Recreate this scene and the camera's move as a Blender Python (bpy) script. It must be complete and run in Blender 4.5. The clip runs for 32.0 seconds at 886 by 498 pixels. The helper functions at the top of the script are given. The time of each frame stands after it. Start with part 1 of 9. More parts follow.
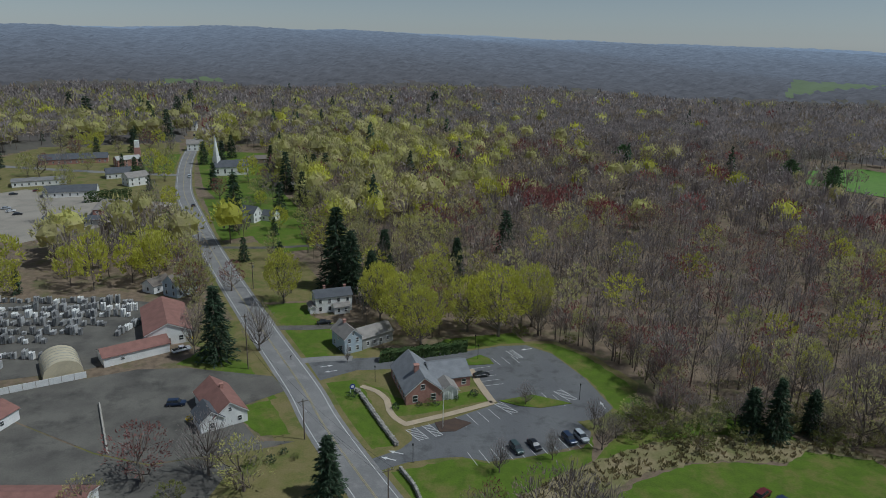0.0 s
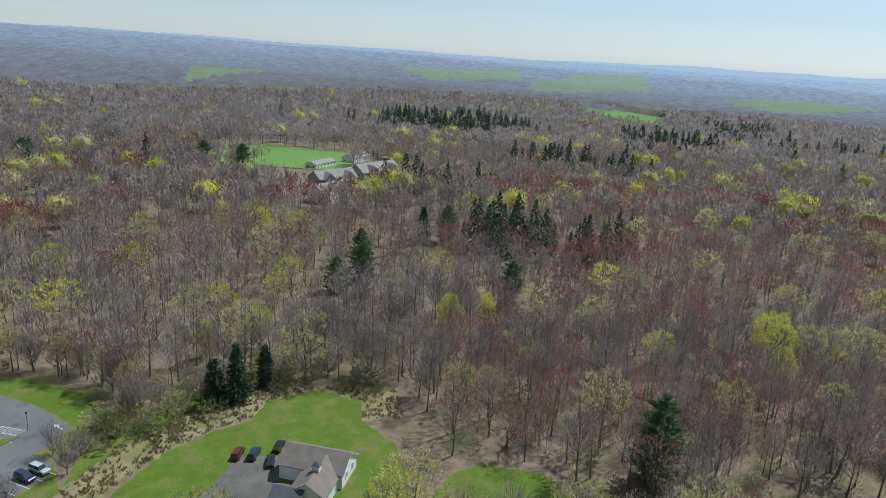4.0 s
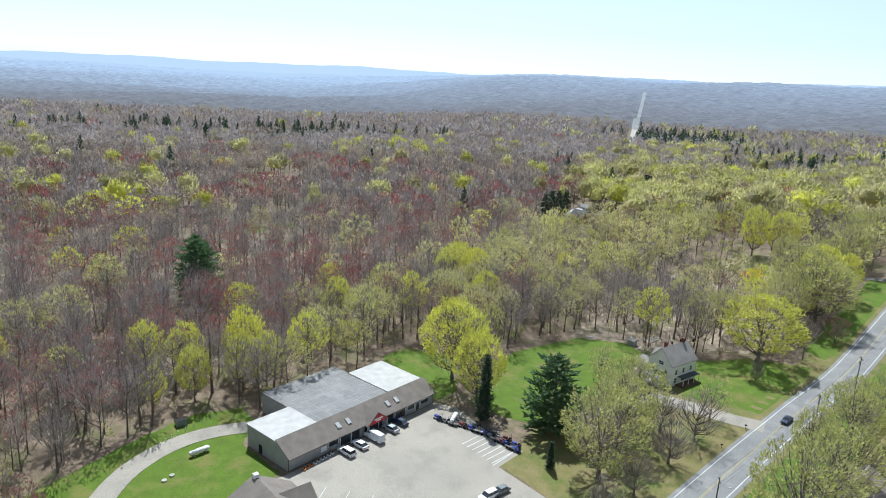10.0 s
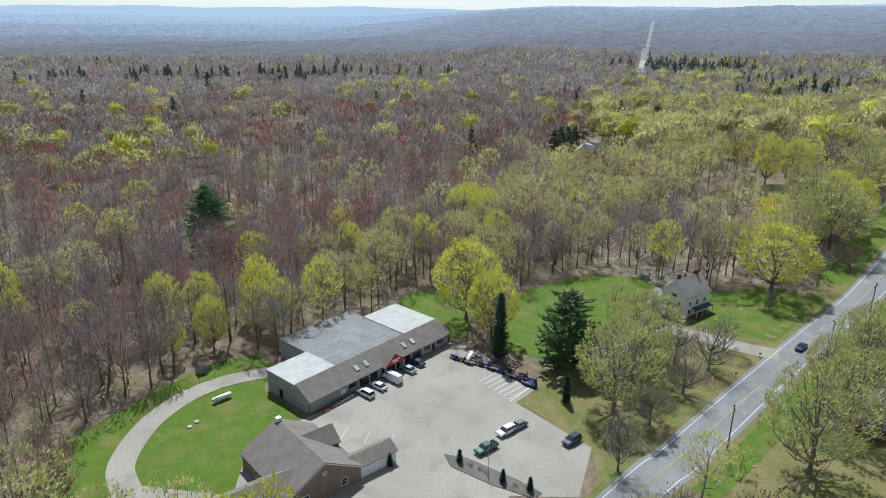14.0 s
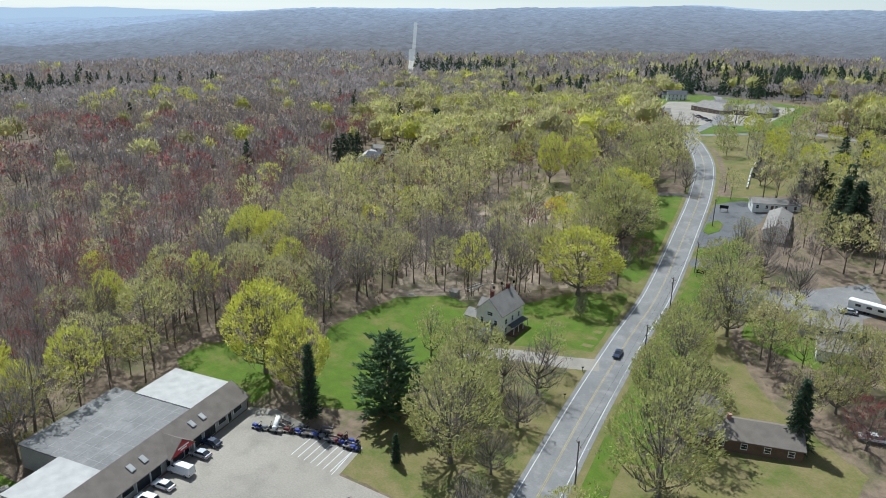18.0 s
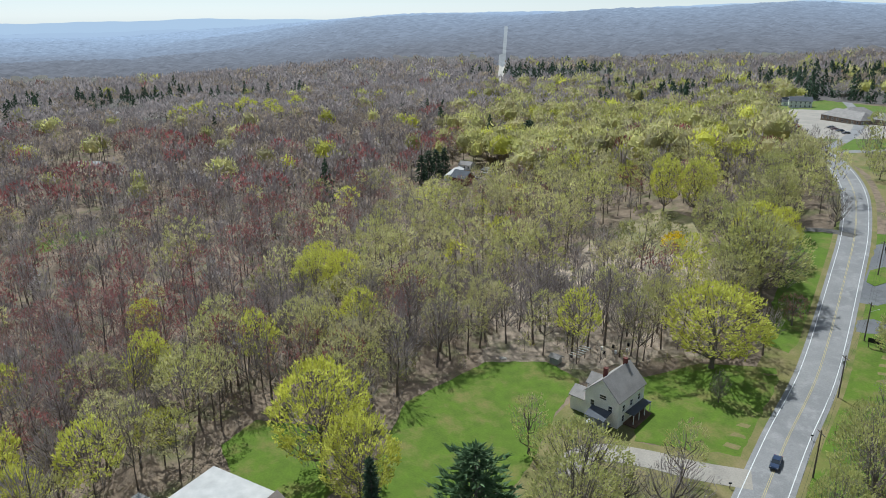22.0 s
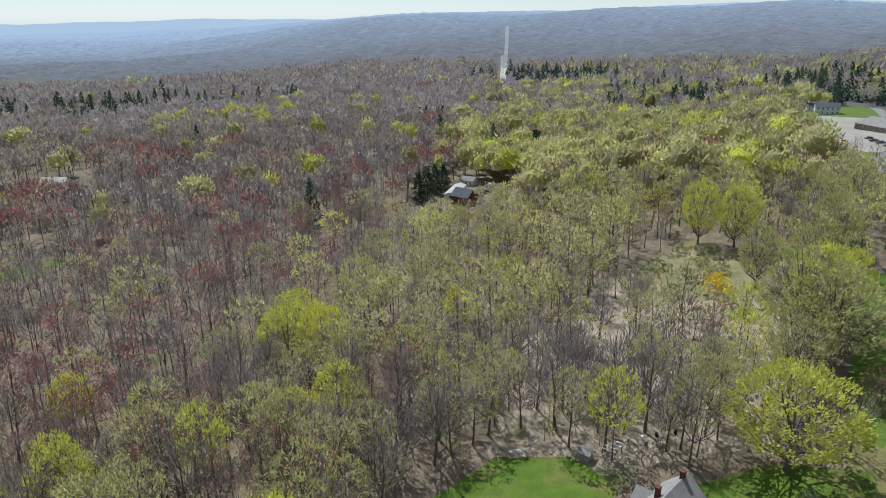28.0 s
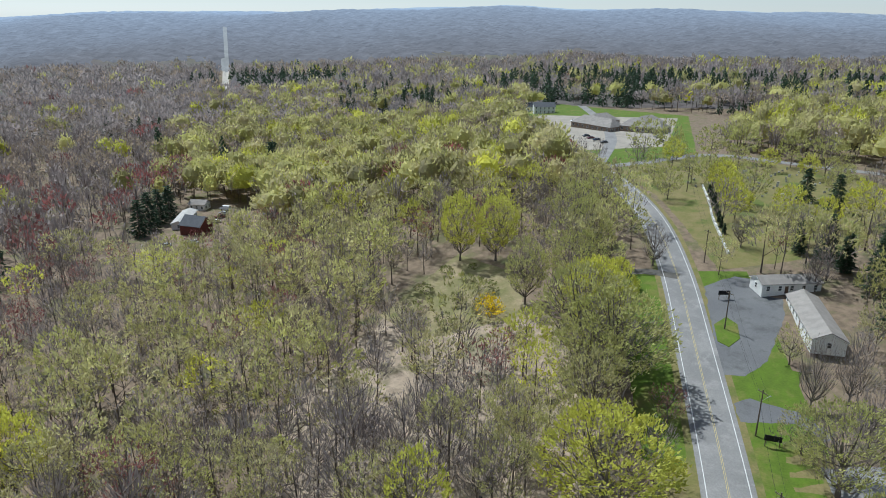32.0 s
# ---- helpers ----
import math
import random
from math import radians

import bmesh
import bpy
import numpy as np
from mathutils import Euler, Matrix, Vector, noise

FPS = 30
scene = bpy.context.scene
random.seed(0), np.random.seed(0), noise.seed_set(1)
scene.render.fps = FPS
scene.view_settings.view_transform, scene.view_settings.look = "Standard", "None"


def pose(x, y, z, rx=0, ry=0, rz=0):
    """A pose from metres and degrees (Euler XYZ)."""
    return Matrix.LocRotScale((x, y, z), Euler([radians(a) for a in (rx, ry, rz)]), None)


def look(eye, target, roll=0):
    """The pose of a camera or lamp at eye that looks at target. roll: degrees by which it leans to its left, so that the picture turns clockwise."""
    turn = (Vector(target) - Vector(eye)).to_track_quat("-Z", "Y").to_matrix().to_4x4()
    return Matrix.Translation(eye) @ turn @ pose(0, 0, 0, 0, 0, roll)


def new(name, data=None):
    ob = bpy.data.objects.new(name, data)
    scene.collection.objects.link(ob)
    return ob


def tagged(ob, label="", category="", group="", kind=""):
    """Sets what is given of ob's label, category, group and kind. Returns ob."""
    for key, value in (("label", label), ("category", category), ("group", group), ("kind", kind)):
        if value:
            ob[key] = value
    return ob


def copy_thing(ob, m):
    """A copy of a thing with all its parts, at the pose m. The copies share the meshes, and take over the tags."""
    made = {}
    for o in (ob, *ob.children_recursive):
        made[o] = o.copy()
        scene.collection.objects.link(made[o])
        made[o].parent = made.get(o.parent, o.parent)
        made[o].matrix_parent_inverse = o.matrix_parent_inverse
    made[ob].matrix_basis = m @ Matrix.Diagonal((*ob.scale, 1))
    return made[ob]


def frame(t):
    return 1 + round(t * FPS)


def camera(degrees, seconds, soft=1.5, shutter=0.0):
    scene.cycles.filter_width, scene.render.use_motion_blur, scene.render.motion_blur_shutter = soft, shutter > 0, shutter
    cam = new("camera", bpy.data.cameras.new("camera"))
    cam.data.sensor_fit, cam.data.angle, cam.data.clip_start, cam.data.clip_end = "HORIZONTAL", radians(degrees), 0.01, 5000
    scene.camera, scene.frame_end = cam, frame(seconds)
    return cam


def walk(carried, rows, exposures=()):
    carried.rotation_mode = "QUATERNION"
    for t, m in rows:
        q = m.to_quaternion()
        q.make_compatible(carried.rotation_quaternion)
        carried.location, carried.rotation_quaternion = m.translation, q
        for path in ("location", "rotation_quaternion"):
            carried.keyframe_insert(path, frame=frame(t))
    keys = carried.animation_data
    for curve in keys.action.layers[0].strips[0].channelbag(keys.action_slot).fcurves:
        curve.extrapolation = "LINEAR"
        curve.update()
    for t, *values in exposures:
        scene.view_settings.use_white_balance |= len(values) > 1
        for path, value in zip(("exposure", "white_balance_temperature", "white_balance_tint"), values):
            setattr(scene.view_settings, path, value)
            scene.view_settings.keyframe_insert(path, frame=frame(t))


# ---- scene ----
from mathutils.geometry import delaunay_2d_cdt

# ---------------------------------------------------------------- camera and walk
# seconds, x, y, z, yaw, pitch, roll
PATH = [
    (0, -3.26, -3.54, 89.58, -0.000, -16.741, 1.072),
    (0.5, -3.31, -3.44, 89.59, -4.646, -16.775, 1.418),
    (1, -3.19, -3.72, 89.46, -9.228, -16.726, 1.501),
    (1.5, -3.13, -3.85, 89.34, -13.832, -16.684, 1.655),
    (2, -3.45, -3.86, 89.41, -18.463, -16.677, 1.946),
    (2.5, -3.29, -3.90, 89.46, -22.987, -16.665, 2.055),
    (3, -2.78, -4.26, 89.40, -29.176, -16.568, 2.257),
    (3.5, -3.04, -4.26, 89.31, -37.694, -16.401, 2.660),
    (4, -3.25, -4.10, 89.23, -45.755, -16.199, 3.121),
    (4.5, -3.40, -3.60, 89.21, -52.258, -16.040, 3.241),
    (6.5, -3.40, -3.00, 88.43, -62.196, -16.294, 2.496),
    (7, -3.24, -2.61, 88.66, -62.002, -16.351, 2.055),
    (7.4, -2.42, -1.98, 87.78, -64.229, -15.984, 2.386),
    (7.5, -2.21, -1.82, 87.56, -70.064, -16.068, 2.134),
    (7.7, -1.80, -1.51, 87.12, -84.110, -15.326, 3.027),
    (8, -1.18, -1.04, 86.45, -104.874, -14.212, 4.368),
    (8.1, -0.97, -0.88, 86.23, -109.120, -14.121, 4.436),
    (8.5, -0.15, -0.25, 85.35, -109.752, -13.756, 4.708),
    (9, -0.01, -0.01, 85.32, -109.589, -14.014, 4.261),
    (9.5, 0.15, -0.04, 85.23, -109.416, -14.246, 3.751),
    (10, 0.16, -0.01, 85.06, -109.245, -14.485, 3.306),
    (10.5, 0.07, -0.10, 84.98, -109.064, -14.647, 2.884),
    (11, 0.11, -0.05, 84.84, -108.939, -14.775, 2.522),
    (11.5, 0.08, -0.03, 84.72, -108.803, -14.888, 2.168),
    (12, 0.03, 0.00, 84.81, -108.671, -17.758, 1.695),
    (12.5, -0.02, 0.03, 84.89, -108.550, -18.894, 1.440),
    (13, -0.00, 0.00, 84.94, -108.428, -19.033, 1.191),
    (13.5, 0.11, -0.05, 84.82, -108.337, -19.232, 0.949),
    (15.5, 6.67, -0.81, 84.38, -111.687, -19.127, 0.929),
    (16, 9.75, -1.60, 84.33, -113.351, -19.090, 0.929),
    (16.5, 13.20, -3.03, 84.43, -114.918, -19.124, 0.892),
    (17, 16.29, -5.07, 84.51, -121.740, -19.039, 1.170),
    (17.5, 20.60, -6.39, 84.50, -125.989, -18.973, 1.271),
    (18, 24.69, -7.70, 84.47, -126.903, -18.858, 1.139),
    (18.5, 28.77, -10.10, 84.49, -122.981, -18.793, 0.541),
    (19, 32.97, -12.42, 84.57, -119.485, -18.711, 0.063),
    (19.5, 37.11, -14.77, 84.84, -119.483, -18.714, -0.012),
    (20, 41.01, -17.31, 85.19, -119.435, -18.711, -0.162),
    (20.5, 45.14, -19.88, 85.35, -119.430, -18.713, -0.208),
    (21, 49.22, -22.59, 85.38, -119.428, -18.683, -0.306),
    (21.5, 53.40, -25.36, 85.47, -119.429, -18.682, -0.380),
    (22, 57.58, -27.88, 85.34, -119.441, -18.624, -0.432),
    (22.5, 61.59, -30.63, 85.21, -119.402, -18.573, -0.462),
    (23, 65.77, -33.29, 85.37, -119.394, -18.578, -0.495),
    (23.5, 70.10, -35.63, 85.31, -119.464, -18.485, -0.462),
    (24, 74.07, -38.29, 85.41, -119.429, -18.477, -0.518),
    (24.5, 77.73, -40.53, 85.72, -119.431, -18.345, -0.530),
    (25, 80.93, -42.31, 85.84, -119.432, -18.326, -0.517),
    (25.5, 83.46, -43.80, 85.92, -119.380, -18.341, -0.534),
    (27.5, 90.11, -46.96, 85.75, -119.380, -18.598, -0.568),
    (28, 92.46, -48.10, 85.83, -119.400, -18.659, -0.552),
    (28.5, 95.19, -49.72, 85.81, -119.407, -18.686, -0.629),
    (29, 97.96, -51.89, 85.75, -120.590, -18.713, -0.571),
    (29.5, 101.21, -53.81, 85.67, -124.780, -18.768, -0.358),
    (30, 104.43, -55.15, 85.99, -127.950, -18.776, -0.156),
    (30.5, 107.69, -57.30, 86.08, -130.952, -18.744, 0.006),
    (31, 111.21, -59.63, 85.94, -134.681, -18.686, 0.269),
    (31.5, 114.48, -61.82, 86.05, -137.921, -18.634, 0.390),
    (32, 117.83, -64.40, 86.16, -141.311, -18.576, 0.471),
]
cam = camera(64.64, 32.0, soft=0.9)
walk(cam, [(t, pose(x, y, z, 90 + p, 0, a) @ pose(0, 0, 0, 0, 0, r)) for t, x, y, z, a, p, r in PATH],
     exposures=[(t, e, 5520, 4) for t, e in ((0, -0.88), (1, -0.6), (2.5, -0.3), (4.5, 0.15), (7.0, 0.3), (8.5, 0.55), (11.5, 0.5), (12.5, 0.33), (16, 0.25), (32, 0.13))])

# ---------------------------------------------------------------- world and sun
SUN_DIR = Vector((0.985, -0.15, 0)).normalized()
SUN_EL = radians(57)
world = bpy.data.worlds.new("world")
scene.world = world
world.use_nodes = True
wn = world.node_tree
sky = wn.nodes.new("ShaderNodeTexSky")
sky.sky_type = 'NISHITA'
sky.sun_disc = False
sky.sun_elevation = SUN_EL
sky.sun_rotation = math.atan2(SUN_DIR.x, SUN_DIR.y)
sky.altitude = 200
sky.air_density = 1.0
sky.dust_density = 0.15
sky.ozone_density = 3.5
wn.nodes["Background"].inputs[1].default_value = 0.088
thin_cloud = wn.nodes.new("ShaderNodeHueSaturation")
thin_cloud.inputs["Saturation"].default_value = 0.45
wn.links.new(sky.outputs[0], thin_cloud.inputs["Color"])
wn.links.new(thin_cloud.outputs[0], wn.nodes["Background"].inputs[0])
sun_data = bpy.data.lights.new("sun", 'SUN')
sun_data.energy = 4.6
sun_data.angle = radians(0.5)
sun_data.color = (1.0, 0.95, 0.87)
sun = new("sun", sun_data)
sun_from = SUN_DIR * math.cos(SUN_EL) + Vector((0, 0, math.sin(SUN_EL)))
sun.matrix_world = look(sun_from * 400, (0, 0, 0))

# ---------------------------------------------------------------- materials


def mat(name, base, base2=None, rough=0.85, scale=0.4, fine=8.0, bump=0.15, metal=0.0, spec=0.3, island=0.0, trans=0.0,
        detail=6.0, obj_rand=0.0, wear=None, wear_scale=0.08):
    """A material with variation at a coarse and a fine size, in metres of the world."""
    m = bpy.data.materials.new(name)
    m.use_nodes = True
    nt = m.node_tree
    b = nt.nodes["Principled BSDF"]
    b.inputs["Roughness"].default_value = rough
    b.inputs["Metallic"].default_value = metal
    b.inputs["Specular IOR Level"].default_value = spec
    geo = nt.nodes.new("ShaderNodeNewGeometry")
    n1 = nt.nodes.new("ShaderNodeTexNoise")
    n1.inputs["Scale"].default_value = scale
    n1.inputs["Detail"].default_value = detail
    n2 = nt.nodes.new("ShaderNodeTexNoise")
    n2.inputs["Scale"].default_value = fine
    n2.inputs["Detail"].default_value = 4
    nt.links.new(geo.outputs["Position"], n1.inputs["Vector"])
    nt.links.new(geo.outputs["Position"], n2.inputs["Vector"])
    mix = nt.nodes.new("ShaderNodeMix")
    mix.data_type = 'RGBA'
    c2 = base2 or tuple(v * 0.7 for v in base)
    mix.inputs[6].default_value = (*base, 1)
    mix.inputs[7].default_value = (*c2, 1)
    ramp = nt.nodes.new("ShaderNodeMapRange")
    ramp.inputs[1].default_value, ramp.inputs[2].default_value = 0.36, 0.64
    nt.links.new(n1.outputs[0], ramp.inputs[0])
    nt.links.new(ramp.outputs[0], mix.inputs[0])
    hsv = nt.nodes.new("ShaderNodeHueSaturation")
    col = mix.outputs[2]
    if wear:
        n3 = nt.nodes.new("ShaderNodeTexNoise")
        n3.inputs["Scale"].default_value = wear_scale
        n3.inputs["Detail"].default_value = 8
        n3.inputs["Roughness"].default_value = 0.65
        nt.links.new(geo.outputs["Position"], n3.inputs["Vector"])
        r3 = nt.nodes.new("ShaderNodeMapRange")
        r3.inputs[1].default_value, r3.inputs[2].default_value = 0.5, 0.66
        nt.links.new(n3.outputs[0], r3.inputs[0])
        mx = nt.nodes.new("ShaderNodeMix")
        mx.data_type = 'RGBA'
        mx.inputs[7].default_value = (*wear, 1)
        nt.links.new(r3.outputs[0], mx.inputs[0])
        nt.links.new(col, mx.inputs[6])
        col = mx.outputs[2]
    nt.links.new(col, hsv.inputs["Color"])
    val = nt.nodes.new("ShaderNodeMapRange")
    val.inputs[3].default_value, val.inputs[4].default_value = 0.72, 1.28
    nt.links.new(n2.outputs[0], val.inputs[0])
    value = val.outputs[0]
    if island or obj_rand:
        add = nt.nodes.new("ShaderNodeMath")
        add.operation = 'MULTIPLY_ADD'
        if island:
            nt.links.new(geo.outputs["Random Per Island"], add.inputs[0])
        else:
            oi = nt.nodes.new("ShaderNodeObjectInfo")
            nt.links.new(oi.outputs["Random"], add.inputs[0])
        add.inputs[1].default_value = island or obj_rand
        sub = nt.nodes.new("ShaderNodeMath")
        sub.operation = 'SUBTRACT'
        sub.inputs[1].default_value = (island or obj_rand) / 2
        nt.links.new(value, sub.inputs[0])
        nt.links.new(sub.outputs[0], add.inputs[2])
        value = add.outputs[0]
    if trans:
        # each tree of a wood has a tone of its own
        own = nt.nodes.new("ShaderNodeAttribute")
        own.attribute_name = "tone"
        tone = nt.nodes.new("ShaderNodeMath")
        tone.operation = 'MULTIPLY_ADD'
        tone.inputs[1].default_value = 0.24
        nt.links.new(own.outputs["Fac"], tone.inputs[0])
        nt.links.new(value, tone.inputs[2])
        value = tone.outputs[0]
    nt.links.new(value, hsv.inputs["Value"])
    nt.links.new(hsv.outputs[0], b.inputs["Base Color"])
    if bump:
        bp = nt.nodes.new("ShaderNodeBump")
        bp.inputs["Strength"].default_value = bump
        bp.inputs["Distance"].default_value = 0.05
        nt.links.new(n2.outputs[0], bp.inputs["Height"])
        nt.links.new(bp.outputs[0], b.inputs["Normal"])
    if trans:
        tr = nt.nodes.new("ShaderNodeBsdfTranslucent")
        nt.links.new(hsv.outputs[0], tr.inputs["Color"])
        ms = nt.nodes.new("ShaderNodeMixShader")
        ms.inputs[0].default_value = trans
        nt.links.new(b.outputs[0], ms.inputs[1])
        nt.links.new(tr.outputs[0], ms.inputs[2])
        nt.links.new(ms.outputs[0], nt.nodes["Material Output"].inputs["Surface"])
    return m


# self-lit colour for the far backdrop, with the haze painted into it
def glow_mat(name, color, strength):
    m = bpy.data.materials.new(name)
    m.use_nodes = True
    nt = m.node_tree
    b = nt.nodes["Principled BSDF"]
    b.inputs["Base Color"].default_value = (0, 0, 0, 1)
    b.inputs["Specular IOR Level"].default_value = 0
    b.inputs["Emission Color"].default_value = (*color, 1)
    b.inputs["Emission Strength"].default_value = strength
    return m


M = dict(
    litter=mat("leaf_litter", (0.215, 0.16, 0.11), (0.14, 0.105, 0.072), 0.95, 0.5, 3.0, 0.8, wear=(0.115, 0.115, 0.045), wear_scale=0.11),
    litter_pale=mat("dry_leaf_litter", (0.36, 0.285, 0.21), (0.23, 0.18, 0.13), 0.95, 0.4, 2.5, 0.8, wear=(0.17, 0.155, 0.08), wear_scale=0.10),
    grass=mat("grass", (0.095, 0.15, 0.012), (0.08, 0.122, 0.012), 0.95, 0.35, 2.2, 0.8, wear=(0.155, 0.148, 0.04), wear_scale=0.13),
    grass_dry=mat("dry_grass", (0.15, 0.14, 0.045), (0.195, 0.16, 0.07), 0.95, 0.25, 2.2, 0.8, wear=(0.10, 0.125, 0.025), wear_scale=0.12),
    field=mat("field_grass", (0.10, 0.20, 0.03), (0.13, 0.22, 0.05), 0.95, 0.01, 0.3, 0.2),
    brush=mat("brush_ground", (0.23, 0.19, 0.10), (0.15, 0.148, 0.055), 0.95, 0.15, 1.5, 0.6, wear=(0.30, 0.24, 0.145), wear_scale=0.12),
    asphalt=mat("asphalt", (0.225, 0.218, 0.21), (0.185, 0.18, 0.175), 0.9, 0.08, 3.0, 0.25, wear=(0.26, 0.25, 0.24), wear_scale=0.25),
    asphalt_dark=mat("lot_asphalt", (0.125, 0.124, 0.128), (0.15, 0.15, 0.15), 0.9, 0.1, 4.0, 0.2, wear=(0.09, 0.09, 0.09), wear_scale=0.2),
    asphalt_pale=mat("pale_asphalt", (0.33, 0.295, 0.245), (0.285, 0.255, 0.212), 0.9, 0.06, 3.0, 0.2, wear=(0.25, 0.225, 0.19), wear_scale=0.12),
    gravel=mat("gravel", (0.15, 0.14, 0.12), (0.105, 0.097, 0.085), 0.95, 0.12, 3.0, 0.4, wear=(0.075, 0.07, 0.062), wear_scale=0.10),
    concrete=mat("concrete", (0.42, 0.39, 0.34), (0.36, 0.33, 0.28), 0.9, 0.4, 6.0, 0.15),
    path=mat("tan_path", (0.45, 0.36, 0.25), (0.38, 0.31, 0.22), 0.9, 0.4, 6.0, 0.15),
    line=mat("white_line", (0.62, 0.62, 0.60), (0.5, 0.5, 0.48), 0.8, 1.0, 5.0, 0.05),
    yellow_line=mat("yellow_line", (0.46, 0.38, 0.17), (0.36, 0.31, 0.17), 0.8, 1.0, 5.0, 0.05),
    bark=mat("bark", (0.13, 0.105, 0.085), (0.17, 0.145, 0.12), 0.95, 0.3, 6.0, 0.5),
    bark_grey=mat("grey_bark", (0.165, 0.13, 0.105), (0.115, 0.09, 0.073), 0.95, 0.25, 6.0, 0.5),
    twig=mat("bare_twigs", (0.24, 0.20, 0.185), (0.30, 0.255, 0.235), 0.95, 0.13, 0.7, 0.0, island=0.4, trans=0.3),
    # sprays are lightened to stand in for haze over the farther bare trees
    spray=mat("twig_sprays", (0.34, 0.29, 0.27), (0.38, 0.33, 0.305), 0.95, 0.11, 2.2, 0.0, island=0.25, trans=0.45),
    twig_red=mat("red_buds", (0.275, 0.09, 0.085), (0.275, 0.155, 0.135), 0.9, 0.05, 2.2, 0.0, island=0.35, trans=0.5),
    twig_tan=mat("tan_buds", (0.36, 0.29, 0.21), (0.32, 0.255, 0.20), 0.9, 0.05, 2.2, 0.0, island=0.3, trans=0.5),
    leaf_olive=mat("olive_buds", (0.49, 0.475, 0.155), (0.48, 0.425, 0.23), 0.85, 0.09, 2.2, 0.0, island=0.3, trans=0.52),
    leaf_yellow=mat("yellow_green_leaves", (0.60, 0.58, 0.085), (0.53, 0.52, 0.11), 0.8, 0.05, 2.4, 0.0, island=0.3, trans=0.52),
    leaf_green=mat("spring_leaves", (0.42, 0.42, 0.13), (0.45, 0.43, 0.175), 0.8, 0.12, 2.4, 0.0, island=0.3, trans=0.52),
    needle=mat("conifer_needles", (0.045, 0.075, 0.04), (0.06, 0.09, 0.05), 0.85, 0.2, 2.0, 0.0, island=0.5, trans=0.2),
    pine=mat("pine_needles", (0.10, 0.17, 0.065), (0.125, 0.185, 0.085), 0.85, 0.2, 2.0, 0.0, island=0.5, trans=0.3),
    hedge=mat("hedge_leaves", (0.05, 0.085, 0.025), (0.075, 0.11, 0.035), 0.85, 0.4, 2.4, 0.0, island=0.3, trans=0.15),
    bush_leaf=mat("bush_leaves", (0.19, 0.215, 0.06), (0.25, 0.235, 0.10), 0.85, 0.3, 2.4, 0.0, island=0.2, trans=0.45),
    reed=mat("dry_reed", (0.34, 0.275, 0.16), (0.25, 0.215, 0.10), 0.95, 0.3, 3.0, 0.0, island=0.3, trans=0.4),
    forsythia=mat("forsythia_bloom", (0.80, 0.60, 0.01), (0.68, 0.50, 0.02), 0.8, 0.5, 2.0, 0.0, island=0.4, trans=0.3),
    canopy=mat("far_canopy", (0.105, 0.09, 0.088), (0.115, 0.108, 0.075), 0.95, 0.012, 0.10, 0.6, wear=(0.085, 0.075, 0.078), wear_scale=0.006),
    white=mat("white_paint", (0.78, 0.77, 0.74), (0.70, 0.69, 0.66), 0.6, 0.5, 5.0, 0.05),
    cream=mat("cream_siding", (0.80, 0.77, 0.70), (0.74, 0.71, 0.64), 0.7, 0.5, 5.0, 0.05),
    blue_siding=mat("pale_blue_siding", (0.46, 0.52, 0.56), (0.41, 0.47, 0.51), 0.7, 0.5, 5.0, 0.05),
    grey_siding=mat("grey_siding", (0.36, 0.355, 0.33), (0.32, 0.315, 0.295), 0.75, 0.5, 5.0, 0.05),
    brown_siding=mat("brown_wood_siding", (0.16, 0.10, 0.065), (0.12, 0.075, 0.05), 0.85, 0.6, 6.0, 0.2),
    tan_siding=mat("tan_siding", (0.255, 0.19, 0.14), (0.215, 0.16, 0.12), 0.8, 0.6, 6.0, 0.1),
    barn_red=mat("barn_red", (0.15, 0.045, 0.035), (0.11, 0.04, 0.03), 0.85, 0.6, 6.0, 0.2),
    brick=mat("red_brick", (0.42, 0.23, 0.185), (0.36, 0.19, 0.15), 0.9, 1.5, 9.0, 0.3),
    shingle=mat("grey_shingles", (0.29, 0.265, 0.24), (0.235, 0.215, 0.195), 0.9, 0.5, 7.0, 0.3),
    shingle_cool=mat("blue_grey_shingles", (0.235, 0.24, 0.25), (0.19, 0.195, 0.205), 0.9, 0.5, 7.0, 0.3),
    shingle_dark=mat("dark_shingles", (0.105, 0.11, 0.12), (0.085, 0.09, 0.10), 0.9, 0.5, 7.0, 0.3),
    shingle_brown=mat("brown_shingles", (0.205, 0.175, 0.148), (0.165, 0.142, 0.12), 0.9, 0.5, 7.0, 0.3),
    shingle_red=mat("red_brown_shingles", (0.27, 0.14, 0.115), (0.22, 0.115, 0.095), 0.9, 0.5, 7.0, 0.3),
    roof_white=mat("white_membrane_roof", (0.44, 0.425, 0.40), (0.415, 0.40, 0.375), 0.8, 0.15, 0.5, 0.0, wear=(0.39, 0.375, 0.355), wear_scale=0.2),
    roof_grey=mat("grey_membrane_roof", (0.215, 0.208, 0.2), (0.18, 0.175, 0.168), 0.85, 0.18, 3.0, 0.1, wear=(0.26, 0.25, 0.24), wear_scale=0.25),
    roof_seam=mat("roof_seam", (0.31, 0.30, 0.285), (0.25, 0.245, 0.235), 0.8, 0.6, 4.0, 0.0),
    glass=mat("window_glass", (0.03, 0.035, 0.04), (0.04, 0.045, 0.05), 0.08, 0.5, 3.0, 0.0, spec=0.8),
    dark=mat("dark_opening", (0.02, 0.02, 0.02), None, 0.9, 1.0, 5.0, 0.0),
    sign_red=mat("red_sign", (0.42, 0.03, 0.04), (0.36, 0.03, 0.035), 0.5, 0.5, 4.0, 0.0),
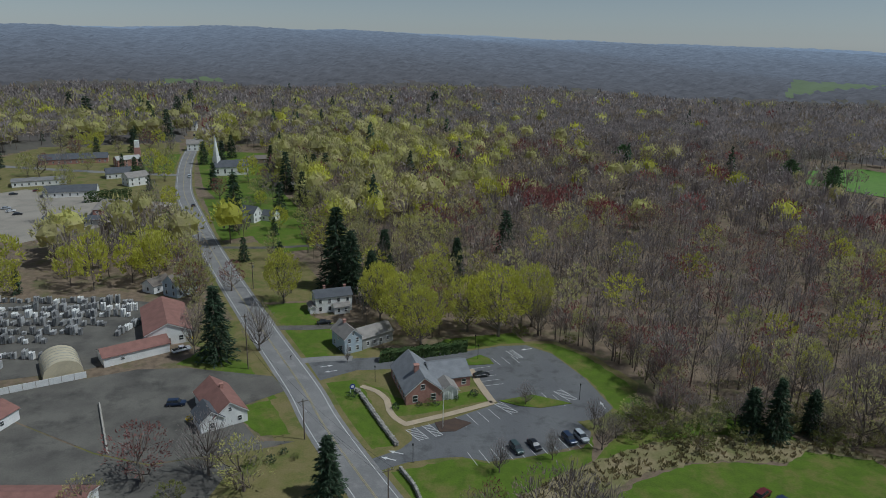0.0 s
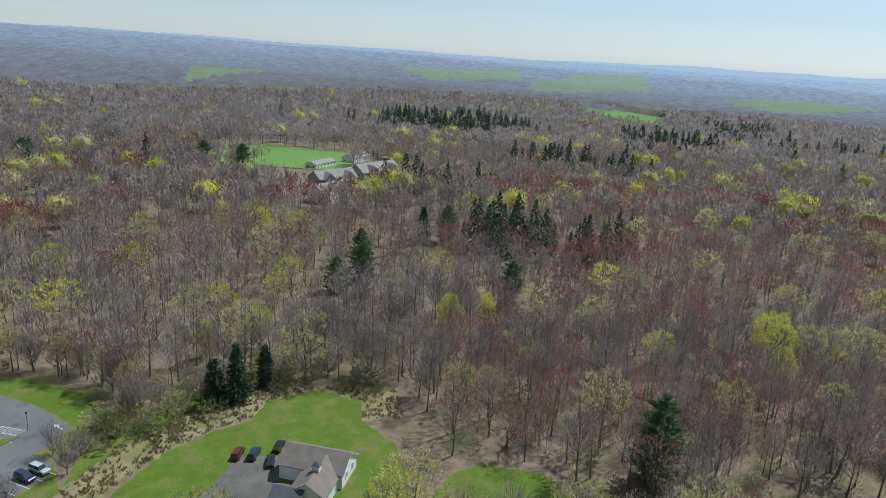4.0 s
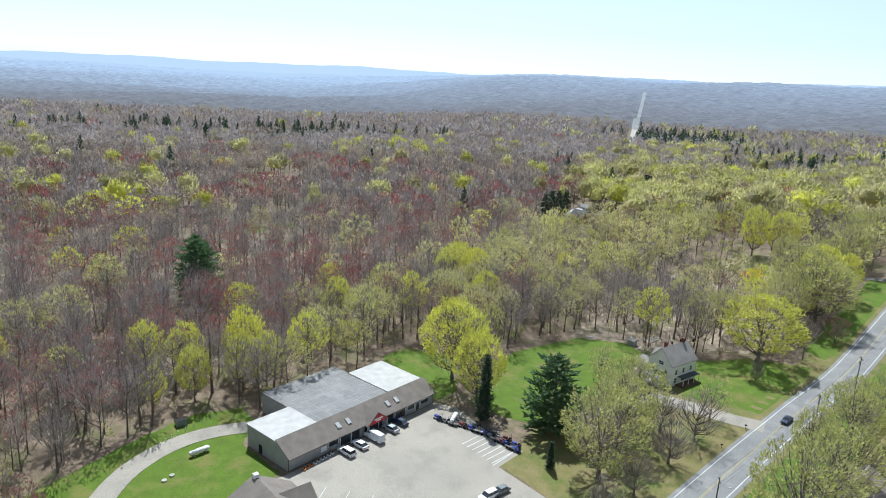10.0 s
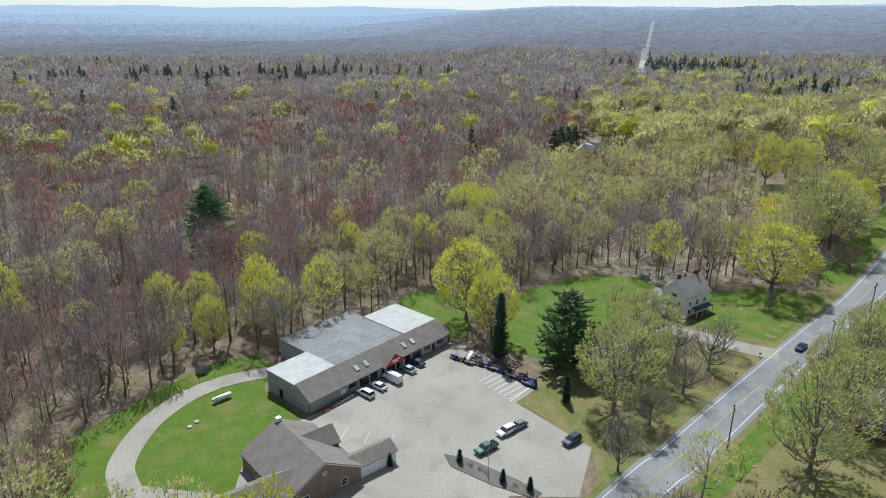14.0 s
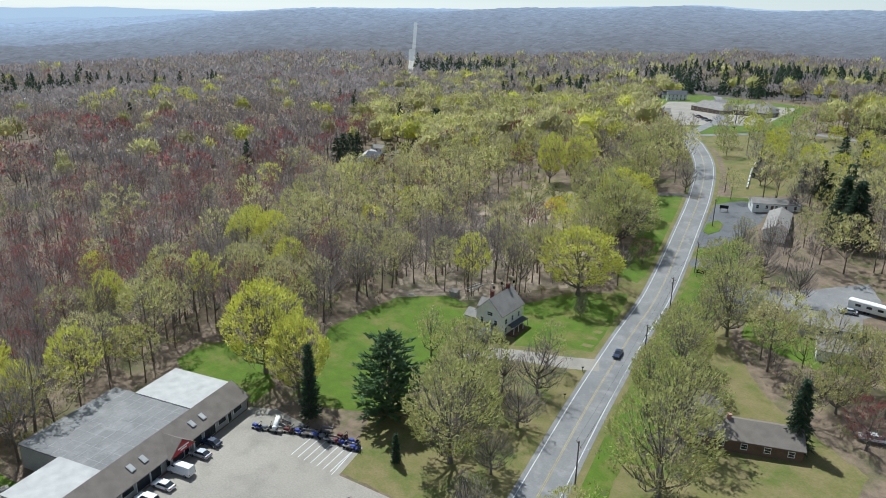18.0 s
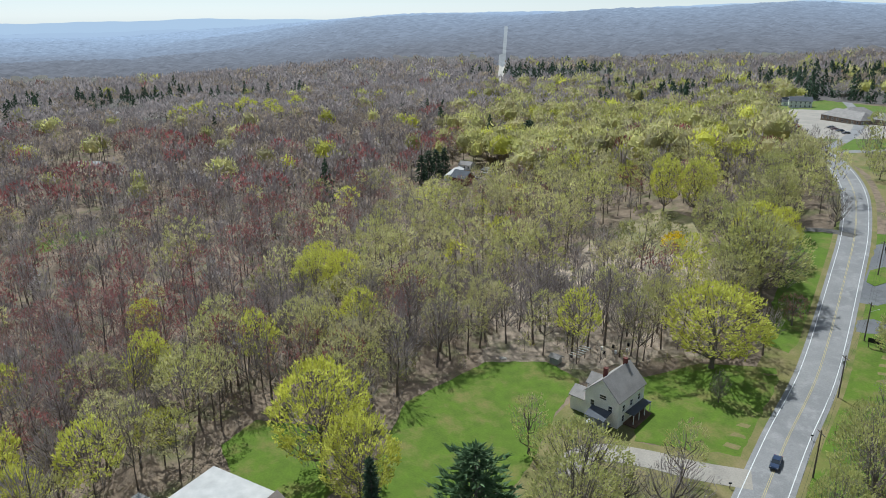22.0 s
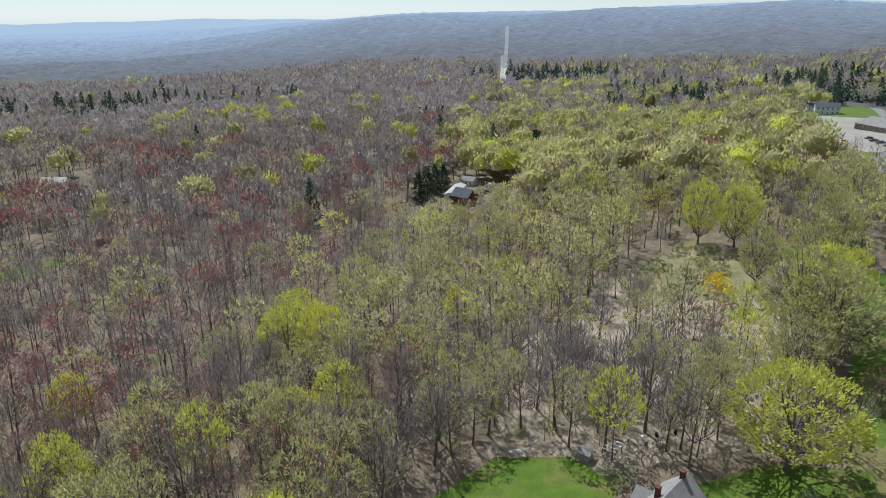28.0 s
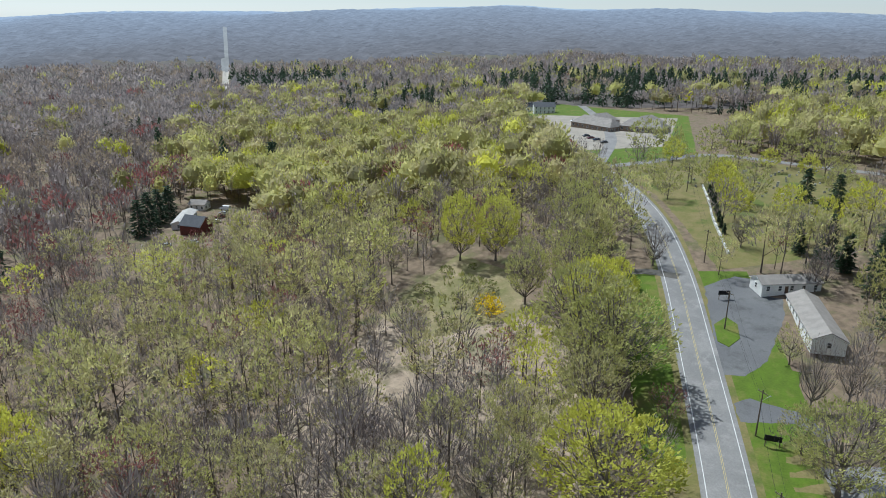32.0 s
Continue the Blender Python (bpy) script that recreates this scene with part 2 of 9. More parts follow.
    pole_wood=mat("weathered_pole", (0.16, 0.125, 0.095), (0.12, 0.095, 0.075), 0.95, 0.5, 8.0, 0.4),
    metal=mat("galvanised_metal", (0.45, 0.46, 0.47), (0.38, 0.39, 0.40), 0.45, 1.0, 8.0, 0.05, metal=0.8),
    stone=mat("grey_stone", (0.33, 0.31, 0.28), (0.24, 0.225, 0.20), 0.9, 0.8, 5.0, 0.4, obj_rand=0.5),
    granite=mat("cut_granite", (0.36, 0.355, 0.345), (0.25, 0.245, 0.24), 0.6, 0.8, 8.0, 0.1, obj_rand=0.9),
    headstone=mat("weathered_headstone", (0.58, 0.57, 0.54), (0.45, 0.44, 0.42), 0.8, 0.8, 6.0, 0.1, obj_rand=0.5),
    rubber=mat("tyre_rubber", (0.02, 0.02, 0.02), None, 0.8, 2.0, 9.0, 0.1),
    rim=mat("wheel_rim", (0.4, 0.4, 0.41), None, 0.35, 2.0, 9.0, 0.0, metal=0.9),
    tail=mat("red_lamp", (0.35, 0.01, 0.01), None, 0.3, 2.0, 9.0, 0.0),
    orange=mat("orange_paint", (0.75, 0.24, 0.02), None, 0.5, 2.0, 9.0, 0.0),
    film=mat("greenhouse_film", (0.72, 0.64, 0.46), (0.62, 0.55, 0.40), 0.5, 0.3, 4.0, 0.05, trans=0.3),
)


def paint(name, c):
    return mat(name, c, tuple(v * 0.92 for v in c), 0.3, 1.0, 6.0, 0.0, spec=0.6)


CAR = dict(black=paint("black_paint", (0.015, 0.016, 0.02)), blue=paint("dark_blue_paint", (0.02, 0.035, 0.075)), white=paint("white_car_paint", (0.72, 0.72, 0.72)),
           silver=paint("silver_paint", (0.42, 0.44, 0.46)), green=paint("dark_green_paint", (0.025, 0.12, 0.075)), grey=paint("grey_paint", (0.16, 0.17, 0.18)),
           teal=paint("grey_green_paint", (0.05, 0.075, 0.075)), red=paint("dark_red_paint", (0.12, 0.02, 0.02)), tractor=paint("blue_tractor_paint", (0.03, 0.05, 0.28)))

# ---------------------------------------------------------------- helpers for meshes


def link_bm(name, bm, material, parent=None, label="", smooth=False):
    me = bpy.data.meshes.new(name)
    bm.to_mesh(me)
    bm.free()
    for p in me.polygons:
        p.use_smooth = smooth
    mats = material if isinstance(material, (list, tuple)) else [material]
    for m in mats:
        me.materials.append(m)
    ob = new(name, me)
    if parent:
        ob.parent = parent
    if label:
        ob["label"] = label
    return ob


def part(name, bm, material, parent, label="", smooth=False):
    return link_bm(name, bm, material, parent, label, smooth)


def quads(name, verts, faces, material, mat_index=None, smooth=False):
    """A mesh object from arrays of points and faces of four corners, or of three where the last is -1."""
    verts = np.asarray(verts, dtype=np.float32)
    faces = np.asarray(faces, dtype=np.int32)
    corners = np.where(faces[:, 3] < 0, 3, 4)
    loops = faces[faces >= 0]
    me = bpy.data.meshes.new(name)
    me.vertices.add(len(verts))
    me.vertices.foreach_set("co", verts.ravel())
    me.loops.add(loops.size)
    me.loops.foreach_set("vertex_index", loops)
    me.polygons.add(len(faces))
    me.polygons.foreach_set("loop_start", (np.cumsum(corners) - corners).astype(np.int32))
    for m in material if isinstance(material, (list, tuple)) else [material]:
        me.materials.append(m)
    if mat_index is not None:
        me.polygons.foreach_set("material_index", np.asarray(mat_index, dtype=np.int32))
    me.polygons.foreach_set("use_smooth", np.full(len(faces), smooth))
    me.update(calc_edges=True)
    return new(name, me)


def box(bm, x0, y0, z0, x1, y1, z1, m=None, bevel=0.0, mi=0):
    vs = [bm.verts.new(c) for c in ((x0, y0, z0), (x1, y0, z0), (x1, y1, z0), (x0, y1, z0), (x0, y0, z1), (x1, y0, z1), (x1, y1, z1), (x0, y1, z1))]
    fs = [bm.faces.new([vs[i] for i in f]) for f in ((3, 2, 1, 0), (4, 5, 6, 7), (0, 1, 5, 4), (1, 2, 6, 5), (2, 3, 7, 6), (3, 0, 4, 7))]
    for f in fs:
        f.material_index = mi
    if bevel:
        es = list({e for f in fs for e in f.edges})
        bmesh.ops.bevel(bm, geom=es, offset=bevel, segments=1, affect='EDGES')
    if m is not None:
        bmesh.ops.transform(bm, matrix=m, verts=vs)
    return vs


def tube(bm, a, b, r0, r1, n=8, caps=True):
    a, b = Vector(a), Vector(b)
    q = (b - a).to_track_quat('Z', 'Y')
    rings = []
    for p, r in ((a, r0), (b, r1)):
        rings.append([bm.verts.new(p + q @ Vector((math.cos(2 * math.pi * i / n) * r, math.sin(2 * math.pi * i / n) * r, 0))) for i in range(n)])
    for i in range(n):
        bm.faces.new((rings[0][i], rings[0][(i + 1) % n], rings[1][(i + 1) % n], rings[1][i]))
    if caps:
        bm.faces.new(rings[0][::-1])
        bm.faces.new(rings[1])


# ---------------------------------------------------------------- the lie of the land


def ease(t):
    t = np.clip(t, 0, 1)
    return t * t * (3 - 2 * t)


RIM_AZ = [-200, -170, -146, -131, -121, -113, -105, -97, -91, -74, -46, -29, -9, 8, 21, 40]
RIM_Z = [56, 66, 86, 66, 57, 44, -8, -36, -30, -15, 16, 38, 62, 86, 86, 78]


def ground_z(x, y):
    x, y = np.asarray(x, dtype=float), np.asarray(y, dtype=float)
    xr = 110 + np.maximum(-y - 70, 0) * 0.5
    h = 20 * ease((-y - 110) / 240) * (1 - 0.95 * ease((x - xr - 40) / 170))
    h = h - 5 * ease((x - 190) / 250)
    r = np.hypot(x, y)
    h = h - 8 * ease((r - 500) / 800)
    az = np.degrees(np.arctan2(-x, y))
    az = np.where(az > 60, az - 360, az)
    rim = np.interp(az, RIM_AZ, RIM_Z)
    far = ease((r - 900) / 1700)
    roll = 7 * np.sin(x * 0.0041 + 1.0) * np.cos(y * 0.0035) + 5 * np.sin(x * 0.0093 + y * 0.006)
    return h * (1 - far) + rim * far + roll * ease((r - 700) / 900)


ROAD = [(-294, 920), (-212, 577), (-165.5, 425), (-129.5, 341), (-98, 275), (-62.5, 206), (-40.2, 164.4), (-24.3, 132.7), (33, 34), (88.6, -64.6),
        (97.6, -83.1), (115.7, -118.1), (130.1, -148.6), (143.3, -179.3), (168.2, -227.6), (186.3, -261.2), (207.8, -295.4), (231, -324.3), (262, -357), (300, -385)]


def smooth_line(pts, step=4.0):
    """A Catmull-Rom line through the points, at even steps."""
    p = [Vector(a) for a in pts]
    p = [p[0] * 2 - p[1]] + p + [p[-1] * 2 - p[-2]]
    out = []
    for i in range(1, len(p) - 2):
        n = max(1, int((p[i + 1] - p[i]).length / step))
        for k in range(n):
            t = k / n
            a, b, c, d = p[i - 1], p[i], p[i + 1], p[i + 2]
            out.append(0.5 * ((2 * b) + (c - a) * t + (2 * a - 5 * b + 4 * c - d) * t * t + (3 * b - a - 3 * c + d) * t ** 3))
    out.append(p[-2])
    return out


def strip(line, lo, hi, lift, name, material, thick=0.0):
    """A band along a line from lo to hi metres to its left, draped on the ground."""
    vs, fs = [], []
    for i, p in enumerate(line):
        d = (line[min(i + 1, len(line) - 1)] - line[max(i - 1, 0)]).normalized()
        n = Vector((-d.y, d.x))
        for o in (lo, hi):
            q = p + n * o
            vs.append((q.x, q.y, float(ground_z(q.x, q.y)) + lift))
    for i in range(len(line) - 1):
        fs.append((2 * i + 1, 2 * i, 2 * i + 2, 2 * i + 3))
    return quads(name, vs, fs, material)


def inside(x, y, poly):
    x, y = np.asarray(x, dtype=float), np.asarray(y, dtype=float)
    res = np.zeros(x.shape, dtype=bool)
    n = len(poly)
    for i in range(n):
        (xa, ya), (xb, yb) = poly[i], poly[(i + 1) % n]
        if ya == yb:
            continue
        res ^= ((ya > y) != (yb > y)) & (x < (xb - xa) * (y - ya) / (yb - ya) + xa)
    return res


def patch(name, outline, lift, material, ragged=0.0, kerb=0.0, label="", step=3.0):
    """A flat piece of ground over an outline, draped on the land, with uneven edges."""
    rnd = random.Random(len(outline) * 7 + int(abs(outline[0][0])))
    pts = []
    for (xa, ya), (xb, yb) in zip(outline, outline[1:] + outline[:1]):
        n = max(1, int(math.hypot(xb - xa, yb - ya) / step)) if ragged else 1
        for k in range(n):
            t = k / n
            j = ragged if k else 0
            pts.append((xa + (xb - xa) * t + rnd.uniform(-j, j), ya + (yb - ya) * t + rnd.uniform(-j, j)))
    area = sum(a[0] * b[1] - b[0] * a[1] for a, b in zip(pts, pts[1:] + pts[:1]))
    if area < 0:
        pts = pts[::-1]
    n = len(pts)
    flat, _, tris, *_ = delaunay_2d_cdt([Vector(p) for p in pts], [(i, (i + 1) % n) for i in range(n)], [], 1, 1e-5)
    bm = bmesh.new()
    hi = [bm.verts.new((p.x, p.y, float(ground_z(p.x, p.y)) + lift)) for p in flat]
    for f in tris:
        bm.faces.new([hi[i] for i in f])
    if kerb:
        lo = [bm.verts.new((x, y, float(ground_z(x, y)) + lift - kerb)) for x, y in pts]
        up = [bm.verts.new((x, y, float(ground_z(x, y)) + lift)) for x, y in pts]
        for i in range(n):
            bm.faces.new((lo[i], lo[(i + 1) % n], up[(i + 1) % n], up[i]))
    ob = link_bm(name, bm, material)
    return tagged(ob, label, "ground", kind="structure")


def patch_grid(name, outline, lift, material, label="", cell=4.0, ragged=0.3):
    """The same on sloping land: small faces inside the outline that follow the slope."""
    rnd = random.Random(len(outline) * 11 + int(abs(outline[0][0])))
    pts = []
    step = cell * 0.4
    for (xa, ya), (xb, yb) in zip(outline, outline[1:] + outline[:1]):
        n = max(1, int(math.hypot(xb - xa, yb - ya) / step))
        for k in range(n):
            t = k / n
            pts.append((xa + (xb - xa) * t + rnd.uniform(-ragged, ragged), ya + (yb - ya) * t + rnd.uniform(-ragged, ragged)))
    if sum(a[0] * b[1] - b[0] * a[1] for a, b in zip(pts, pts[1:] + pts[:1])) < 0:
        pts = pts[::-1]
    n = len(pts)
    gx, gy = np.meshgrid(np.arange(min(p[0] for p in pts), max(p[0] for p in pts), cell), np.arange(min(p[1] for p in pts), max(p[1] for p in pts), cell))
    gx, gy = gx.ravel() + 0.03, gy.ravel() + 0.07
    ok = inside(gx, gy, outline)
    inner = [Vector((float(a), float(b))) for a, b in zip(gx[ok], gy[ok])]
    flat, _, tris, *_ = delaunay_2d_cdt([Vector(p) for p in pts] + inner, [(i, (i + 1) % n) for i in range(n)], [], 1, 1e-5)
    bm = bmesh.new()
    vs = [bm.verts.new((p.x, p.y, float(ground_z(p.x, p.y)) + lift)) for p in flat]
    for f in tris:
        bm.faces.new([vs[i] for i in f])
    return tagged(link_bm(name, bm, material), label, "ground", kind="structure")


# ---------------------------------------------------------------- ground
def make_ground():
    rad = np.concatenate([np.arange(0, 480, 8.0), np.geomspace(480, 4800, 90)])
    az = np.linspace(0, 2 * np.pi, 241)[:-1]
    cx, cy = 60.0, 0.0
    R, A = np.meshgrid(rad[1:], az, indexing='ij')
    X, Y = cx + R * np.cos(A), cy + R * np.sin(A)
    Z = ground_z(X, Y)
    n = len(az)
    vs = np.stack([X, Y, Z], -1).reshape(-1, 3)
    i, j = np.meshgrid(np.arange(len(rad) - 2), np.arange(n), indexing='ij')
    a = i * n + j
    b = i * n + (j + 1) % n
    fs = np.stack([a, a + n, b + n, b], -1).reshape(-1, 4)
    c = len(vs)
    vs = np.vstack([vs, [[cx, cy, float(ground_z(cx, cy))]]])
    k = np.arange(0, n, 2)
    cap = np.stack([np.full(len(k), c), k, (k + 1) % n, (k + 2) % n], -1)
    return quads("ground", vs, np.vstack([fs, cap]), M["litter"], smooth=True)


ground = tagged(make_ground(), "brown leaf-littered ground rolling away to wooded hills", "ground", kind="structure")

main_line = smooth_line(ROAD)
tagged(strip(main_line, -6.4, 6.4, 0.045, "verge", M["grass_dry"]), "rough dry grass verge along the road", "verge", kind="structure")
south_part = [p for p in main_line if -330 < p.y < -75]
tagged(strip([p for p in south_part if p.y > -262], -20, -6, 0.03, "lawn", M["grass"]), "green roadside grass beyond the verge", "ground", kind="structure")
tagged(strip([p for p in south_part if p.y > -262], 6, 13, 0.03, "lawn", M["grass_dry"]), "dry roadside grass beyond the verge", "ground", kind="structure")
tagged(strip(main_line, -4.9, 4.9, 0.09, "road", M["asphalt"]), "worn grey two-lane asphalt road with faded lines", "road", kind="structure")
for o in (-3.85, 3.85):
    tagged(strip(main_line, o - 0.09, o + 0.09, 0.135, "edge_line", M["line"]), "worn white edge line on the road", "road line", kind="structure")
for o in (-0.15, 0.15):
    tagged(strip(main_line, o - 0.055, o + 0.055, 0.135, "centre_line", M["yellow_line"]), "faded yellow centre line on the road", "road line", kind="structure")

# side road at the far crossing, the drive past the far offices and the town street
for nm, pts, w in (("side_road", [(150, -425), (194, -423.5), (233, -420), (253, -377), (277, -344), (330, -310)], 3.4),
                   ("lane", [(262, -357), (300, -450), (370, -560), (520, -760)], 3.2),
                   ("side_road", [(-178, 452), (-215, 455), (-300, 470), (-420, 500)], 3.4)):
    tagged(strip(smooth_line(pts), -w, w, 0.10, nm, M["asphalt"]), "grey asphalt side road between lawns", "road", kind="structure")

LAWNS = {
    "library_lawn": [(-34.5, 166.5), (-26.3, 168.6), (-23.6, 163.7), (-13.1, 137.2), (-21.0, 135.0)],
    "front_lawn": [(-24, 167), (-17, 163), (-14.3, 150), (-8, 151.5), (10.4, 159.4), (4.7, 163.7), (-2, 160.5), (-11.2, 156.8)],
    "south_lawn": [(-18.5, 125.5), (-8, 128.6), (2.0, 132.8), (8, 130.7), (29.8, 137.5), (33, 143), (31, 132.5), (20, 124), (10, 117), (0, 113), (-12, 115)],
    "east_lawn": [(41, 156), (40.2, 162), (37.3, 172.5), (30, 188.5), (24, 194.5), (31, 195), (40, 186), (48, 170), (50, 158), (45, 152)],
    "yard": [(-43, 176), (-54, 201.5), (-37, 203.6), (-34, 196), (-34.5, 184), (-31, 181)],
    "yard_b": [(-56, 205), (-66, 223), (-50, 226), (-47, 214), (-38, 207)],
    "yard_c": [(-67, 225), (-100, 292), (-88, 300), (-60, 270), (-44, 236), (-50, 228)],
    "yard_d": [(-104, 300), (-140, 385), (-118, 380), (-90, 345), (-92, 310)],
    "hedge_lawn": [(-8, 186.5), (6, 190.3), (15, 194), (23, 195), (20, 203), (-2, 197)],
    "west_lawn": [(-45, 140), (-38, 141), (-57.5, 176), (-72, 190), (-78, 176), (-52, 168), (-45, 158), (-56, 152)],
    "garage_lawn": [(29.5, 115.6), (39, 125), (53, 132), (63, 133), (74, 132), (81, 138), (95, 135), (100, 122), (94, 114), (93, 101), (86, 90), (76, 80), (60, 84), (44, 104)],
    "south_wood_lawn": [(78, 80), (95, 85), (103, 83), (110, 72), (108, 62), (116, 50), (112, 40), (96, 50)],
    "fringe_lawn": [(31, 132), (39, 143), (49, 147), (59, 151), (69, 156), (79, 148), (82, 142), (73, 143), (59, 144), (44, 139)],
    "loop_lawn": [(114.1, 4.2), (119, 11), (124.4, 15.3), (132.4, 16.8), (140, 14.8), (144.3, 12.9), (149, 7), (151.2, 2), (148.3, -6.4), (134.6, -13.6), (131, -8), (120, 0)],
    "outer_lawn": [(135.7, 36), (147, 24), (156, 14), (163, 4), (165, -6), (159.5, -6), (155.7, 8.3), (146.9, 17.7), (132.1, 22.6), (117, 22), (112, 30), (124, 38)],
    "plaza_back_lawn": [(160, -56.5), (176, -48), (190, -49), (196, -58), (186, -70), (176, -66), (164, -64)],
    "house_lawn": [(158, -66), (186, -90), (193, -117), (184.7, -130), (173.2, -131), (163.9, -116), (153.8, -103), (146, -91), (140, -78), (150, -68)],
    "house_side_lawn": [(170, -134), (165, -145), (162, -160), (150, -172), (146, -168), (132.5, -138), (147.5, -124.5), (158, -134)],
    "roadside_lawn": [(92, -62), (106, -68), (127, -60.5), (133, -68), (142, -77), (141, -95), (137, -112), (124, -119), (108, -90)],
    "strip_lawn": [(152, -180), (160, -180), (172, -200), (186, -226), (200, -252), (188, -257), (172, -228), (158, -200)],
    "west_verge": [(85, -83), (99, -112), (112, -138), (127, -172), (142, -204), (131, -200), (112, -168), (92, -152), (66, -142), (60, -112), (64, -84), (76, -76)],
    "motel_lawn": [(146, -216), (150.5, -212), (155, -217), (152.5, -219), (149, -226), (143, -226), (140, -212)],
    "green": [(176, -268), (200, -300), (222, -328), (250, -352), (258, -372), (236, -414), (194, -417), (161, -417), (140, -336), (150, -300), (160, -285)],
    "wood_glade": [(366, -8), (378, -14), (390, -28), (394, -44), (386, -48), (376, -34), (366, -20)],
    "forest_clearing": [(226, -190), (246, -196), (252, -240), (226, -236), (210, -216)],
    "yard_west": [(100, -196), (117, -184), (112, -173), (92, -172), (82, -176), (88, -184)],
    "office_lawn": [(276, -348), (300, -390), (286, -398), (262, -372)],
    "town_green": [(-150, 395), (-174, 455), (-230, 470), (-240, 520), (-208, 540), (-180, 480)],
}
LAWN_DRY = {"roadside_lawn", "west_verge", "green", "forest_clearing", "yard_c", "office_lawn"}
for nm, poly in LAWNS.items():
    (patch_grid if min(p[1] for p in poly) < -112 or max(abs(p[1]) for p in poly) > 300 else patch)(
        "lawn", poly, 0.035, M["brush" if nm == "forest_clearing" else "grass_dry" if nm in LAWN_DRY else "grass"], **({} if min(p[1] for p in poly) < -112 or max(abs(p[1]) for p in poly) > 300 else dict(ragged=0.35, step=1.3)),
        label="patchy dry spring grass" if nm in LAWN_DRY else "fresh green spring lawn")

# rough grass under and between the mown pieces
for nm, poly, mt in (("village", [(-203, 300), (-143, 309), (-128, 325), (-186, 473), (-232, 600), (-330, 560), (-330, 330)], "grass_dry"), ("village", [(-205, 560), (-141, 548), (-115, 440), (-66, 330), (-59, 291), (-77, 282), (-151, 418)], "grass"),
                     ("office", [(240, -425), (270, -500), (300, -575), (420, -602), (430, -540), (350, -436), (306, -376), (264, -350)], "grass"),
                     ("loop", [(112, 30), (124, 38), (136, 37), (147, 25), (157, 15), (165, 4), (166, -7), (158, -10), (148, -6.4), (134.6, -13.6), (131, -8), (120, 0), (112, 2), (106, 20)], "grass"),
                     ("house", [(120, -118), (137, -112), (146, -91), (154, -103), (164, -116), (170, -134), (158, -134), (147, -124.5), (133, -138), (126, -124)], "grass_dry"),
                     ("library", [(-26, 125), (-60, 205), (-36, 206), (-30, 190), (-8, 189), (15, 196), (31, 197), (42, 187), (51, 170), (45, 150), (33, 143), (-12, 112)], "grass_dry"),
                     ("roadside", [(-140, 100), (-10, 100), (-24, 128), (-45, 172), (-66, 212), (-90, 200), (-60, 175), (-40, 136), (-60, 128), (-108, 140)], "grass_dry")):
    patch_grid("rough_grass", poly, 0.018, M[mt], "rough spring grass between yards", cell=6.0)

BRUSH = [(10, 117), (31, 132), (44, 139), (59, 144), (73, 143), (82, 142), (95, 137), (111, 122), (103, 109), (94, 115), (100, 123), (95, 135), (81, 138), (74, 133), (64, 133.5), (53, 132.5), (38, 126), (20, 114)]
patch("brush_strip", BRUSH, 0.045, M["brush"], ragged=0.9, step=1.6, label="strip of dry tan brush and reeds")

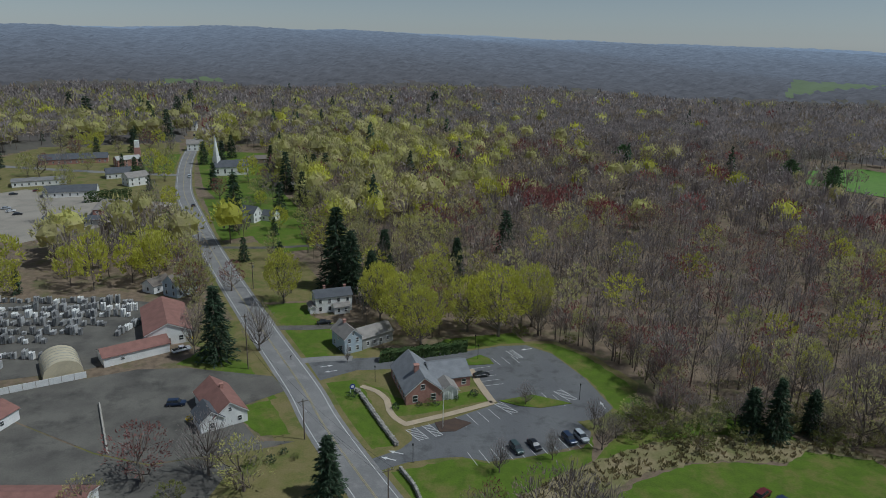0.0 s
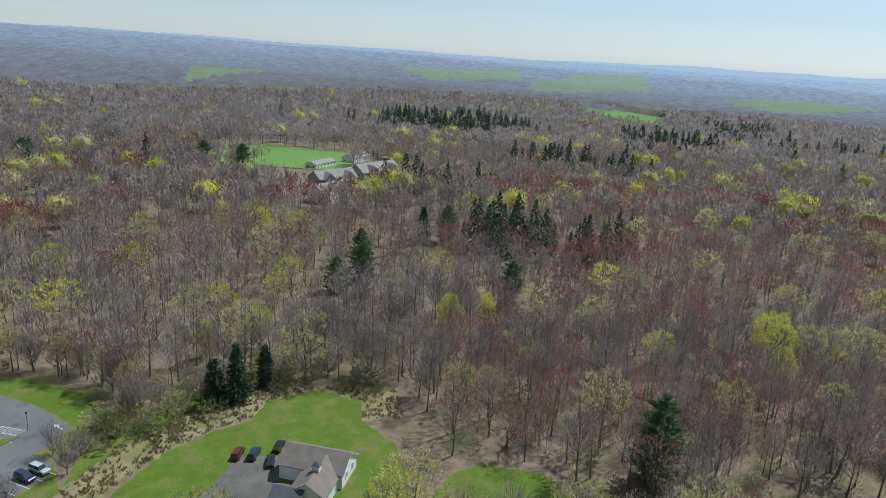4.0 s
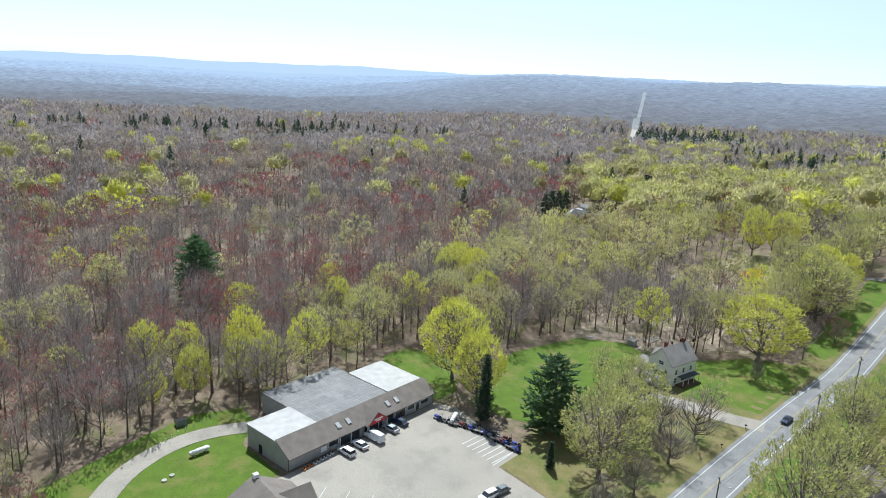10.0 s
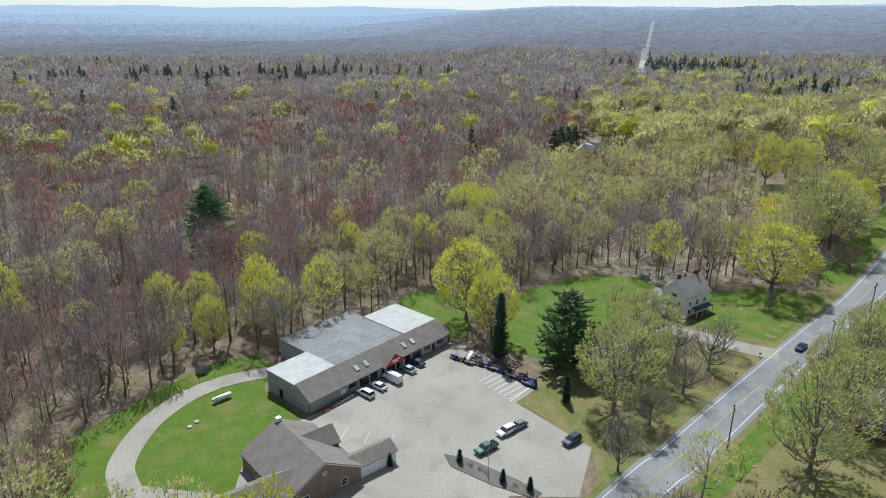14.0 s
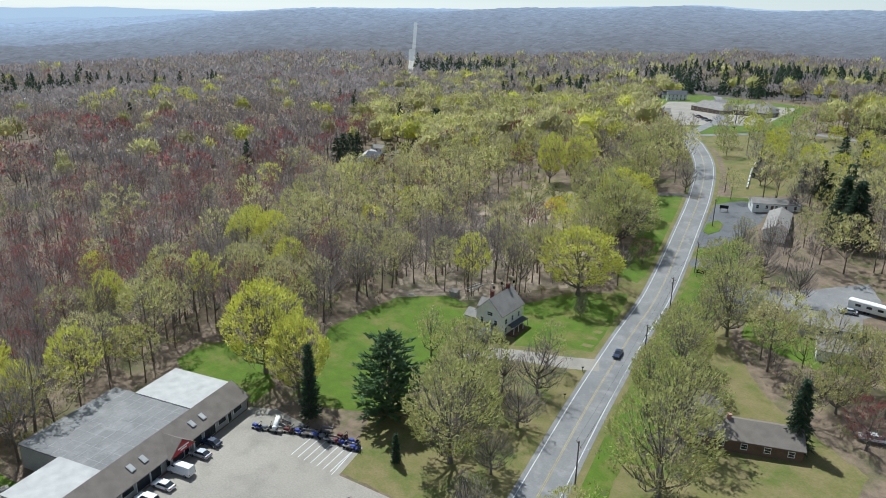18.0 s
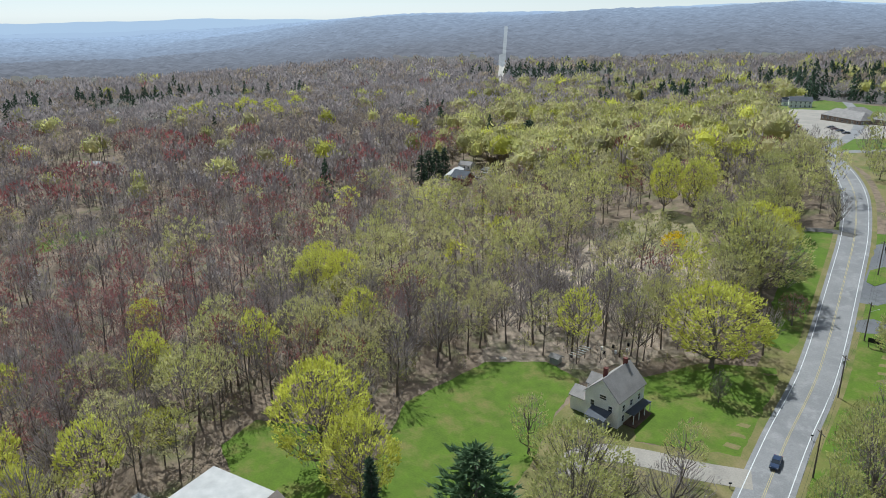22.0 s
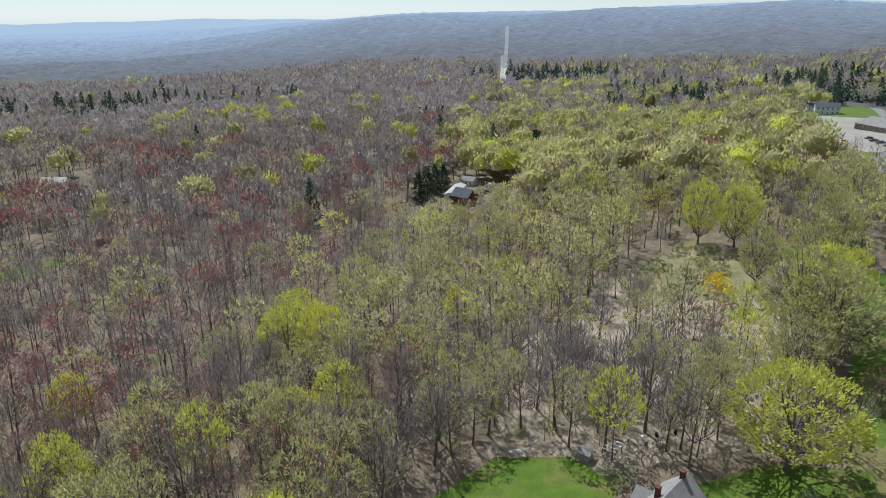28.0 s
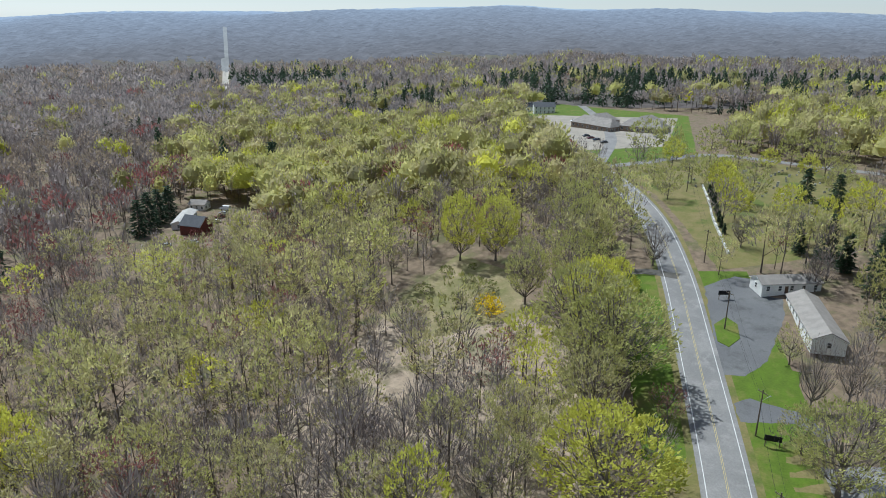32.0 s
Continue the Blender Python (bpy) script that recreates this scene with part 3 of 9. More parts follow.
LOTS = {
    "library_lot": ([(-21.5, 129.4), (-12, 135.7), (-9.6, 139.5), (-10.1, 144.4), (-1.5, 148.6), (11.7, 157.5), (5.8, 170.7), (4.6, 176.4), (-8.8, 176.7), (-26.9, 174.5), (-36, 168.1),
                     (-41.9, 180.1), (-27.7, 182.2), (-8.9, 185.1), (6, 189), (14.8, 192.6), (22.7, 193.5), (29.8, 187.8), (36.9, 172), (39.5, 161.6), (40.9, 156.1), (36.2, 150.8),
                     (30.5, 149.1), (33, 144.5), (31.5, 139.5), (17.2, 133.7), (8.1, 131.4), (1.9, 133), (-2.4, 132.6), (-10.3, 130.5), (-17.2, 126.5)], "asphalt_dark", "dark grey asphalt car park with white stall lines"),
    "plaza_lot": ([(133.5, -14.2), (158.6, -55.5), (154.4, -60), (141, -63.5), (131, -68.2), (126, -60), (105.9, -67.9), (93, -58), (97.1, -46), (84, -32), (78, -40), (70, -26), (92, -6), (104, 3), (112, 2), (120, 0), (131, -8)],
                  "asphalt_pale", "sun-bleached pale asphalt shopping plaza lot"),
    "gravel_lot": ([(-120, 158), (-100, 166), (-87.6, 172.5), (-74, 174), (-49.2, 170), (-44, 162), (-55, 152), (-45, 138), (-36.6, 138), (-45, 134), (-57.5, 131), (-66, 128), (-80, 132), (-108, 146)],
                   "gravel", "uneven grey gravel and broken asphalt yard"),
    "south_yard": ([(-130, 152), (-108, 145.5), (-80, 131.5), (-66, 127.5), (-57, 130.5), (-48, 128), (-50, 114), (-100, 104), (-140, 120)], "gravel", "brown-grey gravel yard behind the low sheds"),
    "monument_yard": ([(-160, 150), (-101, 172), (-88, 184), (-80, 200), (-98, 222), (-126, 228), (-170, 214)], "gravel", "pale gravel yard full of cut stone"),
    "garage_lot": ([(36, 96), (44.2, 108.5), (63.7, 120.3), (70.8, 114.4), (60, 98), (50, 92)], "gravel", "brown-grey gravel forecourt by the garage"),
    "motel_lot": ([(176, -256), (171, -266), (165, -267.5), (161.5, -258.6), (155.8, -259), (152.7, -250), (151.5, -238), (150.2, -227), (153, -218), (157, -216), (163.5, -229), (169, -241)], "asphalt_dark", "cracked grey asphalt motel forecourt"),
    "motel_drive": ([(151.8, -207), (149.5, -210.5), (140.2, -211), (132, -208), (133, -204), (139.3, -207), (146.3, -202.5), (148.4, -201.5)], "asphalt_dark", "grey asphalt drive beside the motel lawn"),
    "office_lot": ([(395.7, -523), (300.3, -556.3), (258.9, -432.9), (294.3, -394), (331, -411.2)], "asphalt_pale", "pale asphalt car park of the far offices"),
    "school_lot": ([(283, 395), (330, 392), (350, 375), (300, 360), (280, 380)], "asphalt_pale", "pale car park beside the school"),
    "shop_lot": ([(-160, 330), (-150, 372), (-250, 400), (-300, 330), (-190, 290)], "asphalt_pale", "pale car park in front of the village shops"),
    "west_drive": ([(132, -196), (124, -182), (112, -194), (100, -196), (92, -212), (104, -226), (118, -206)], "asphalt", "grey asphalt drive to the ranch house"),
}
for nm, (poly, mt, lab) in LOTS.items():
    far = min(p[1] for p in poly) < -112 or max(abs(p[1]) for p in poly) > 300
    if far:
        patch_grid("car_park", poly, 0.05, M[mt], lab)
    else:
        patch("car_park", poly, 0.05, M[mt], label=lab)

# drives
for level, (pts, w, mt, lab) in enumerate((([(-57, 203), (-44, 204), (-36, 206)], 1.8, "gravel", "pale gravel drive beside the white house"),
                        ([(-45, 179.5), (-36, 181.5), (-29, 182)], 1.7, "asphalt", "grey asphalt drive beside the blue house"),
                        ([(-100, 290), (-75, 292), (-50, 300)], 1.6, "gravel", "pale gravel lane beside the meadow"),
                        ([(126.5, -134), (134, -127.5), (142, -122), (148, -116), (149, -110), (145, -105)], 3.0, "asphalt_pale", "pale drive to the cream house"),
                        ([(118, 20), (126, 22), (134, 20.6), (142, 17.2), (148.6, 12), (153, 6), (155.4, -1), (156, -9)], 2.6, "asphalt_pale", "pale asphalt drive looping round the lawn"),
                        ([(118, 20), (114, 12), (111, 6), (108, 0)], 2.6, "asphalt_pale", "pale asphalt drive looping round the lawn"),
                        ([(184, -258), (194, -256), (204, -248)], 1.8, "gravel", "pale gravel drive off the road"))):
    ln = smooth_line(pts, 2.0)
    tagged(strip(ln, -w, w, 0.085 + 0.007 * level, "drive", M[mt]), lab, "drive", kind="structure")

FIELDS = {
    "sports_field": [(241, 463), (282, 418), (300, 405), (338, 430), (372, 470), (326, 543), (268, 520)],
    "far_field": [(969, 663), (913, 486), (1090, 560), (1110, 720)],
    "small_field": [(-330, 720), (-280, 715), (-270, 760), (-330, 770)],
}
FAR_FIELDS = [[(1165, 1199), (1418, 1136), (1852, 1489), (1300, 1500)], [(1234, 962), (1650, 894), (2600, 1500), (1586, 1232)], [(560, 1190), (760, 1290), (880, 1440), (700, 1450)], [(-467, 1180), (-391, 1240), (-360, 1160), (-430, 1110)],
              [(1500, 500), (1900, 420), (2000, 700), (1600, 700)]]
for nm, poly in FIELDS.items():
    patch_grid("field", poly, 0.35, M["field"], "open green pasture among the woods", cell=6 if nm == "sports_field" else 24)
# ---------------------------------------------------------------- trees: templates of four-cornered faces


class Shape:
    """Collects points and four-cornered faces with a material number."""

    def __init__(self):
        self.v, self.f, self.m = [], [], []

    def add(self, pts, faces, mi):
        o = len(self.v)
        self.v.extend(pts)
        self.f.extend([tuple(o + i if i >= 0 else -1 for i in f) for f in faces])
        self.m.extend([mi] * len(faces))

    def limb(self, pts, radii, n, mi=0):
        """A tapering tube through the points."""
        ring = []
        for k, (p, r) in enumerate(zip(pts, radii)):
            d = (Vector(pts[min(k + 1, len(pts) - 1)]) - Vector(pts[max(k - 1, 0)])).normalized()
            u = d.orthogonal().normalized()
            w = d.cross(u)
            for i in range(n):
                a = 2 * math.pi * i / n
                q = Vector(p) + (u * math.cos(a) + w * math.sin(a)) * r
                ring.append(tuple(q))
        faces = [(k * n + i, k * n + (i + 1) % n, (k + 1) * n + (i + 1) % n, (k + 1) * n + i) for k in range(len(pts) - 1) for i in range(n)]
        self.add(ring, faces, mi)

    def leaf(self, c, d, n, length, width, mi=1):
        """A kite from c along d, facing n."""
        c, d = Vector(c), Vector(d).normalized()
        s = d.cross(Vector(n))
        s = s.normalized() if s.length > 1e-4 else d.orthogonal().normalized()
        s = s * width
        self.add([tuple(c), tuple(c + d * length * 0.5 + s * 0.5), tuple(c + d * length), tuple(c + d * length * 0.5 - s * 0.5)], [(0, 1, 2, 3)], mi)

    def shoot(self, c, d, size, r, mi=2):
        """A slim three-cornered shoot of small leaves that grows along d."""
        c, d = Vector(c), Vector(d).normalized()
        q = d.cross(rand_dir(r))
        q = (q.normalized() if q.length > 1e-3 else d.orthogonal()) * size * r.uniform(0.24, 0.36)
        b = c - d * size * r.uniform(0.4, 0.7)
        self.add([tuple(b + q * 0.55 + d * size * 0.2), tuple(c + d * size * r.uniform(0.4, 0.75)), tuple(b - q * 1.35)], [(0, 1, 2, -1)], mi)

    def tuft(self, c, n, size, r, mi=2):
        """A three-cornered bunch of small leaves facing n."""
        n = Vector(n)
        n = n.normalized() if n.length > 1e-3 else Vector((0, 0, 1))
        u = n.orthogonal().normalized()
        w = n.cross(u)
        a0 = r.uniform(0, 6.28)
        c = Vector(c)
        pts = []
        for k in range(3):
            a = a0 + k * 2.094 + r.uniform(-.4, .4)
            pts.append(tuple(c + (u * math.cos(a) * 1.2 + w * math.sin(a) * 0.62) * size * r.uniform(0.45, 0.75)))
        self.add(pts, [(0, 1, 2, -1)], mi)

    def twig(self, c, d, length, width, r, mi=1):
        """A thin twig that tapers from c along d."""
        c, d = Vector(c), Vector(d).normalized()
        q = d.cross(rand_dir(r))
        q = (q.normalized() if q.length > 1e-3 else d.orthogonal()) * width * 0.5
        self.add([tuple(c - q), tuple(c + q), tuple(c + d * length)], [(0, 1, 2, -1)], mi)

    def arrays(self):
        return np.array(self.v, dtype=np.float32), np.array(self.f, dtype=np.int32), np.array(self.m, dtype=np.int32)


def rand_dir(r):
    while True:
        v = Vector((r.uniform(-1, 1), r.uniform(-1, 1), r.uniform(-1, 1)))
        if 0.1 < v.length < 1:
            return v.normalized()


def dome_sampler(r, h, low, spread, lobes):
    """Points on a lumpy domed crown between the height low * h and h."""
    lumps = [rand_dir(r) for _ in range(lobes)]
    zc = h * (low + (1 - low) * 0.42)
    up, down = h - zc, zc - low * h

    def sample(depth, floor=-0.75):
        while True:
            d = rand_dir(r)
            if d.z > floor and r.random() < 0.45 + 0.75 * (d.z - floor):
                break
        k = 0.82 + 0.2 * max(math.exp(-((d - q).length / 0.5) ** 2) for q in lumps)
        k *= 1 - depth * r.random() ** 2
        nar = 1 + 0.5 * min(0.0, d.z)
        p = Vector((d.x * spread * k * nar, d.y * spread * k * nar, zc + d.z * k * (up if d.z > 0 else down)))
        return p, d
    return sample


def broadleaf(seed, h=14.0, spread=3.2, clear=0.42, limbs=7, twigs=60, clumps=40, per=6, leaf=0.42, cr=0.8, sides=4, spindly=True, lobes=9, fine=0.1, floor=-0.35):
    """A tree of height h: trunk, limbs that rise and fork into a lumpy domed crown, upright fine twigs,
    and clumps of small buds or leaves in the skin of the crown above the height that floor gives."""
    r = random.Random(seed)
    s = Shape()
    lean = Vector((r.uniform(-.05, .05), r.uniform(-.05, .05), 1))
    rt = h * (0.011 if spindly else 0.021)
    top = h * (0.88 if spindly else clear + 0.22)
    tp = []
    for k in range(5):
        t = k / 4
        tp.append(tuple(lean * (top * t) + Vector((r.uniform(-.2, .2), r.uniform(-.2, .2), 0)) * t * 1.2))
    s.limb(tp, [rt * (1.25 if k == 0 else 1 - 0.2 * k) for k in range(5)], sides)
    sample = dome_sampler(r, h, clear * 0.92, spread, lobes)
    tips = []
    for i in range(limbs):
        end, d = sample(0.35)
        if d.z < -0.1:
            end.z = h * clear + (end.z - h * clear) * 0.4 + 0.1 * h
        z = min(top * 0.97, max(h * clear * 0.75, end.z - math.hypot(end.x, end.y) * r.uniform(0.9, 1.6)))
        base = lean * z
        mid = base.lerp(end, 0.5) + Vector((d.x * 0.5, d.y * 0.5, -0.05 * spread))
        s.limb([tuple(base), tuple(mid), tuple(end)], [rt * 0.48, rt * 0.3, rt * 0.08], 3)
        tips.append((base, mid, end))
        if not spindly:
            for j in range(2):
                e2, _ = sample(0.3)
                e2 = mid.lerp(e2, min(1.0, spread * 0.6 / max(0.1, (e2 - mid).length)))
                s.limb([tuple(mid), tuple(e2)], [rt * 0.22, rt * 0.05], 3)
                tips.append((mid, mid.lerp(e2, .5), e2))
    # upright twigs fill the crown from within and end at its skin
    for i in range(twigs):
        p, d = sample(0.5)
        long = r.uniform(1.0, 2.4) * h / 14
        out = Vector((d.x * 0.55, d.y * 0.55, r.uniform(0.7, 1.5)))
        s.twig(p - out.normalized() * long, out + rand_dir(r) * 0.25, long, fine * r.uniform(0.7, 1.4), r)
    for i in range(clumps):
        c, d = sample(0.6, -0.85) if i % 3 == 0 else sample(0.12, floor)
        for j in range(per):
            o = rand_dir(r) * cr * r.random() ** 0.5
            s.shoot(c + o, d * 0.7 + Vector((0, 0, 0.75)) + rand_dir(r) * 0.55, leaf * r.uniform(0.6, 1.3), r)
    return s.arrays()


def conifer(seed, h=16.0, base=3.2, layers=14, per=9, droop=0.35, bare=0.08, open_form=False, sprays=4, tufts=3, leaf=0.9):
    """A conifer: a stem, whorled boughs and feathery shoots of needles along each bough."""
    r = random.Random(seed)
    s = Shape()
    s.limb([(0, 0, 0), (r.uniform(-.1, .1), r.uniform(-.1, .1), h * 0.5), (0, 0, h * 0.97)], [h * 0.016, h * 0.011, 0.03], 5)
    for k in range(layers):
        t = bare + (0.98 - bare) * k / (layers - 1)
        z = h * t
        if open_form:
            rad = base * (math.sin(math.pi * min(1, 0.22 + 0.80 * t)) ** 0.7) * r.uniform(0.7, 1.12) + 0.3
        else:
            rad = base * (1 - t) ** 0.8 * r.uniform(0.75, 1.12) + 0.15
        n = max(4, int(per * (1 - 0.5 * t)))
        for i in range(n):
            a = 2 * math.pi * (i + r.random() * 0.8) / n + k
            q = rad * r.uniform(0.7, 1.12)
            d = Vector((math.cos(a), math.sin(a), r.uniform(-0.05, 0.5) if open_form else -droop * r.uniform(0.4, 1.3)))
            s.limb([(0, 0, z), tuple(Vector((0, 0, z)) + d * q * 0.85)], [0.05, 0.015], 3)
            for j in range(sprays):
                p = Vector((0, 0, z)) + d * q * (0.2 + 0.82 * (j + r.random() * 0.7) / sprays)
                for m in range(tufts):
                    out = d + Vector((0, 0, 0.45 if open_form else -0.1)) + rand_dir(r) * 0.75
                    s.twig(p + rand_dir(r) * 0.15, out, leaf * r.uniform(0.6, 1.2), leaf * r.uniform(0.26, 0.42), r)
    for m in range(5):
        s.tuft((0, 0, h * (0.94 + 0.012 * m)), rand_dir(r), 0.4, r, 1)
    return s.arrays()


def clump_tree(seed, h=14.0, spread=4.0, n=20, size=2.0, low=0.42, twigs=0, floor=0.75, fine=0.3, dense=0.0):
    """A tree seen from far: a stem, upright twigs and bunches of leaves round a lumpy crown; floor: how far down they reach; dense: the share of the crown that is closed within."""
    r = random.Random(seed)
    s = Shape()
    s.limb([(0, 0, 0), (0, 0, h * 0.75)], [0.17, 0.11], 3)
    c = Vector((0, 0, h * (low + 1) / 2))
    hz = h * (1 - low) / 2
    if dense:
        # the closed inner boughs, lumpy and open below
        pts = []
        for k, el in enumerate((80, 48, 12, -30)):
            for i in range(9):
                a = 6.283 * (i + 0.5 * (k % 2)) / 9
                f = dense * r.uniform(0.78, 1.12)
                pts.append((math.cos(a) * math.cos(radians(el)) * spread * f, math.sin(a) * math.cos(radians(el)) * spread * f, c.z + math.sin(radians(el)) * hz * f))
        s.add(pts, [(k * 9 + i, (k + 1) * 9 + i, (k + 1) * 9 + (i + 1) % 9, k * 9 + (i + 1) % 9) for k in range(3) for i in range(9)], 2)
    for i in range(n):
        z = 1 - (1 + floor) * (i + 0.5) / n
        a = i * 2.4 + r.uniform(-.6, .6)
        q = math.sqrt(max(0.0, 1 - z * z))
        d = Vector((math.cos(a) * q, math.sin(a) * q, z))
        k = r.uniform(0.84, 1.03)
        p = c + Vector((d.x * spread * k, d.y * spread * k, d.z * hz * k))
        s.shoot(p, d * 0.7 + Vector((0, 0, 0.6)) + rand_dir(r) * 0.5, size * 1.15 * r.uniform(0.7, 1.3), r)
    for i in range(twigs):
        a, k = r.uniform(0, 6.28), r.random() ** 0.5
        top = c + Vector((math.cos(a) * spread * k, math.sin(a) * spread * k, hz * math.sqrt(1 - 0.9 * k * k) * r.uniform(0.6, 1.0)))
        d = Vector((math.cos(a) * k * 0.4, math.sin(a) * k * 0.4, 1))
        long = r.uniform(0.25, 0.5) * h
        s.twig(top - d * long, d, long, fine, r)
    return s.arrays()


def cone_tree(seed, h=16.0, base=3.4, n=50, size=1.3):
    """A conifer seen from far: a stem and bunches of needles round a ragged cone."""
    r = random.Random(seed)
    s = Shape()
    s.limb([(0, 0, 0), (0, 0, h * 0.9)], [0.25, 0.05], 3)
    for i in range(n):
        t = ((i + 0.5) / n) ** 1.25
        q = base * (1 - t) ** 0.85 * r.uniform(0.55, 1.12)
        a = i * 2.4 + r.uniform(-.3, .3)
        d = Vector((math.cos(a), math.sin(a), 0.45))
        s.tuft((d.x * q * 0.8, d.y * q * 0.8, h * (0.08 + 0.9 * t)), d + rand_dir(r) * 0.5, size * (1.15 - 0.5 * t), r, 1)
    return s.arrays()


def scatter(name, templates, places, material, label):
    """Many alike trees as one mesh: places are rows of x, y, scale, turn."""
    rnd = np.random.RandomState(len(places) + 3)
    which = rnd.randint(0, len(templates), len(places))
    P = np.asarray(places, dtype=np.float64)
    zs = ground_z(P[:, 0], P[:, 1])
    V, F, Q, T = [], [], [], []
    o = 0
    for k, (tv, tf, tm) in enumerate(templates):
        sel = which == k
        if not sel.any():
            continue
        p, z = P[sel], zs[sel]
        c, s_ = np.cos(p[:, 3])[:, None], np.sin(p[:, 3])[:, None]
        sc = p[:, 2][:, None]
        wide = sc * rnd.uniform(0.85, 1.2, sc.shape)
        x = (tv[:, 0] * c - tv[:, 1] * s_) * wide + p[:, 0][:, None]
        y = (tv[:, 0] * s_ + tv[:, 1] * c) * wide + p[:, 1][:, None]
        zz = tv[:, 2] * sc + z[:, None] - 0.05
        V.append(np.stack([x, y, zz], -1).reshape(-1, 3))
        n = len(p)
        F.append(np.where(tf[None] < 0, -1, tf[None] + (np.arange(n) * len(tv))[:, None, None] + o).reshape(-1, 4))
        Q.append(np.tile(tm, n))
        T.append(np.repeat(rnd.uniform(-1, 1, n), len(tv)))
        o += n * len(tv)
    ob = quads(name, np.vstack(V), np.vstack(F), material, np.concatenate(Q))
    ob.data.attributes.new("tone", 'FLOAT', 'POINT').data.foreach_set("value", np.concatenate(T).astype(np.float32))
    return tagged(ob, label, "woods", kind="stuff")


def split_template(tpl, name, mats):
    """Trunk and crown meshes from a template, to be shared by single trees."""
    v, f, m = tpl
    out = []
    for nm, sel, mt in (("trunk", m == 0, mats[:1]), ("crown", m > 0, mats[1:])):
        ff = f[sel]
        used = np.unique(ff[ff >= 0])
        ob = quads(nm, v[used], np.where(ff < 0, -1, np.searchsorted(used, ff)), mt, (m[sel] - 1) if nm == "crown" else None)
        out.append(ob.data)
        bpy.data.objects.remove(ob)
    return out


def tree(kind, x, y, high, wide, label, category="tree", group=""):
    """A single tree of the given height and crown width."""
    root = new(kind if category != "bush" else "bush", None)
    root.empty_display_size = 0.5
    r = random.Random(int(x * 13 + y * 7))
    shapes = TREE_MESH["distant_" + kind if math.hypot(x - 60, y + 20) > 300 and "distant_" + kind in TREE_MESH else kind]
    tr, cr, h0, w0 = shapes[r.randrange(len(shapes))]
    root.matrix_world = Matrix.LocRotScale((x, y, float(ground_z(x, y)) - 0.05), Euler((0, 0, r.uniform(0, 6.3))), (wide / w0, wide / w0, high / h0))
    for nm, me in (("trunk", tr), ("crown", cr)):
        ob = new(nm, me)
        ob.parent = root
    return tagged(root, label, category, group)


BARK, GREY = M["bark"], M["bark_grey"]
near_bare = [broadleaf(s, 14 + s % 3, 3.7, 0.34, 9, 290, 20, 3, 0.34, 0.7, fine=0.10) for s in range(5)]
near_red = [broadleaf(20 + s, 14, 4.2, 0.34, 8, 170, 84, 5, 0.37, 0.7, fine=0.10, floor=-0.4) for s in range(4)]
near_olive = [broadleaf(40 + s, 14.5, 4.6, 0.34, 8, 90, 150, 7, 0.40, 0.55, lobes=14, floor=-0.45) for s in range(5)]
near_yellow = [broadleaf(60 + s, 13.5, 4.8, 0.32, 8, 80, 150, 8, 0.50, 0.65, lobes=14, floor=-0.5) for s in range(4)]
big_yellow = [broadleaf(80 + s, 14.5, 6.0, 0.14, 14, 420, 340, 12, 0.46, 0.75, sides=7, spindly=False, lobes=26, fine=0.07, floor=-0.7) for s in range(3)]
big_green = [broadleaf(90 + s, 14.5, 6.0, 0.14, 22, 560, 300, 10, 0.43, 0.75, sides=7, spindly=False, lobes=22, fine=0.07, floor=-0.75) for s in range(3)]
big_bare = [broadleaf(100 + s, 12, 4.9, 0.16, 20, 640, 70, 5, 0.25, 0.7, sides=7, spindly=False, lobes=10, fine=0.065) for s in range(3)]
small_leaf = [broadleaf(110 + s, 8, 2.8, 0.16, 10, 150, 80, 9, 0.27, 0.5, spindly=False, lobes=8, fine=0.06, floor=-0.75) for s in range(3)]
round_bush = [broadleaf(120 + s, 2.4, 1.5, 0.04, 7, 50, 50, 8, 0.24, 0.3, spindly=False, lobes=6, fine=0.05, floor=-0.7) for s in range(2)]
spruce_t = [conifer(130 + s, 17, 3.6, 26, 12, sprays=5, tufts=3, leaf=0.9) for s in range(3)]
pine_t = [conifer(140 + s, 16, 5.0, 19, 11, 0.1, 0.06, True, sprays=6, tufts=4, leaf=1.15) for s in range(3)]
thuja_t = [conifer(150 + s, 12, 1.6, 26, 11, -0.5, 0.03, sprays=3, tufts=3, leaf=0.7) for s in range(2)]
far_yellow = [broadleaf(84 + s, 14.5, 6.0, 0.14, 8, 60, 130, 7, 0.88, 0.9, sides=5, lobes=26, fine=0.15, floor=-0.7) for s in range(3)]
far_green = [broadleaf(94 + s, 14.5, 6.0, 0.14, 10, 120, 110, 6, 0.80, 0.9, sides=5, lobes=22, fine=0.15, floor=-0.75) for s in range(3)]
far_grey = [broadleaf(104 + s, 12, 4.9, 0.16, 10, 200, 30, 4, 0.5, 0.7, sides=5, lobes=10, fine=0.15) for s in range(3)]
far_spruce = [conifer(134 + s, 17, 3.6, 18, 9, sprays=3, tufts=2, leaf=1.5) for s in range(3)]
wood_spruce = [conifer(300 + q, 15, 3.0, 14, 8, sprays=3, tufts=3, leaf=1.2) for q in range(2)]
TREE_MESH = {}
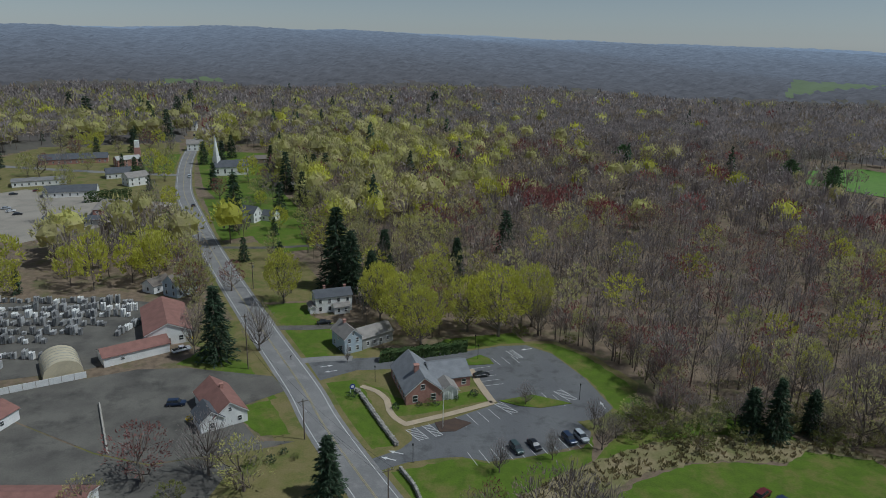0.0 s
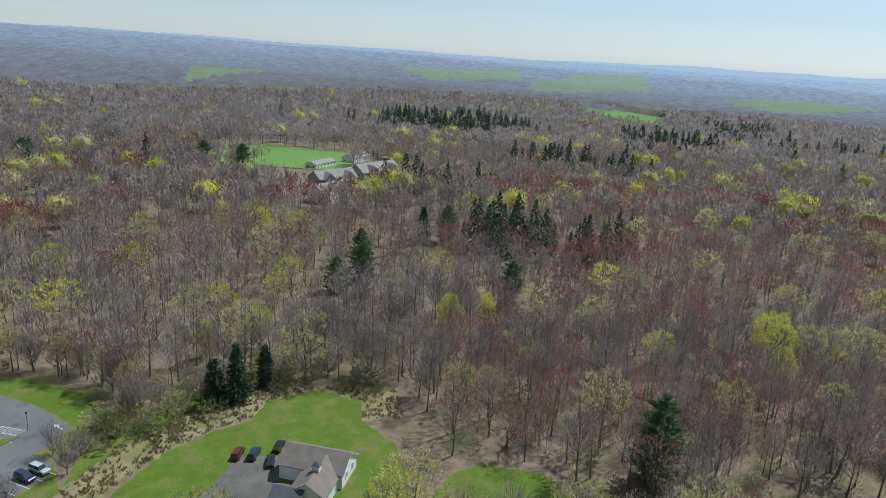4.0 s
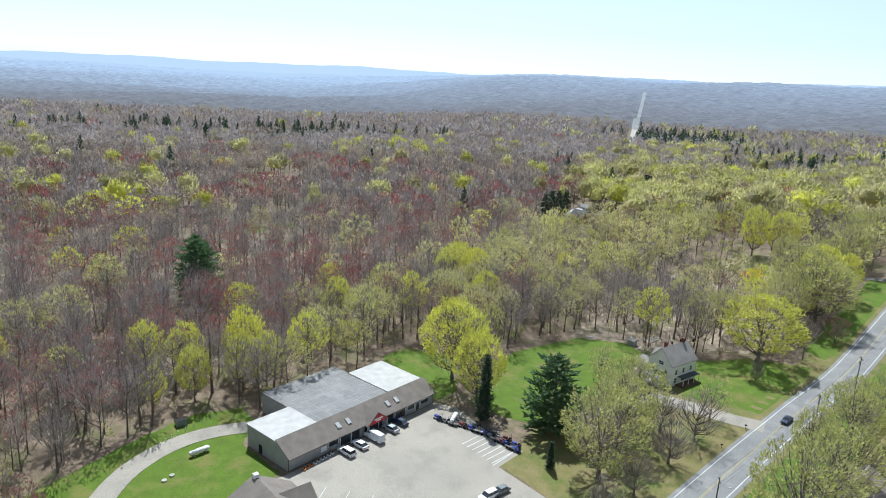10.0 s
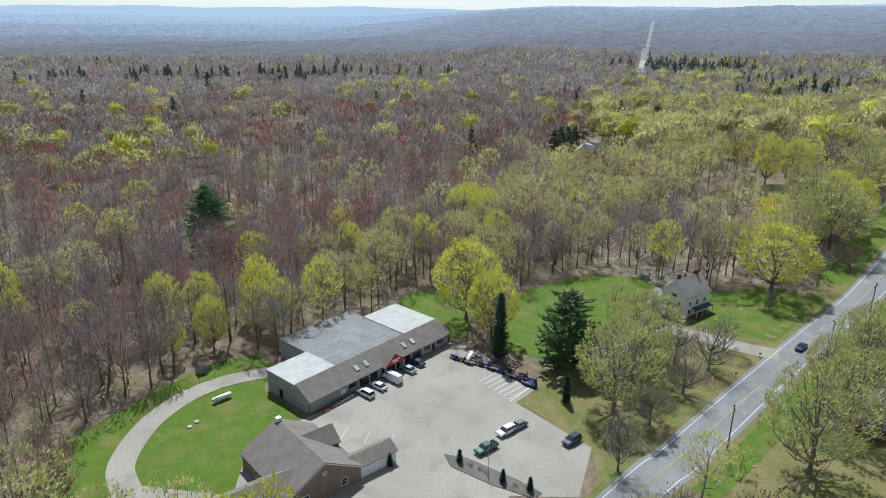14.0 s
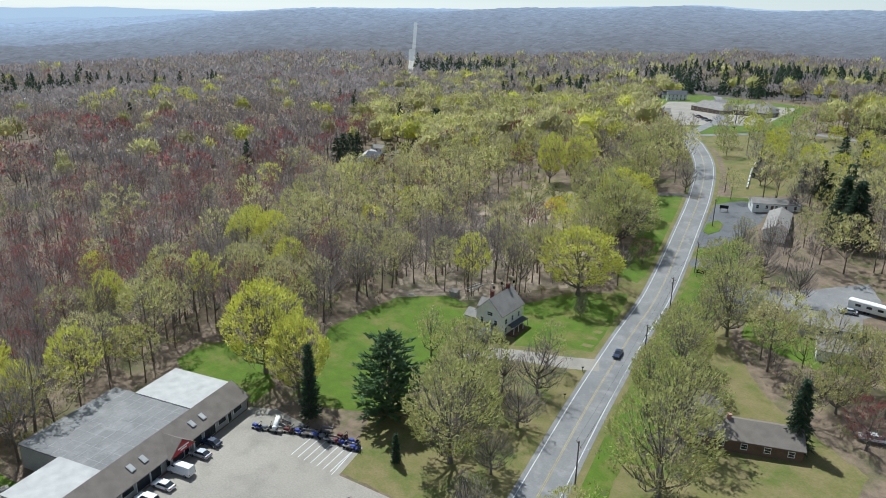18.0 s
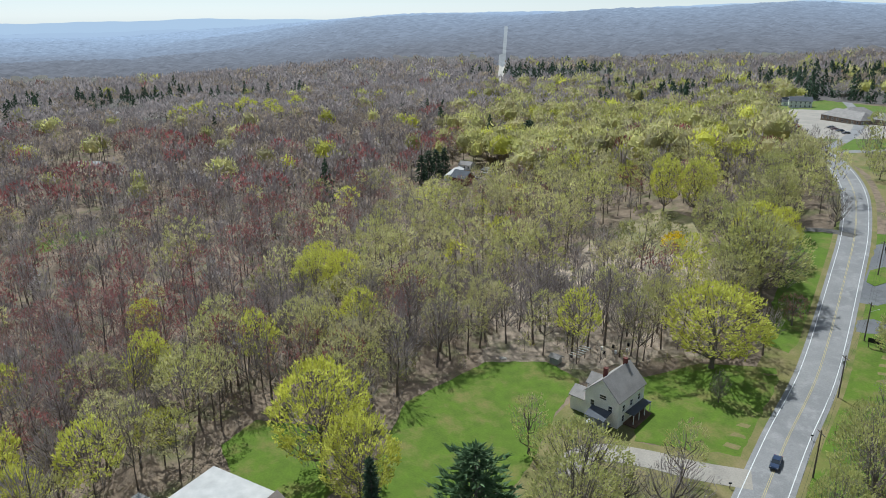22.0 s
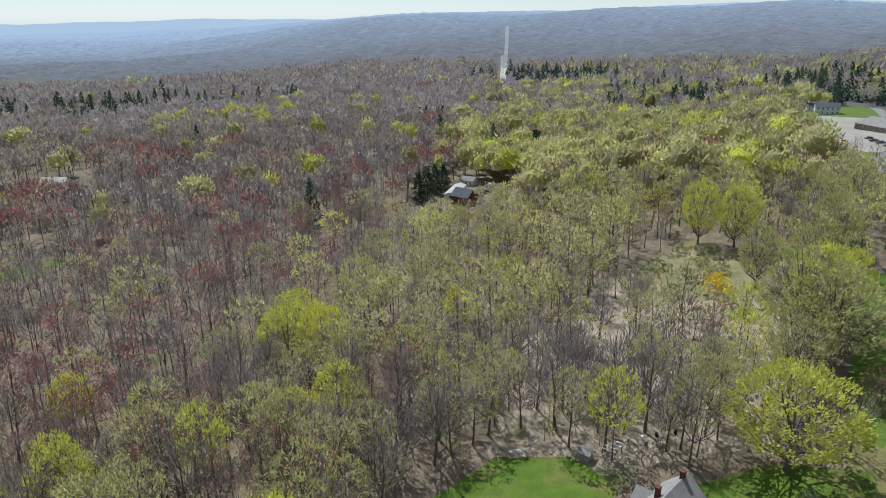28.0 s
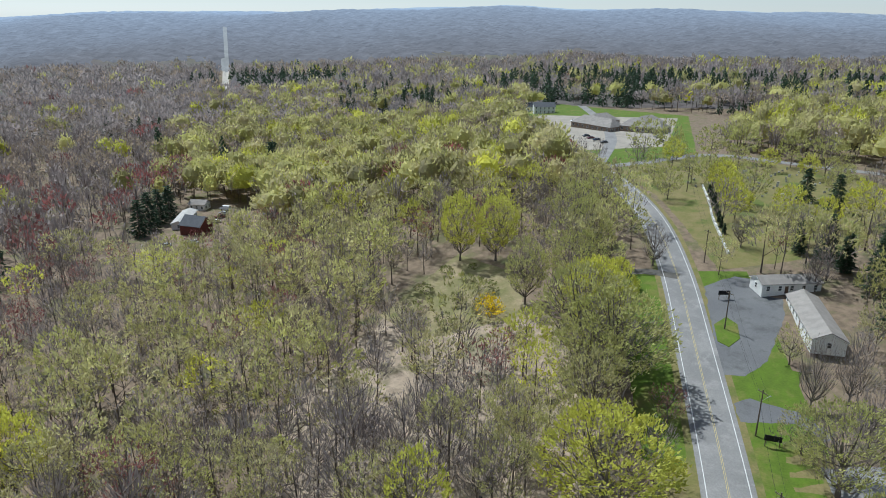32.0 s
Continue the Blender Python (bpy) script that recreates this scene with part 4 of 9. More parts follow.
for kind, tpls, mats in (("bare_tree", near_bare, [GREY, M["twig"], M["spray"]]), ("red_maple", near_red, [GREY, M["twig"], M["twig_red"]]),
                         ("budding_tree", near_olive, [GREY, M["twig"], M["leaf_olive"]]), ("yellow_green_tree", near_yellow, [GREY, M["twig"], M["leaf_yellow"]]),
                         ("maple_tree", big_yellow, [BARK, M["twig"], M["leaf_yellow"]]), ("shade_tree", big_green, [BARK, M["twig"], M["leaf_green"]]),
                         ("bare_shade_tree", big_bare, [BARK, M["twig"], M["spray"]]), ("crimson_tree", small_leaf, [BARK, M["twig"], M["twig_red"]]),
                         ("young_tree", small_leaf, [GREY, M["twig"], M["leaf_olive"]]), ("spruce_tree", spruce_t, [BARK, M["needle"]]),
                         ("pine_tree", pine_t, [BARK, M["pine"]]), ("cypress_tree", thuja_t, [BARK, M["needle"]]),
                         ("round_bush", round_bush, [BARK, M["twig"], M["bush_leaf"]]), ("dark_bush", round_bush, [BARK, M["needle"], M["needle"]]),
                         ("distant_maple_tree", far_yellow, [BARK, M["twig"], M["leaf_yellow"]]), ("distant_shade_tree", far_green, [BARK, M["twig"], M["leaf_green"]]),
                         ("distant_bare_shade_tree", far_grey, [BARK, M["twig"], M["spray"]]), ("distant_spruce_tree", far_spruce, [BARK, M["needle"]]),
                         ("forsythia_bush", round_bush, [BARK, M["twig"], M["forsythia"]])):
    TREE_MESH[kind] = [split_template(t, kind, mats) + [float(t[0][:, 2].max()), 2 * float(np.quantile(np.hypot(t[0][:, 0], t[0][:, 1]), 0.96))] for t in tpls]

# ---------------------------------------------------------------- single trees that stand apart
# kind, x, y, height, width of the crown
SINGLE = [
    ("spruce_tree", -28, 228, 19.1, 9.4), ("spruce_tree", 2, 250, 18.1, 7.4), ("spruce_tree", -68, 262, 11.7, 5.8), ("maple_tree", -14.4, 203, 21, 18.3), ("maple_tree", 5, 203, 20, 15.8),
    ("maple_tree", -24, 222, 16.8, 12), ("bare_shade_tree", -57, 186, 16.4, 10), ("bare_shade_tree", 34, 146, 9, 5.2), ("bare_shade_tree", -30, 179.5, 6.2, 2.4),
    
    ("crimson_tree", -80, 236, 12, 9.7), ("maple_tree", -165, 238, 21, 18.3), ("pine_tree", 126, 54, 22.1, 10.5), ("crimson_tree", 125.3, 32.8, 11.5, 9.3), ("red_maple", 107, 96.5, 18.4, 12.8),
    ("red_maple", 100, 90, 16.6, 10.8), ("crimson_tree", 112, 84, 13, 10.5), ("bare_tree", 115.5, 45, 11.3, 6.3), ("spruce_tree", 86, 146, 11.7, 5.8), ("young_tree", 54, 143, 6.8, 6.4),
    ("young_tree", 61, 144, 7.8, 7.9), ("round_bush", 49, 143, 5.4, 8.7), ("round_bush", 68, 140, 4.6, 7.5), ("round_bush", 57, 139, 5, 8.7), ("round_bush", 45, 147, 5.8, 10.1),
    ("round_bush", 92, 140, 4.6, 9.2), ("pine_tree", 167.3, 208, 18.2, 9.1), ("pine_tree", 183.4, 142.7, 18.2, 9.1), ("pine_tree", 226, 217, 19.2, 9.6), ("pine_tree", 232.8, 416.5, 21.1, 12.7),
    ("spruce_tree", 215, 222, 18.1, 7.4), ("spruce_tree", 300, 163, 15.9, 7.2), ("pine_tree", 268, 4, 22.1, 13.8), ("spruce_tree", 24, 292, 19.1, 9.4), ("maple_tree", 205, 60, 20, 12.7),
    ("maple_tree", 172, 4, 15.8, 8.8), ("maple_tree", 176, -8, 16.8, 10), ("maple_tree", 176, -14, 16.8, 9.3), ("maple_tree", 216, -40, 18.9, 12), ("maple_tree", 250, -92, 20, 15.8),
    ("maple_tree", 247, -100, 18.9, 13.5), ("maple_tree", 186, 16, 17.9, 9.9), ("maple_tree", 147, 138, 15.8, 7.5), ("maple_tree", 158, 132, 14.7, 6.4), ("maple_tree", 240, 305, 16.8, 10.7),
    ("maple_tree", 252, 300, 16.8, 10.7), ("young_tree", 127.6, -79.4, 6.8, 4.1), ("cypress_tree", 123, -71, 7, 2.2), ("bare_shade_tree", 126, -112, 14.5, 13.5), ("shade_tree", 128, -91, 20, 16), ("bare_shade_tree", 118.5, -99, 12.5, 12), ("bare_shade_tree", 131.5, -106, 12, 11), ("bare_shade_tree", 109.5, -84, 11, 9.5),
    ("bare_shade_tree", 148, -150, 8.6, 4.6), ("shade_tree", 186.4, -204.4, 26.3, 25), ("shade_tree", 178, -190, 21, 16.7), ("crimson_tree", 160.5, -192.8, 10, 8.1),
    ("young_tree", 168, -182, 10.4, 7), ("maple_tree", 190, -214, 23.1, 16.5), ("shade_tree", 214, -258, 20, 14.3), ("shade_tree", 224, -268, 21, 16.7), ("bare_shade_tree", 193.6, -261.4, 14.8, 9.1),
    ("forsythia_bush", 218.3, -210.3, 6.0, 9.6), ("forsythia_bush", 221.5, -213.5, 5.0, 7.4), ("round_bush", 205, -205, 4.6, 7.5), ("round_bush", 228, -222, 4.2, 7.4),
    ("dark_bush", 153, -112, 1.9, 2.4), ("dark_bush", 152, -118, 1.8, 2.2), ("shade_tree", 109.4, -142, 18.9, 15), ("spruce_tree", 79.5, -140, 15.9, 5.9), 
    ("shade_tree", 114.8, -151, 17.9, 12), ("bare_shade_tree", 112, -200, 15.6, 10.8), ("shade_tree", 80, -170, 16.8, 13.3), ("crimson_tree", 70, -150, 12, 10.5),
    ("bare_shade_tree", 126, -206, 14.8, 11.4), ("young_tree", 136, -198, 11.4, 9.3), ("shade_tree", 128, -190, 20, 17.4), ("young_tree", 146, -228, 10.4, 7.7),
    ("spruce_tree", 128, -256, 21.2, 10.5), ("spruce_tree", 121, -250, 22.3, 11.9), ("spruce_tree", 136, -276, 19.1, 9.4), ("bare_shade_tree", 150, -268, 14, 9.7),
    ("spruce_tree", 152, -290, 14.9, 6.7), ("cypress_tree", 146, -284, 12.5, 5.2), ("cypress_tree", 160, -292, 10.9, 4.5), ("bare_shade_tree", 176, -288, 12.5, 7.7),
    ("shade_tree", 186, -330, 18.9, 13.5), ("shade_tree", 204, -342, 16.8, 12), ("shade_tree", 216, -352, 14.5, 11), ("shade_tree", 226, -404, 18.9, 15), ("shade_tree", 214, -408, 21, 18.3),
    ("shade_tree", 250, -412, 18.9, 13.5), ("maple_tree", 236, -382, 14.7, 11.2), ("shade_tree", 176, -404, 18.9, 16.5), ("shade_tree", 192, -412, 17.9, 14.2),
    ("young_tree", 168, -408, 11.4, 8.5), ("shade_tree", 206, -380, 13.9, 10.7), ("shade_tree", 256, -396, 21, 16.7), ("bare_shade_tree", 268, -372, 12.5, 7.7),
    ("bare_shade_tree", 282, -380, 10.9, 6.7), ("spruce_tree", 172, -350, 12.8, 6.8), ("spruce_tree", 160, -342, 13.8, 7.4), ("spruce_tree", 395, -205, 15.9, 9.2),
    ("spruce_tree", 401, -213, 16.6, 9.6), ("spruce_tree", 407, -221, 15.9, 9.2), ("spruce_tree", 412, -229, 15.3, 8.8), ("spruce_tree", 440, -310, 21.2, 10.5), ("spruce_tree", 450, -320, 19.1, 9.4),
    ("spruce_tree", 455, -290, 19.1, 9.4), ("maple_tree", 171, -64.5, 25, 19.5), ("maple_tree", 156.5, -66.4, 20.5, 14), ("cypress_tree", 146.5, -64.3, 18.5, 4.4), ("pine_tree", 138, -79, 21, 15),
    ("shade_tree", 117, -79.8, 22, 19), ("shade_tree", 137, -100.5, 20, 17.5), ("maple_tree", 159, -160.5, 22.5, 24), ("shade_tree", 176, -200, 24.5, 26), ("young_tree", 155.4, -102.8, 15, 8.3),
    ("young_tree", 133.6, -122.5, 13.4, 8.5), ("maple_tree", 248, -236, 24, 13), ("maple_tree", 237.5, -241, 22.5, 14.5), ("maple_tree", 188.5, -225, 18.5, 11), ("shade_tree", 213.5, -221, 21, 12),
    ("shade_tree", 203.5, -232, 20, 15), ("shade_tree", 221, -281, 21, 16.5), ("maple_tree", 264, -98.5, 18, 14.5), ("maple_tree", -58.5, 225, 20.5, 12.3), ("spruce_tree", -42.2, 242.3, 31, 14),
    ("spruce_tree", -36, 236, 24, 10), ("spruce_tree", -26.5, 264, 17, 8), ("maple_tree", -9.5, 191.5, 20, 14.5), ("maple_tree", -6.5, 223, 20, 16), ("maple_tree", -23.5, 211, 21, 13.5),
    ("maple_tree", 14.6, 200, 24, 20), ("maple_tree", 26, 208, 23, 14), ("spruce_tree", -85, 271, 10.5, 5), ("spruce_tree", -67.1, 179, 23, 10), ("young_tree", -43.2, 119.5, 12, 12.5), ("round_bush", -57, 116, 4.5, 6), ("young_tree", -72, 111, 9, 8),
    ("spruce_tree", -25.6, 118.5, 14, 7), ("crimson_tree", -65, 122, 14.5, 13.5), ("bare_shade_tree", -52, 124.5, 15.5, 13), ("shade_tree", -89, 224, 17.5, 13), ("maple_tree", -111, 241, 20, 12),
    ("maple_tree", -112, 258, 18, 11), ("bare_shade_tree", -75.5, 184, 17, 7.5), ("maple_tree", 96, 166, 14.5, 8.5), ("maple_tree", 81, 169.5, 13, 5.5), ("pine_tree", 144, 193, 14, 9.5),
    ("pine_tree", 159.5, 197, 16, 9.5), ("pine_tree", 226.5, 406, 16.5, 13), ("pine_tree", 127, 508, 18.5, 15), ("spruce_tree", 131, 434, 13, 9), ("pine_tree", 227, 459, 18, 14),
    ("maple_tree", 19, 356, 22, 17), ("maple_tree", 62, 317, 13, 8), ("maple_tree", 153, 294, 15, 10.5), ("maple_tree", 159.5, 271, 16, 10), ("young_tree", 95, 141, 22, 13.5),
    ("spruce_tree", 75.8, 142.5, 16, 7), ("spruce_tree", 70.5, 144, 13, 6.5), ("bare_shade_tree", 18.7, 157, 7.2, 5), ("bare_shade_tree", 9.8, 127.5, 9, 5.2),
    ("bare_shade_tree", 22, 132.5, 8.5, 4.6), ("bare_shade_tree", 34, 137, 11, 6), ("pine_tree", 252, 3.7, 24, 16), ("maple_tree", 249.5, -43, 14, 9.5), ("maple_tree", 168, 13.5, 13, 6.5),
    ("maple_tree", 186, 6, 17, 10), ("maple_tree", 186, -9, 19, 11.5), ("crimson_tree", 116.5, 31.5, 15, 11), ("maple_tree", 194.5, 53, 14, 7), ("bare_shade_tree", 97.8, -69, 15, 8.5),
    ("shade_tree", 95, -123, 20, 17), ("shade_tree", 115, -171, 22, 17), ("bare_shade_tree", 117.5, -164, 16, 11), ("young_tree", 83, -150, 15, 11), ("shade_tree", 80, -158, 15, 11),
    ("bare_shade_tree", 138, -213, 18, 8), ("bare_shade_tree", 132, -219, 18, 8), ("shade_tree", 86, -104, 24, 19), ("shade_tree", 108, -129, 17.5, 10), ("yellow_green_tree", 178, -25, 21.5, 11.5),
    ("yellow_green_tree", 189.5, -9.5, 19.5, 10.5), ("budding_tree", 192.5, -44, 23, 13.5), ("yellow_green_tree", 208, -63, 22, 10), ("budding_tree", 183, -32, 20, 10), ("round_bush", 52, 146, 5, 7),
    ("round_bush", 58, 150, 5.5, 8), ("round_bush", 66, 151, 5, 7), ("round_bush", 46, 150, 4, 6), ("round_bush", 62, 146, 4, 6), ("round_bush", 80, 146, 5, 7), ("round_bush", 86, 140, 4, 6),
    ("round_bush", 100, 131, 4, 6), ("round_bush", 104, 125, 4.5, 7), ("round_bush", 72, 148, 4, 5),
    # bright trees by the far clearing
    ("maple_tree", 690, -128, 20, 19), ("maple_tree", 697, -147, 22, 20), ("maple_tree", 702, -168, 19, 18), ("maple_tree", 706, -190, 23, 21), ("maple_tree", 704, -212, 20, 18), ("maple_tree", 700, -236, 22, 20), ("maple_tree", 660, -205, 18, 16),
    # round the village
    ("spruce_tree", -447, 834, 24.9, 11.8), ("spruce_tree", -381, 743, 28.0, 18.7), ("spruce_tree", -297, 699, 28.0, 12.5), ("spruce_tree", -245, 609, 28.0, 12.4), ("spruce_tree", -296, 772, 28.0, 14.5), ("spruce_tree", -318, 875, 28.0, 13.2),
    ("spruce_tree", -116, 364, 20.1, 10.8), ("spruce_tree", -98, 410, 23.9, 11.5), ("maple_tree", -195, 615, 25.6, 20.0), ("crimson_tree", -324, 593, 18.6, 12.4), ("bare_shade_tree", -142, 322, 24.0, 8.6), ("maple_tree", -139, 237, 17.2, 9.5),
    ("maple_tree", -129, 234, 23.9, 13.0), ("maple_tree", -119, 243, 20.2, 13.1), ("maple_tree", -111, 247, 20.4, 12.3), ("crimson_tree", -90, 224, 17.1, 11.1), ("young_tree", -79, 198, 13.2, 7.0), ("maple_tree", -153, 224, 15.5, 7.0),
    ("young_tree", -196, 326, 18.2, 7.2), ("bare_shade_tree", -250, 445, 18.4, 9.7), ("shade_tree", -109, 390, 13.2, 12.5), ("shade_tree", -71, 327, 10.5, 10.8), ("spruce_tree", -19, 1024, 24.0, 20.0), ("maple_tree", -49, 487, 21.9, 13.9),
    ("maple_tree", -56, 395, 16.6, 16.3), ("young_tree", -74, 274, 13.4, 6.8), ("spruce_tree", -154, 229, 10.6, 4.3),
]
TREE_LABEL = dict(bare_tree="slender bare grey tree not yet in leaf", red_maple="slender maple with dark red spring buds", budding_tree="slender tree with olive-green opening buds", yellow_green_tree="tree with bright yellow-green young leaves",
                  maple_tree="broad maple with bright yellow-green spring leaves", shade_tree="spreading shade tree with thin pale green leaves", bare_shade_tree="bare spreading tree with fine grey branches",
                  crimson_tree="small tree with dark reddish buds", young_tree="small tree with pale olive young leaves", spruce_tree="tall dark green spruce with drooping boughs", pine_tree="green pine with open whorled branches",
                  cypress_tree="narrow upright dark evergreen", round_bush="rounded bush with fresh green leaves", dark_bush="clipped dark evergreen bush", forsythia_bush="bush covered in yellow forsythia flowers")
for kind, x, y, high, wide in SINGLE:
    tree(kind, x, y, high, wide, TREE_LABEL[kind], "bush" if kind.endswith("bush") else "tree")

# scrub between the brush strip and the wood
rv = random.Random(43)
for i in range(34):
    u = rv.random()
    bx, by = 38 + 74 * u + rv.uniform(-3, 3), 141 + 16 * math.sin(u * 3.0) - 22 * u * u + rv.uniform(-3, 7)
    kind = ("round_bush", "young_tree", "round_bush", "bare_shade_tree")[i % 4]
    high = rv.uniform(3.0, 5.5) if kind == "round_bush" else rv.uniform(6, 9.5)
    tree(kind, round(bx, 1), round(by, 1), high, high * rv.uniform(0.8, 1.4), TREE_LABEL[kind], "bush" if kind == "round_bush" else "tree", "scrub by the brush strip")

for i in range(30):
    u = i / 29
    bx, by = np.interp(u, [0, 0.3, 0.6, 0.85, 1], [20, 41, 52, 55, 52]) + rv.uniform(-1, 4), np.interp(u, [0, 0.3, 0.6, 0.85, 1], [202, 191, 174, 158, 149]) + rv.uniform(-1, 3)
    kind = ("bare_tree", "round_bush", "budding_tree", "bare_shade_tree", "bare_tree", "red_maple")[i % 6]
    high = rv.uniform(2.5, 4.5) if kind == "round_bush" else rv.uniform(10, 15)
    tree(kind, round(float(bx), 1), round(float(by), 1), high, high * (1.3 if kind == "round_bush" else 0.6), TREE_LABEL[kind], "bush" if kind == "round_bush" else "tree", "trees behind the library")
for gx, gy in ((163, -300), (170, -318), (158, -318), (150, -330), (165, -378), (156, -396), (180, -392), (198, -398), (240, -398), (246, -366), (228, -342), (214, -322), (188, -306), (150, -352), (148, -374), (164, -360)):
    kind = rv.choice(("maple_tree", "shade_tree", "shade_tree", "bare_shade_tree"))
    high = rv.uniform(11, 17)
    tree(kind, gx, gy, high, high * 0.8, TREE_LABEL[kind], "tree", "cemetery trees")
for gx, gy in ((231, -196), (238, -201), (243, -212), (236, -224), (226, -200), (246, -226), (230, -212), (240, -232)):
    high = rv.uniform(2.0, 4.5)
    tree("round_bush", gx, gy, high, high * 1.5, TREE_LABEL["round_bush"], "bush", "bushes of the glade")

# street and yard trees of the village
rv = random.Random(71)
TAKEN = [(-268, 493), (-285, 478), (-245, 494), (-250, 416), (-216, 388), (-228, 377), (-177, 349), (-193, 420), (-214, 443), (-226, 484), (-224, 497), (-182, 325), (-146, 460), (-136, 457), (-158, 455), (-138, 508), (-100, 337), (-91, 340), (-205, 560), (-192, 575), (-190, 376)]
planted = 0
while planted < 105:
    vx, vy = rv.uniform(-325, -60), rv.uniform(300, 600)
    road_gap = min(math.hypot(vx - p.x, vy - p.y) for p in main_line)
    if road_gap < 9 or road_gap > 120 or (vx < -150 and 300 < vy < 400 and road_gap > 14) or any(math.hypot(vx - a, vy - b) < (14 if k < 21 else 8) for k, (a, b) in enumerate(TAKEN)):
        continue
    TAKEN.append((vx, vy))
    planted += 1
    kind = rv.choice(("maple_tree", "shade_tree", "bare_shade_tree", "young_tree", "spruce_tree", "shade_tree", "maple_tree", "spruce_tree", "crimson_tree"))
    high = rv.uniform(9, 19)
    tree(kind, round(vx, 1), round(vy, 1), high, high * (0.45 if kind == "spruce_tree" else 0.72), TREE_LABEL[kind], "tree", "village trees")

# ---------------------------------------------------------------- woods


def line_dist(x, y, line):
    x, y = np.asarray(x, dtype=float), np.asarray(y, dtype=float)
    best = np.full(x.shape, 1e9)
    for a, b in zip(line[:-1:2], line[1::2]):
        best = np.minimum(best, np.hypot(x - a.x, y - a.y))
    return best


CLEAR = list(LAWNS.values()) + [v[0] for v in LOTS.values()] + list(FIELDS.values()) + [BRUSH] + [
    [(134, -15), (147, -6), (178, -44), (160, -57)], [(-20, 150), (8, 158), (8, 185), (-30, 182)], [(150, -118), (166, -116), (172, -140), (158, -142)],
    [(-60, 212), (-30, 214), (-30, 232), (-52, 232)], [(-36, 182), (-12, 190), (-14, 203), (-36, 198)], [(60, 85), (84, 92), (78, 122), (60, 116)], [(-100, 172), (-40, 135), (-50, 120), (-110, 118), (-125, 150)],
    [(340, -192), (385, -185), (425, -235), (405, -262), (350, -232)], [(70, -120), (104, -120), (106, -142), (70, -146)], [(84, -176), (115, -182), (118, -225), (84, -225)], [(140, -230), (170, -262), (150, -270), (134, -250)],
    [(240, -420), (420, -520), (420, -600), (240, -580)], [(225, 330), (345, 345), (350, 400), (230, 380)], [(-110, 320), (-80, 325), (-80, 350), (-110, 350)], [(-170, 430), (-120, 440), (-120, 480), (-190, 500)], [(-320, 280), (-150, 285), (-160, 420), (-320, 440)],
    [(-203, 300), (-143, 309), (-128, 325), (-186, 473), (-232, 600), (-330, 560), (-330, 330)], [(-205, 560), (-141, 548), (-115, 440), (-66, 330), (-59, 291), (-77, 282), (-151, 418)],
    [(-140, 80), (5, 80), (-22, 128), (-45, 172), (-66, 212), (-110, 240), (-170, 225), (-165, 145)], [(232, -330), (262, -345), (306, -376), (350, -436), (420, -545), (405, -595), (330, -560), (270, -500), (232, -430), (150, -425), (130, -336), (150, -300), (176, -268), (196, -312)],
    [(200, 395), (225, 383), (262, 383), (300, 383), (295, 420), (222, 427)], [(212, 305), (262, 318), (330, 350), (345, 400), (290, 420), (240, 385)],
    # library grounds, plaza with its loop drive, the cream house
    [(-26, 125), (-60, 205), (-36, 206), (-30, 190), (-8, 189), (15, 196), (31, 197), (42, 187), (51, 170), (50, 152), (60, 152), (70, 156), (80, 149), (96, 137), (112, 121), (95, 97), (84, 85), (60, 78), (30, 108), (-12, 110)],
    [(66, -26), (92, -2), (106, 20), (112, 32), (124, 38), (136, 37), (147, 25), (157, 15), (165, 4), (166, -7), (162, -12), (180, -42), (190, -47), (196, -58), (186, -70), (160, -64), (141, -62), (93, -58), (78, -44)],
    [(92, -62), (160, -62), (186, -90), (193, -117), (186, -131), (173, -133), (164, -146), (162, -160), (150, -172), (132, -138)]]
# glades in front of far houses
for hx, hy in ((802, -88), (536, -48), (712, 562), (848, 360), (905, 368), (940, 570), (966, 548), (-20, 1009), (68, 1021), (52, 953), (-95, 763), (-57, 795), (255, 922), (253, 740), (30, 820), (150, 880), (548, -532), (250, 1150)):
    u = Vector((60 - hx, -20 - hy)).normalized()
    v = Vector((-u.y, u.x))
    c = Vector((hx, hy))
    CLEAR.append([tuple(c + v * 17 - u * 9), tuple(c + v * 19 + u * 46), tuple(c - v * 19 + u * 46), tuple(c - v * 17 - u * 9)])
THIN = [(231, -165), (242, -205), (209, -218), (194, -206), (176, -184), (172, -165), (176, -150), (182, -130), (192, -116), (202, -120), (222, -135)]
OPEN_BRUSH = [(242, -205), (235, -218), (209, -218), (197, -205), (204, -186), (223, -185)]


patch_grid("leaf_litter", [(190, -112), (232, -150), (246, -206), (236, -222), (206, -222), (190, -208), (172, -186), (166, -162), (176, -136)], 0.02, M["litter_pale"], "dry pale leaf litter under thinned trees", cell=5.0, ragged=1.5)


